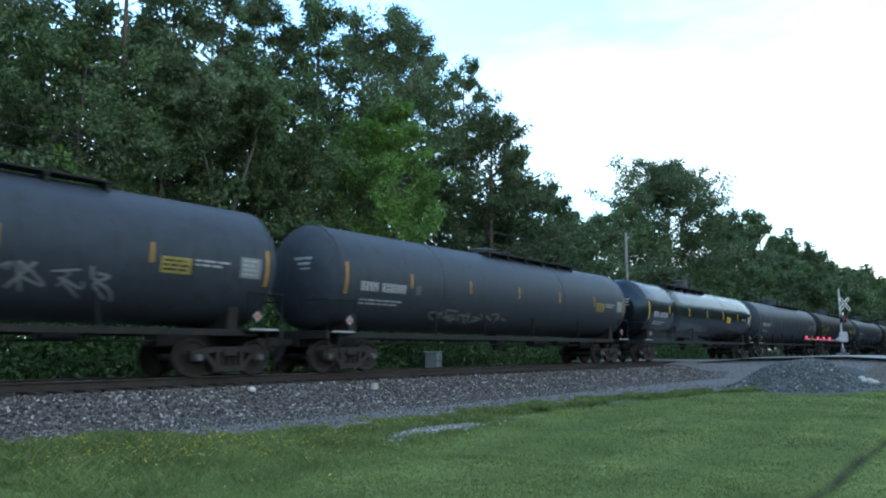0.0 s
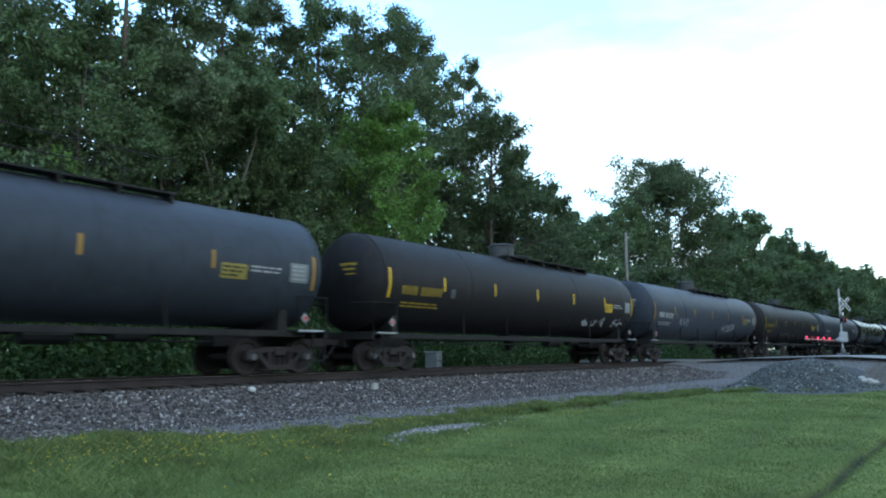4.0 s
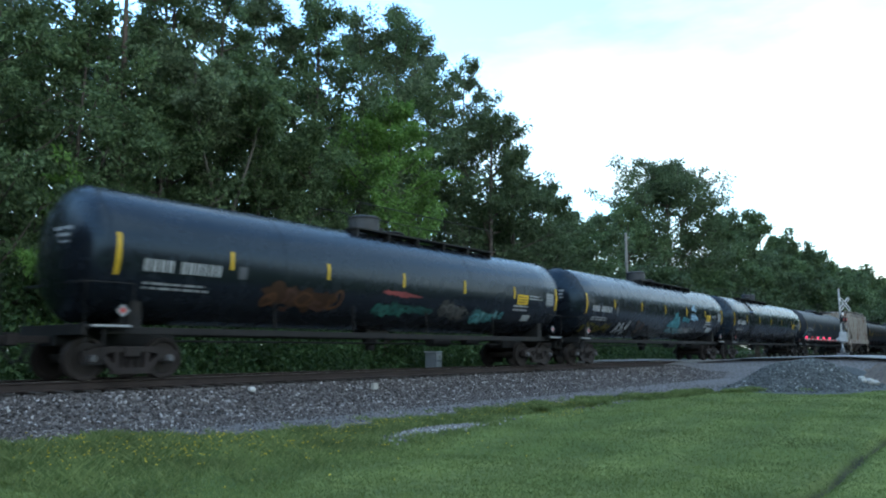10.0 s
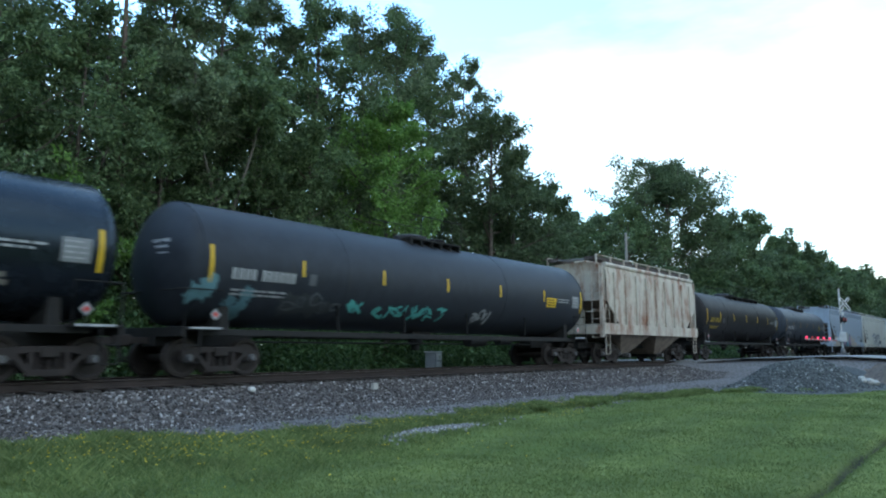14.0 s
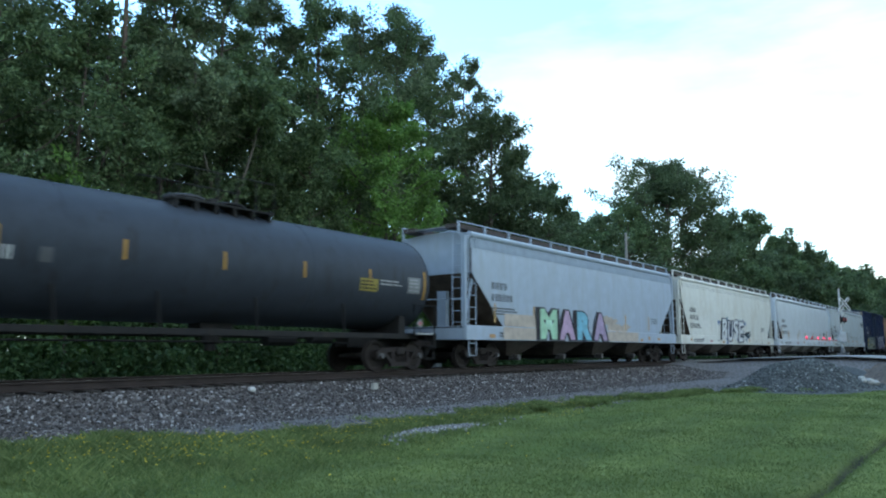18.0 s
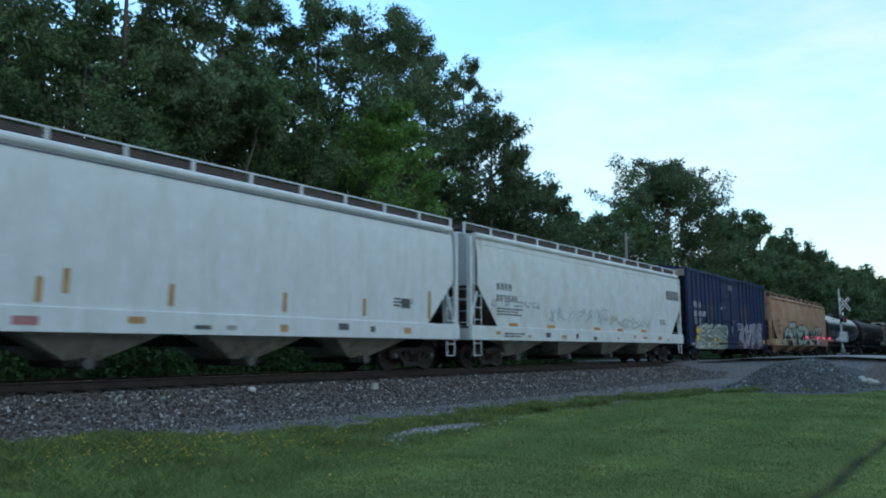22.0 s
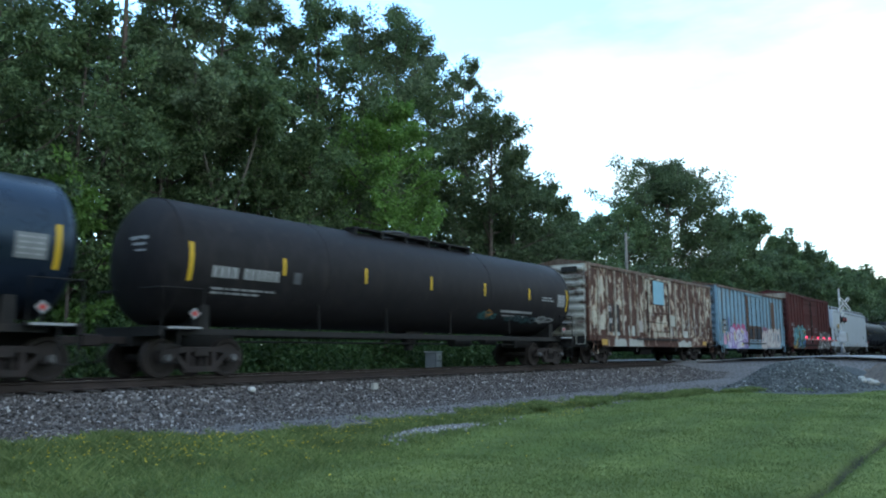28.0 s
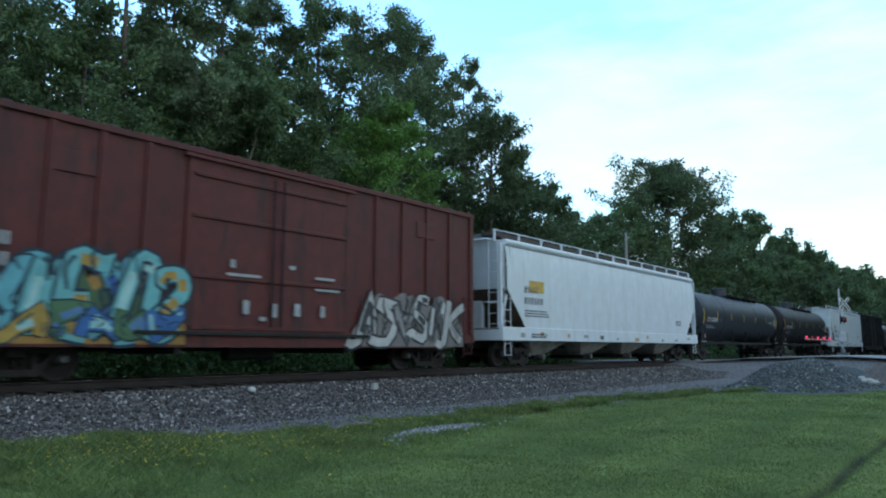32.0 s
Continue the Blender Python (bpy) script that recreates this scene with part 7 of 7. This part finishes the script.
    d = gen.normal(size=(len(cen), per, 3))
    d *= gen.random((len(cen), per, 1)) ** 0.5 / np.linalg.norm(d, axis=2, keepdims=True)
    d *= np.array([1.0, 1.0, 0.72])
    d += way[:, None, :] * (d * way[:, None, :]).sum(2, keepdims=True) * 0.6
    pts = cen[:, None, :] + d * rad[:, None, None]
    me = leaf_mesh("crown", pts.reshape(-1, 3), leaf, leaves, seed)
    cr = new("crown", me)
    cr.parent = ob
    return ob


POPLAR = "tall slender tree with grey-green leaves and open crown"
# (x, y, top, crown radius, share of bare trunk)
for i, (x, y, h, r, b) in enumerate([(8.0, 27.5, 18.0, 2.4, 0.12), (10.6, 30, 21.0, 2.2, 0.2), (12.9, 29, 17.0, 2.3, 0.12), (16.4, 27.5, 19.0, 2.0, 0.3), (19.2, 28, 20.5, 2.2, 0.25),
                                     (23.0, 30, 21.0, 2.1, 0.35), (25.2, 28.4, 20.4, 3.0, 0.3), (29.3, 29.2, 21.1, 3.5, 0.35), (32.2, 29, 22.3, 3.2, 0.35), (36.6, 30, 22.6, 2.9, 0.4), (16.9, 29, 19.5, 2.3, 0.3)]):
    tree(POPLAR, x, y, h, r, b, 100 + i, leaf_grey if i % 2 else leaf_wood, bark, 12500 if x < 15 else 24500 if x > 22.5 else 15500, 0.09, 1.15 if x > 22.5 else 0.92, 0.2, limbs=26)
tree("tall dark green tree at the edge of the woods", 3.5, 27, 18.5, 2.6, 0.1, 129, leaf_wood, bark, 5000, 0.16, 1.1, 0.2, limbs=16)
tree("tall bare-stemmed tree with brown bark", 13.75, 26.0, 20.5, 1.8, 0.72, 104, leaf_wood, bark_brown, 6000, 0.09, 0.8, 0.2, (-0.018, 0), limbs=12)
tree("tall bare-stemmed tree with brown bark", 13.5, 26.8, 21.0, 1.6, 0.74, 105, leaf_grey, bark, 5000, 0.09, 0.8, 0.13, (-0.02, 0), limbs=10)
for i, (x, y, h, r) in enumerate([(8.8, 25.0, 13.5, 2.4), (11.6, 25.2, 13.2, 2.4), (14.3, 24.6, 10.6, 1.9), (19.4, 25.5, 12.0, 2.0), (21.8, 25.0, 11.5, 1.9)]):
    tree("dense dark green young tree in front of the woods", x, y, h, r, 0.15, 110 + i, leaf_wood, bark, 16000, 0.085, 0.95, 0.14, limbs=24)
tree("tall leaning tree with an open crown against the sky", 40.2, 30, 22.6, 2.6, 0.4, 130, leaf_grey, bark, 15000, 0.095, 0.75, 0.2, (0.03, 0), limbs=24)
tree("young tree with fresh yellow-green leaves", 25.7, 23.6, 13.4, 2.9, 0.12, 131, leaf_bright, bark, 26000, 0.085, 0.95, 0.16, limbs=30)
tree("dense dark green maple", 38.0, 26, 16.6, 3.4, 0.12, 132, leaf_dark, bark, 32000, 0.1, 1.3, 0.25, limbs=28)
tree("dense dark green maple", 41.3, 26.5, 14.2, 2.5, 0.12, 133, leaf_dark, bark, 24000, 0.1, 1.2, 0.22, limbs=24)
tree("dense dark green tree", 46.0, 27, 13.4, 3.0, 0.1, 134, leaf_dark, bark, 22000, 0.11, 1.2, 0.22, limbs=24)
tree("dark green tree at the edge of the woods", 51.5, 28.5, 13.0, 2.5, 0.1, 135, leaf_wood, bark, 13000, 0.13, 1.0, 0.22, limbs=20)
tree("dark green tree at the edge of the woods", 60.0, 32, 13.6, 3.4, 0.1, 136, leaf_wood, bark, 14000, 0.15, 1.2, 0.22, limbs=22)
tree("dark green tree at the edge of the woods", 69.5, 34, 15.2, 3.8, 0.1, 137, leaf_dark, bark, 14000, 0.16, 1.3, 0.24, limbs=22)
tree("broad tall oak with an open crown", 95.0, 36, 26.2, 6.6, 0.28, 138, leaf_dark, bark, 60000, 0.16, 2.1, 0.42, limbs=64)
tree("dark green tree at the edge of the woods", 84.0, 37, 19.5, 4.4, 0.15, 139, leaf_wood, bark, 13000, 0.19, 1.5, 0.3, limbs=22)
for i, (x, y, h, r) in enumerate([(108, 33, 19.0, 4.6), (122.8, 36, 23.8, 5.2), (140, 36, 26.0, 5.6), (160.3, 36, 23.8, 6.4), (181, 36, 22.8, 7), (203, 38, 23.5, 8), (226, 38, 24, 8.4), (252, 38, 25, 9), (280, 38, 26.6, 9.5), (312, 38, 26.5, 10), (116, 31, 13.0, 3.6), (131, 31, 16.0, 4.2), (150, 31.5, 17.0, 4.6), (170, 32, 17.0, 5.0), (192, 32, 16.0, 5.4), (76, 30, 9.0, 2.6), (92, 30, 10.0, 2.8), (101, 30.5, 12.0, 3.0), (346, 38, 27, 11), (385, 38, 28, 12)]):
    far = max(0.0, (x - 110) / 100)
    tree("distant dark green tree beside the railway", x, y, h, r, 0.08, 150 + i, leaf_dark if i % 2 else leaf_wood, bark, 9000 if x > 190 else 17000, 0.22 + 0.13 * far, 2.0 + 0.4 * far, 0.35, limbs=20)

# a forked pale-barked tree and a sunlit-green sapling at the edge of the woods
tree("forked pale-barked tree among the undergrowth", 16.5, 23.6, 12.2, 1.5, 0.74, 170, leaf_grey, bark_pale, 7000, 0.09, 0.85, 0.13, limbs=12, bends=[(0, 0.0), (6.6, 0.0), (9.2, -1.05), (12.0, -1.5), (17.0, -1.7)])
tree("forked pale-barked tree among the undergrowth", 16.75, 23.6, 12.6, 1.5, 0.74, 171, leaf_wood, bark_pale, 7000, 0.09, 0.85, 0.13, limbs=12, bends=[(0, 0.0), (6.6, 0.0), (9.8, 0.95), (13.0, 1.6), (17.0, 2.0)])
tree("young yellow-green sapling beside the track", 10.6, 23.2, 6.6, 1.3, 0.1, 172, leaf_bright, bark, 6000, 0.085, 0.6, 0.08, limbs=12)


def woods():
    """The undergrowth and the depth of the woods behind the track."""
    rng = np.random.default_rng(77)
    pts = []
    for x in np.arange(-10, 75, 0.75):
        for y, hmax in ((21.9, 1.2), (22.6, 2.0), (23.6, 3.0), (24.8, 4.4)):
            cx, cy = x + rng.uniform(-0.5, 0.5), y + rng.uniform(-0.5, 0.5)
            top = hmax * rng.uniform(0.55, 1.15)
            for zc in np.arange(0.2, top, 0.8):
                d = rng.normal(size=(125, 3)) * np.array([0.5, 0.4, 0.42])
                pts.append(np.array([cx, cy, ground_z(cx, cy) + zc]) + d)
    me = leaf_mesh("undergrowth", np.concatenate(pts), 0.095, leaf_bush, 78)
    tagged(new("undergrowth", me), "dense green bushes and saplings along the far side of the track", "bushes", kind="stuff")
    pts = []
    for x in np.arange(-10, 66, 1.5):
        for y in (31.5, 35.5):
            top = np.interp(x, [-10, 8, 20, 40, 66], [13.6, 13.4, 16.2, 13.8, 8.5]) * rng.uniform(0.75, 1.08) + (y - 31) * 0.4
            for zc in np.arange(0.6, top, 1.1):
                c = np.array([x + rng.uniform(-0.8, 0.8), y + rng.uniform(-1.2, 1.2), zc])
                pts.append(c + rng.normal(size=(78, 3)) * np.array([0.75, 0.8, 0.6]))
    for x in np.arange(-24, 66, 1.6):
        for zc in np.arange(0.4, 9.0 * rng.uniform(0.7, 1.05), 1.3):
            c = np.array([x + rng.uniform(-0.8, 0.8), 40.0 + rng.uniform(-1.0, 1.0), zc])
            pts.append(c + rng.normal(size=(44, 3)) * np.array([0.9, 0.6, 0.7]))
    for x in np.arange(66, 420, 4.0):
        for y in (39.0, 43.0):
            top = np.interp(x, [66, 100, 140, 200, 420], [8.0, 11.0, 15.0, 16.0, 18.0]) * rng.uniform(0.75, 1.1)
            for zc in np.arange(0.8, top, 2.0):
                c = np.array([x + rng.uniform(-2, 2), y + rng.uniform(-1.5, 1.5), zc])
                pts.append(c + rng.normal(size=(45, 3)) * np.array([1.8, 1.2, 1.1]))
    cen = np.concatenate(pts)
    me = leaf_mesh("woods", cen, 0.2 + 0.1 * np.clip((cen[:, 0] - 50) / 100, 0, 2.0) + 0.14 * (cen[:, 1] > 38) * (cen[:, 0] < 66), leaf_dark, 79)
    tagged(new("woods", me), "dark depth of the woods behind the trees", "woods", kind="stuff")


def closing_trees():
    """Unseen trees close the place behind lawn and road, added to darken reflections."""
    rng = np.random.default_rng(31)
    pts = []
    line = [(x, -42.0 + 6 * math.sin(x * 0.07)) for x in np.arange(-150, 62, 3.0)] + [(x, min(6.5, -9.0 + 0.1 * (x - 68))) for x in np.arange(68, 420, 3.5)]
    for x, y in line:
        top = rng.uniform(9.0, 14.0) if x < 62 else rng.uniform(16.0, 22.0)
        for zc in np.arange(0.5, top, 1.6):
            r = 1.5 * math.sin(math.pi * min(1.0, 0.25 + 0.75 * zc / top)) + 0.5
            pts.append(np.array([x + rng.uniform(-1, 1), y + rng.uniform(-1, 1), zc]) + rng.normal(size=(34, 3)) * np.array([r, r, 0.9]))
    me = leaf_mesh("closing_trees", np.concatenate(pts), 0.8, leaf_dark, 32)
    tagged(new("closing_trees", me), "dark green row of unseen trees added round the lawn to darken reflections", "trees", kind="stuff")


woods()
closing_trees()


# ---- grass ----
def blades(name, x, y, h, w, material, label, category, seed):
    rng = np.random.default_rng(seed)
    n = len(x)
    base = np.stack([x, y, ground_z(x, y) - 0.005], 1)
    a = rng.uniform(0, 2 * np.pi, n)
    side = np.stack([np.cos(a), np.sin(a), np.zeros(n)], 1) * w[:, None]
    bend = np.stack([rng.normal(0, 0.35, n), rng.normal(0, 0.35, n), np.ones(n)], 1) * h[:, None]
    v = np.stack([base - side, base + side, base + bend * 0.55 + side * 0.6, base + bend * np.array([1.6, 1.6, 1.0])], 1)
    f = np.arange(4 * n).reshape(n, 4)
    me = bpy.data.meshes.new(name)
    me.from_pydata(v.reshape(-1, 3).tolist(), [], f.tolist())
    me.materials.append(material)
    return tagged(new(name, me), label, category, kind="stuff")


def ragged(x):
    """How far the weeds reach into the gravel or stop short of it."""
    return (0.22 * np.sin(2.3 * x + 0.7) + 0.16 * np.sin(5.9 * x) + 0.1 * np.sin(13.1 * x + 2.0)) * np.interp(x, [8, 14], [1.0, 1.7])


def lawn():
    rng = np.random.default_rng(21)
    n = 330000
    d, a = 5.5 + 30 * rng.random(n) ** 1.15, np.radians(rng.uniform(4, 72, n))
    x, y = d * np.cos(a), d * np.sin(a)
    far = n // 16
    x[:far], y[:far] = rng.uniform(-10, 12, far), rng.uniform(-10, 4, far)
    d = np.hypot(x, y)
    patch = np.exp(-(((x - 10.9) / 1.1) ** 2 + ((y - 8.55 - 0.14 * (x - 10)) / 0.32) ** 2))
    rut = np.abs(y - 1.93 - 0.02 * (x - 9.2))
    keep = (y < edge_y(x) - 0.1 + rng.normal(0, 0.15, n)) & (patch < 0.15 + 0.5 * rng.random(n)) & (rut > 0.09 * rng.random(n))
    x, y, d = x[keep], y[keep], d[keep]
    n = len(x)
    blades("lawn_grass", x, y, rng.uniform(0.016, 0.046, n), 0.0022 + 0.0004 * d, grass_mat, "short mown green grass", "grass", 22)
    n = 150000
    x = 3.0 + 26 * rng.random(n) ** 1.15
    low = np.minimum(4.6 + 0.42 * (x - 4), edge_y(x) - 0.7)
    f = rng.random(n) ** 0.45
    y = low + (edge_y(x) + ragged(x) + 0.1 - low) * f
    bare = np.exp(-(((x - 10.9) / 1.3) ** 2 + ((y - 8.5 - 0.14 * (x - 10)) / 0.36) ** 2))
    tuft = 0.5 + 0.5 * np.sin(1.7 * x + 0.6 * y) * np.sin(1.9 * y - 0.8 * x) * np.sin(4.3 * x - 2.7 * y)
    keep = (rng.random(n) < np.interp(x, [2, 8, 16, 28], [1.0, 1.0, 0.85, 0.6])) & (bare < 0.12 + 0.3 * rng.random(n)) & (rng.random(n) < 0.25 + 1.2 * tuft)
    x, y, tuft, f = x[keep], y[keep], tuft[keep], f[keep]
    blades("tall_weeds", x, y, rng.uniform(0.05, 0.17, len(x)) * (0.6 + 0.9 * tuft) * np.clip(0.15 + 1.1 * f, 0, 1), 0.0026 + 0.0003 * np.hypot(x, y), weed_mat, "taller unmown weeds along the gravel", "weeds", 23)
    # lone tufts that have seeded into the gravel
    k = 260
    cx = 4.5 + 20 * rng.random(k)
    cy = edge_y(cx) + 0.2 + 1.5 * rng.random(k) ** 2.2
    x = np.repeat(cx, 16) + rng.normal(0, 0.06, k * 16)
    y = np.repeat(cy, 16) + rng.normal(0, 0.06, k * 16)
    blades("gravel_weeds", x, y, rng.uniform(0.03, 0.11, k * 16), np.full(k * 16, 0.004), weed_mat, "thin tufts of weed growing in the gravel", "weeds", 26)
    # flowers in drifts
    fx, fy = [], []
    for cx, cy, rx, ry, k in ((4.2, 9.0, 0.8, 0.6, 330), (5.6, 8.6, 0.9, 0.6, 260), (4.6, 7.8, 0.9, 0.5, 160), (7.2, 8.6, 1.2, 0.7, 200), (9.9, 9.5, 0.7, 0.22, 260), (8.7, 9.4, 0.7, 0.25, 130), (13.4, 9.3, 0.8, 0.2, 120), (14.4, 7.9, 0.35, 0.15, 90), (17.5, 9.4, 1.8, 0.25, 120), (6.0, 7.6, 2.0, 1.0, 160)):
        fx.append(rng.normal(cx, rx * 1.3, k // 2))
        fy.append(rng.normal(cy, ry * 1.2, k // 2))
    x, y = np.concatenate(fx), np.concatenate(fy)
    keep = y < edge_y(x)
    x, y = x[keep], y[keep]
    z = ground_z(x, y) + rng.uniform(0.09, 0.2, len(x))
    s = scatter("yellow_flowers", np.stack([x, y, z], 1), rng.uniform(0.009, 0.016, len(x)), flower_mat, "small yellow wild flowers among the weeds", "flowers", 24, 0.6)


lawn()


# ---- the train's run ----
def motions():
    for car, middle in TRAIN:
        rows = []
        for t in range(0, 33, 2):
            gone = SPEED * (t - 16) - 0.5 * SLOWING * (t - 16) ** 2
            rows.append((float(t), pose(middle - gone, TRACK, 0)))
        walk(car, rows)
    # the wheels roll: one action for each axle of a truck, shared by all trucks
    done = {}
    for car, middle in TRAIN:
        for ob in car.children_recursive:
            if ob.name.startswith("wheelset"):
                axle = round(ob.location.x, 3)
                if axle not in done:
                    turn = math.degrees(SPEED / FPS / WHEEL)
                    walk(ob, [(k / FPS, pose(axle, 0, WHEEL, 0, -turn * k, 0)) for k in range(0, 32 * FPS + 1)])
                    done[axle] = ob.animation_data
                else:
                    ob.rotation_mode = "QUATERNION"
                    keys = ob.animation_data_create()
                    keys.action = done[axle].action
                    keys.action_slot = done[axle].action_slot


motions()
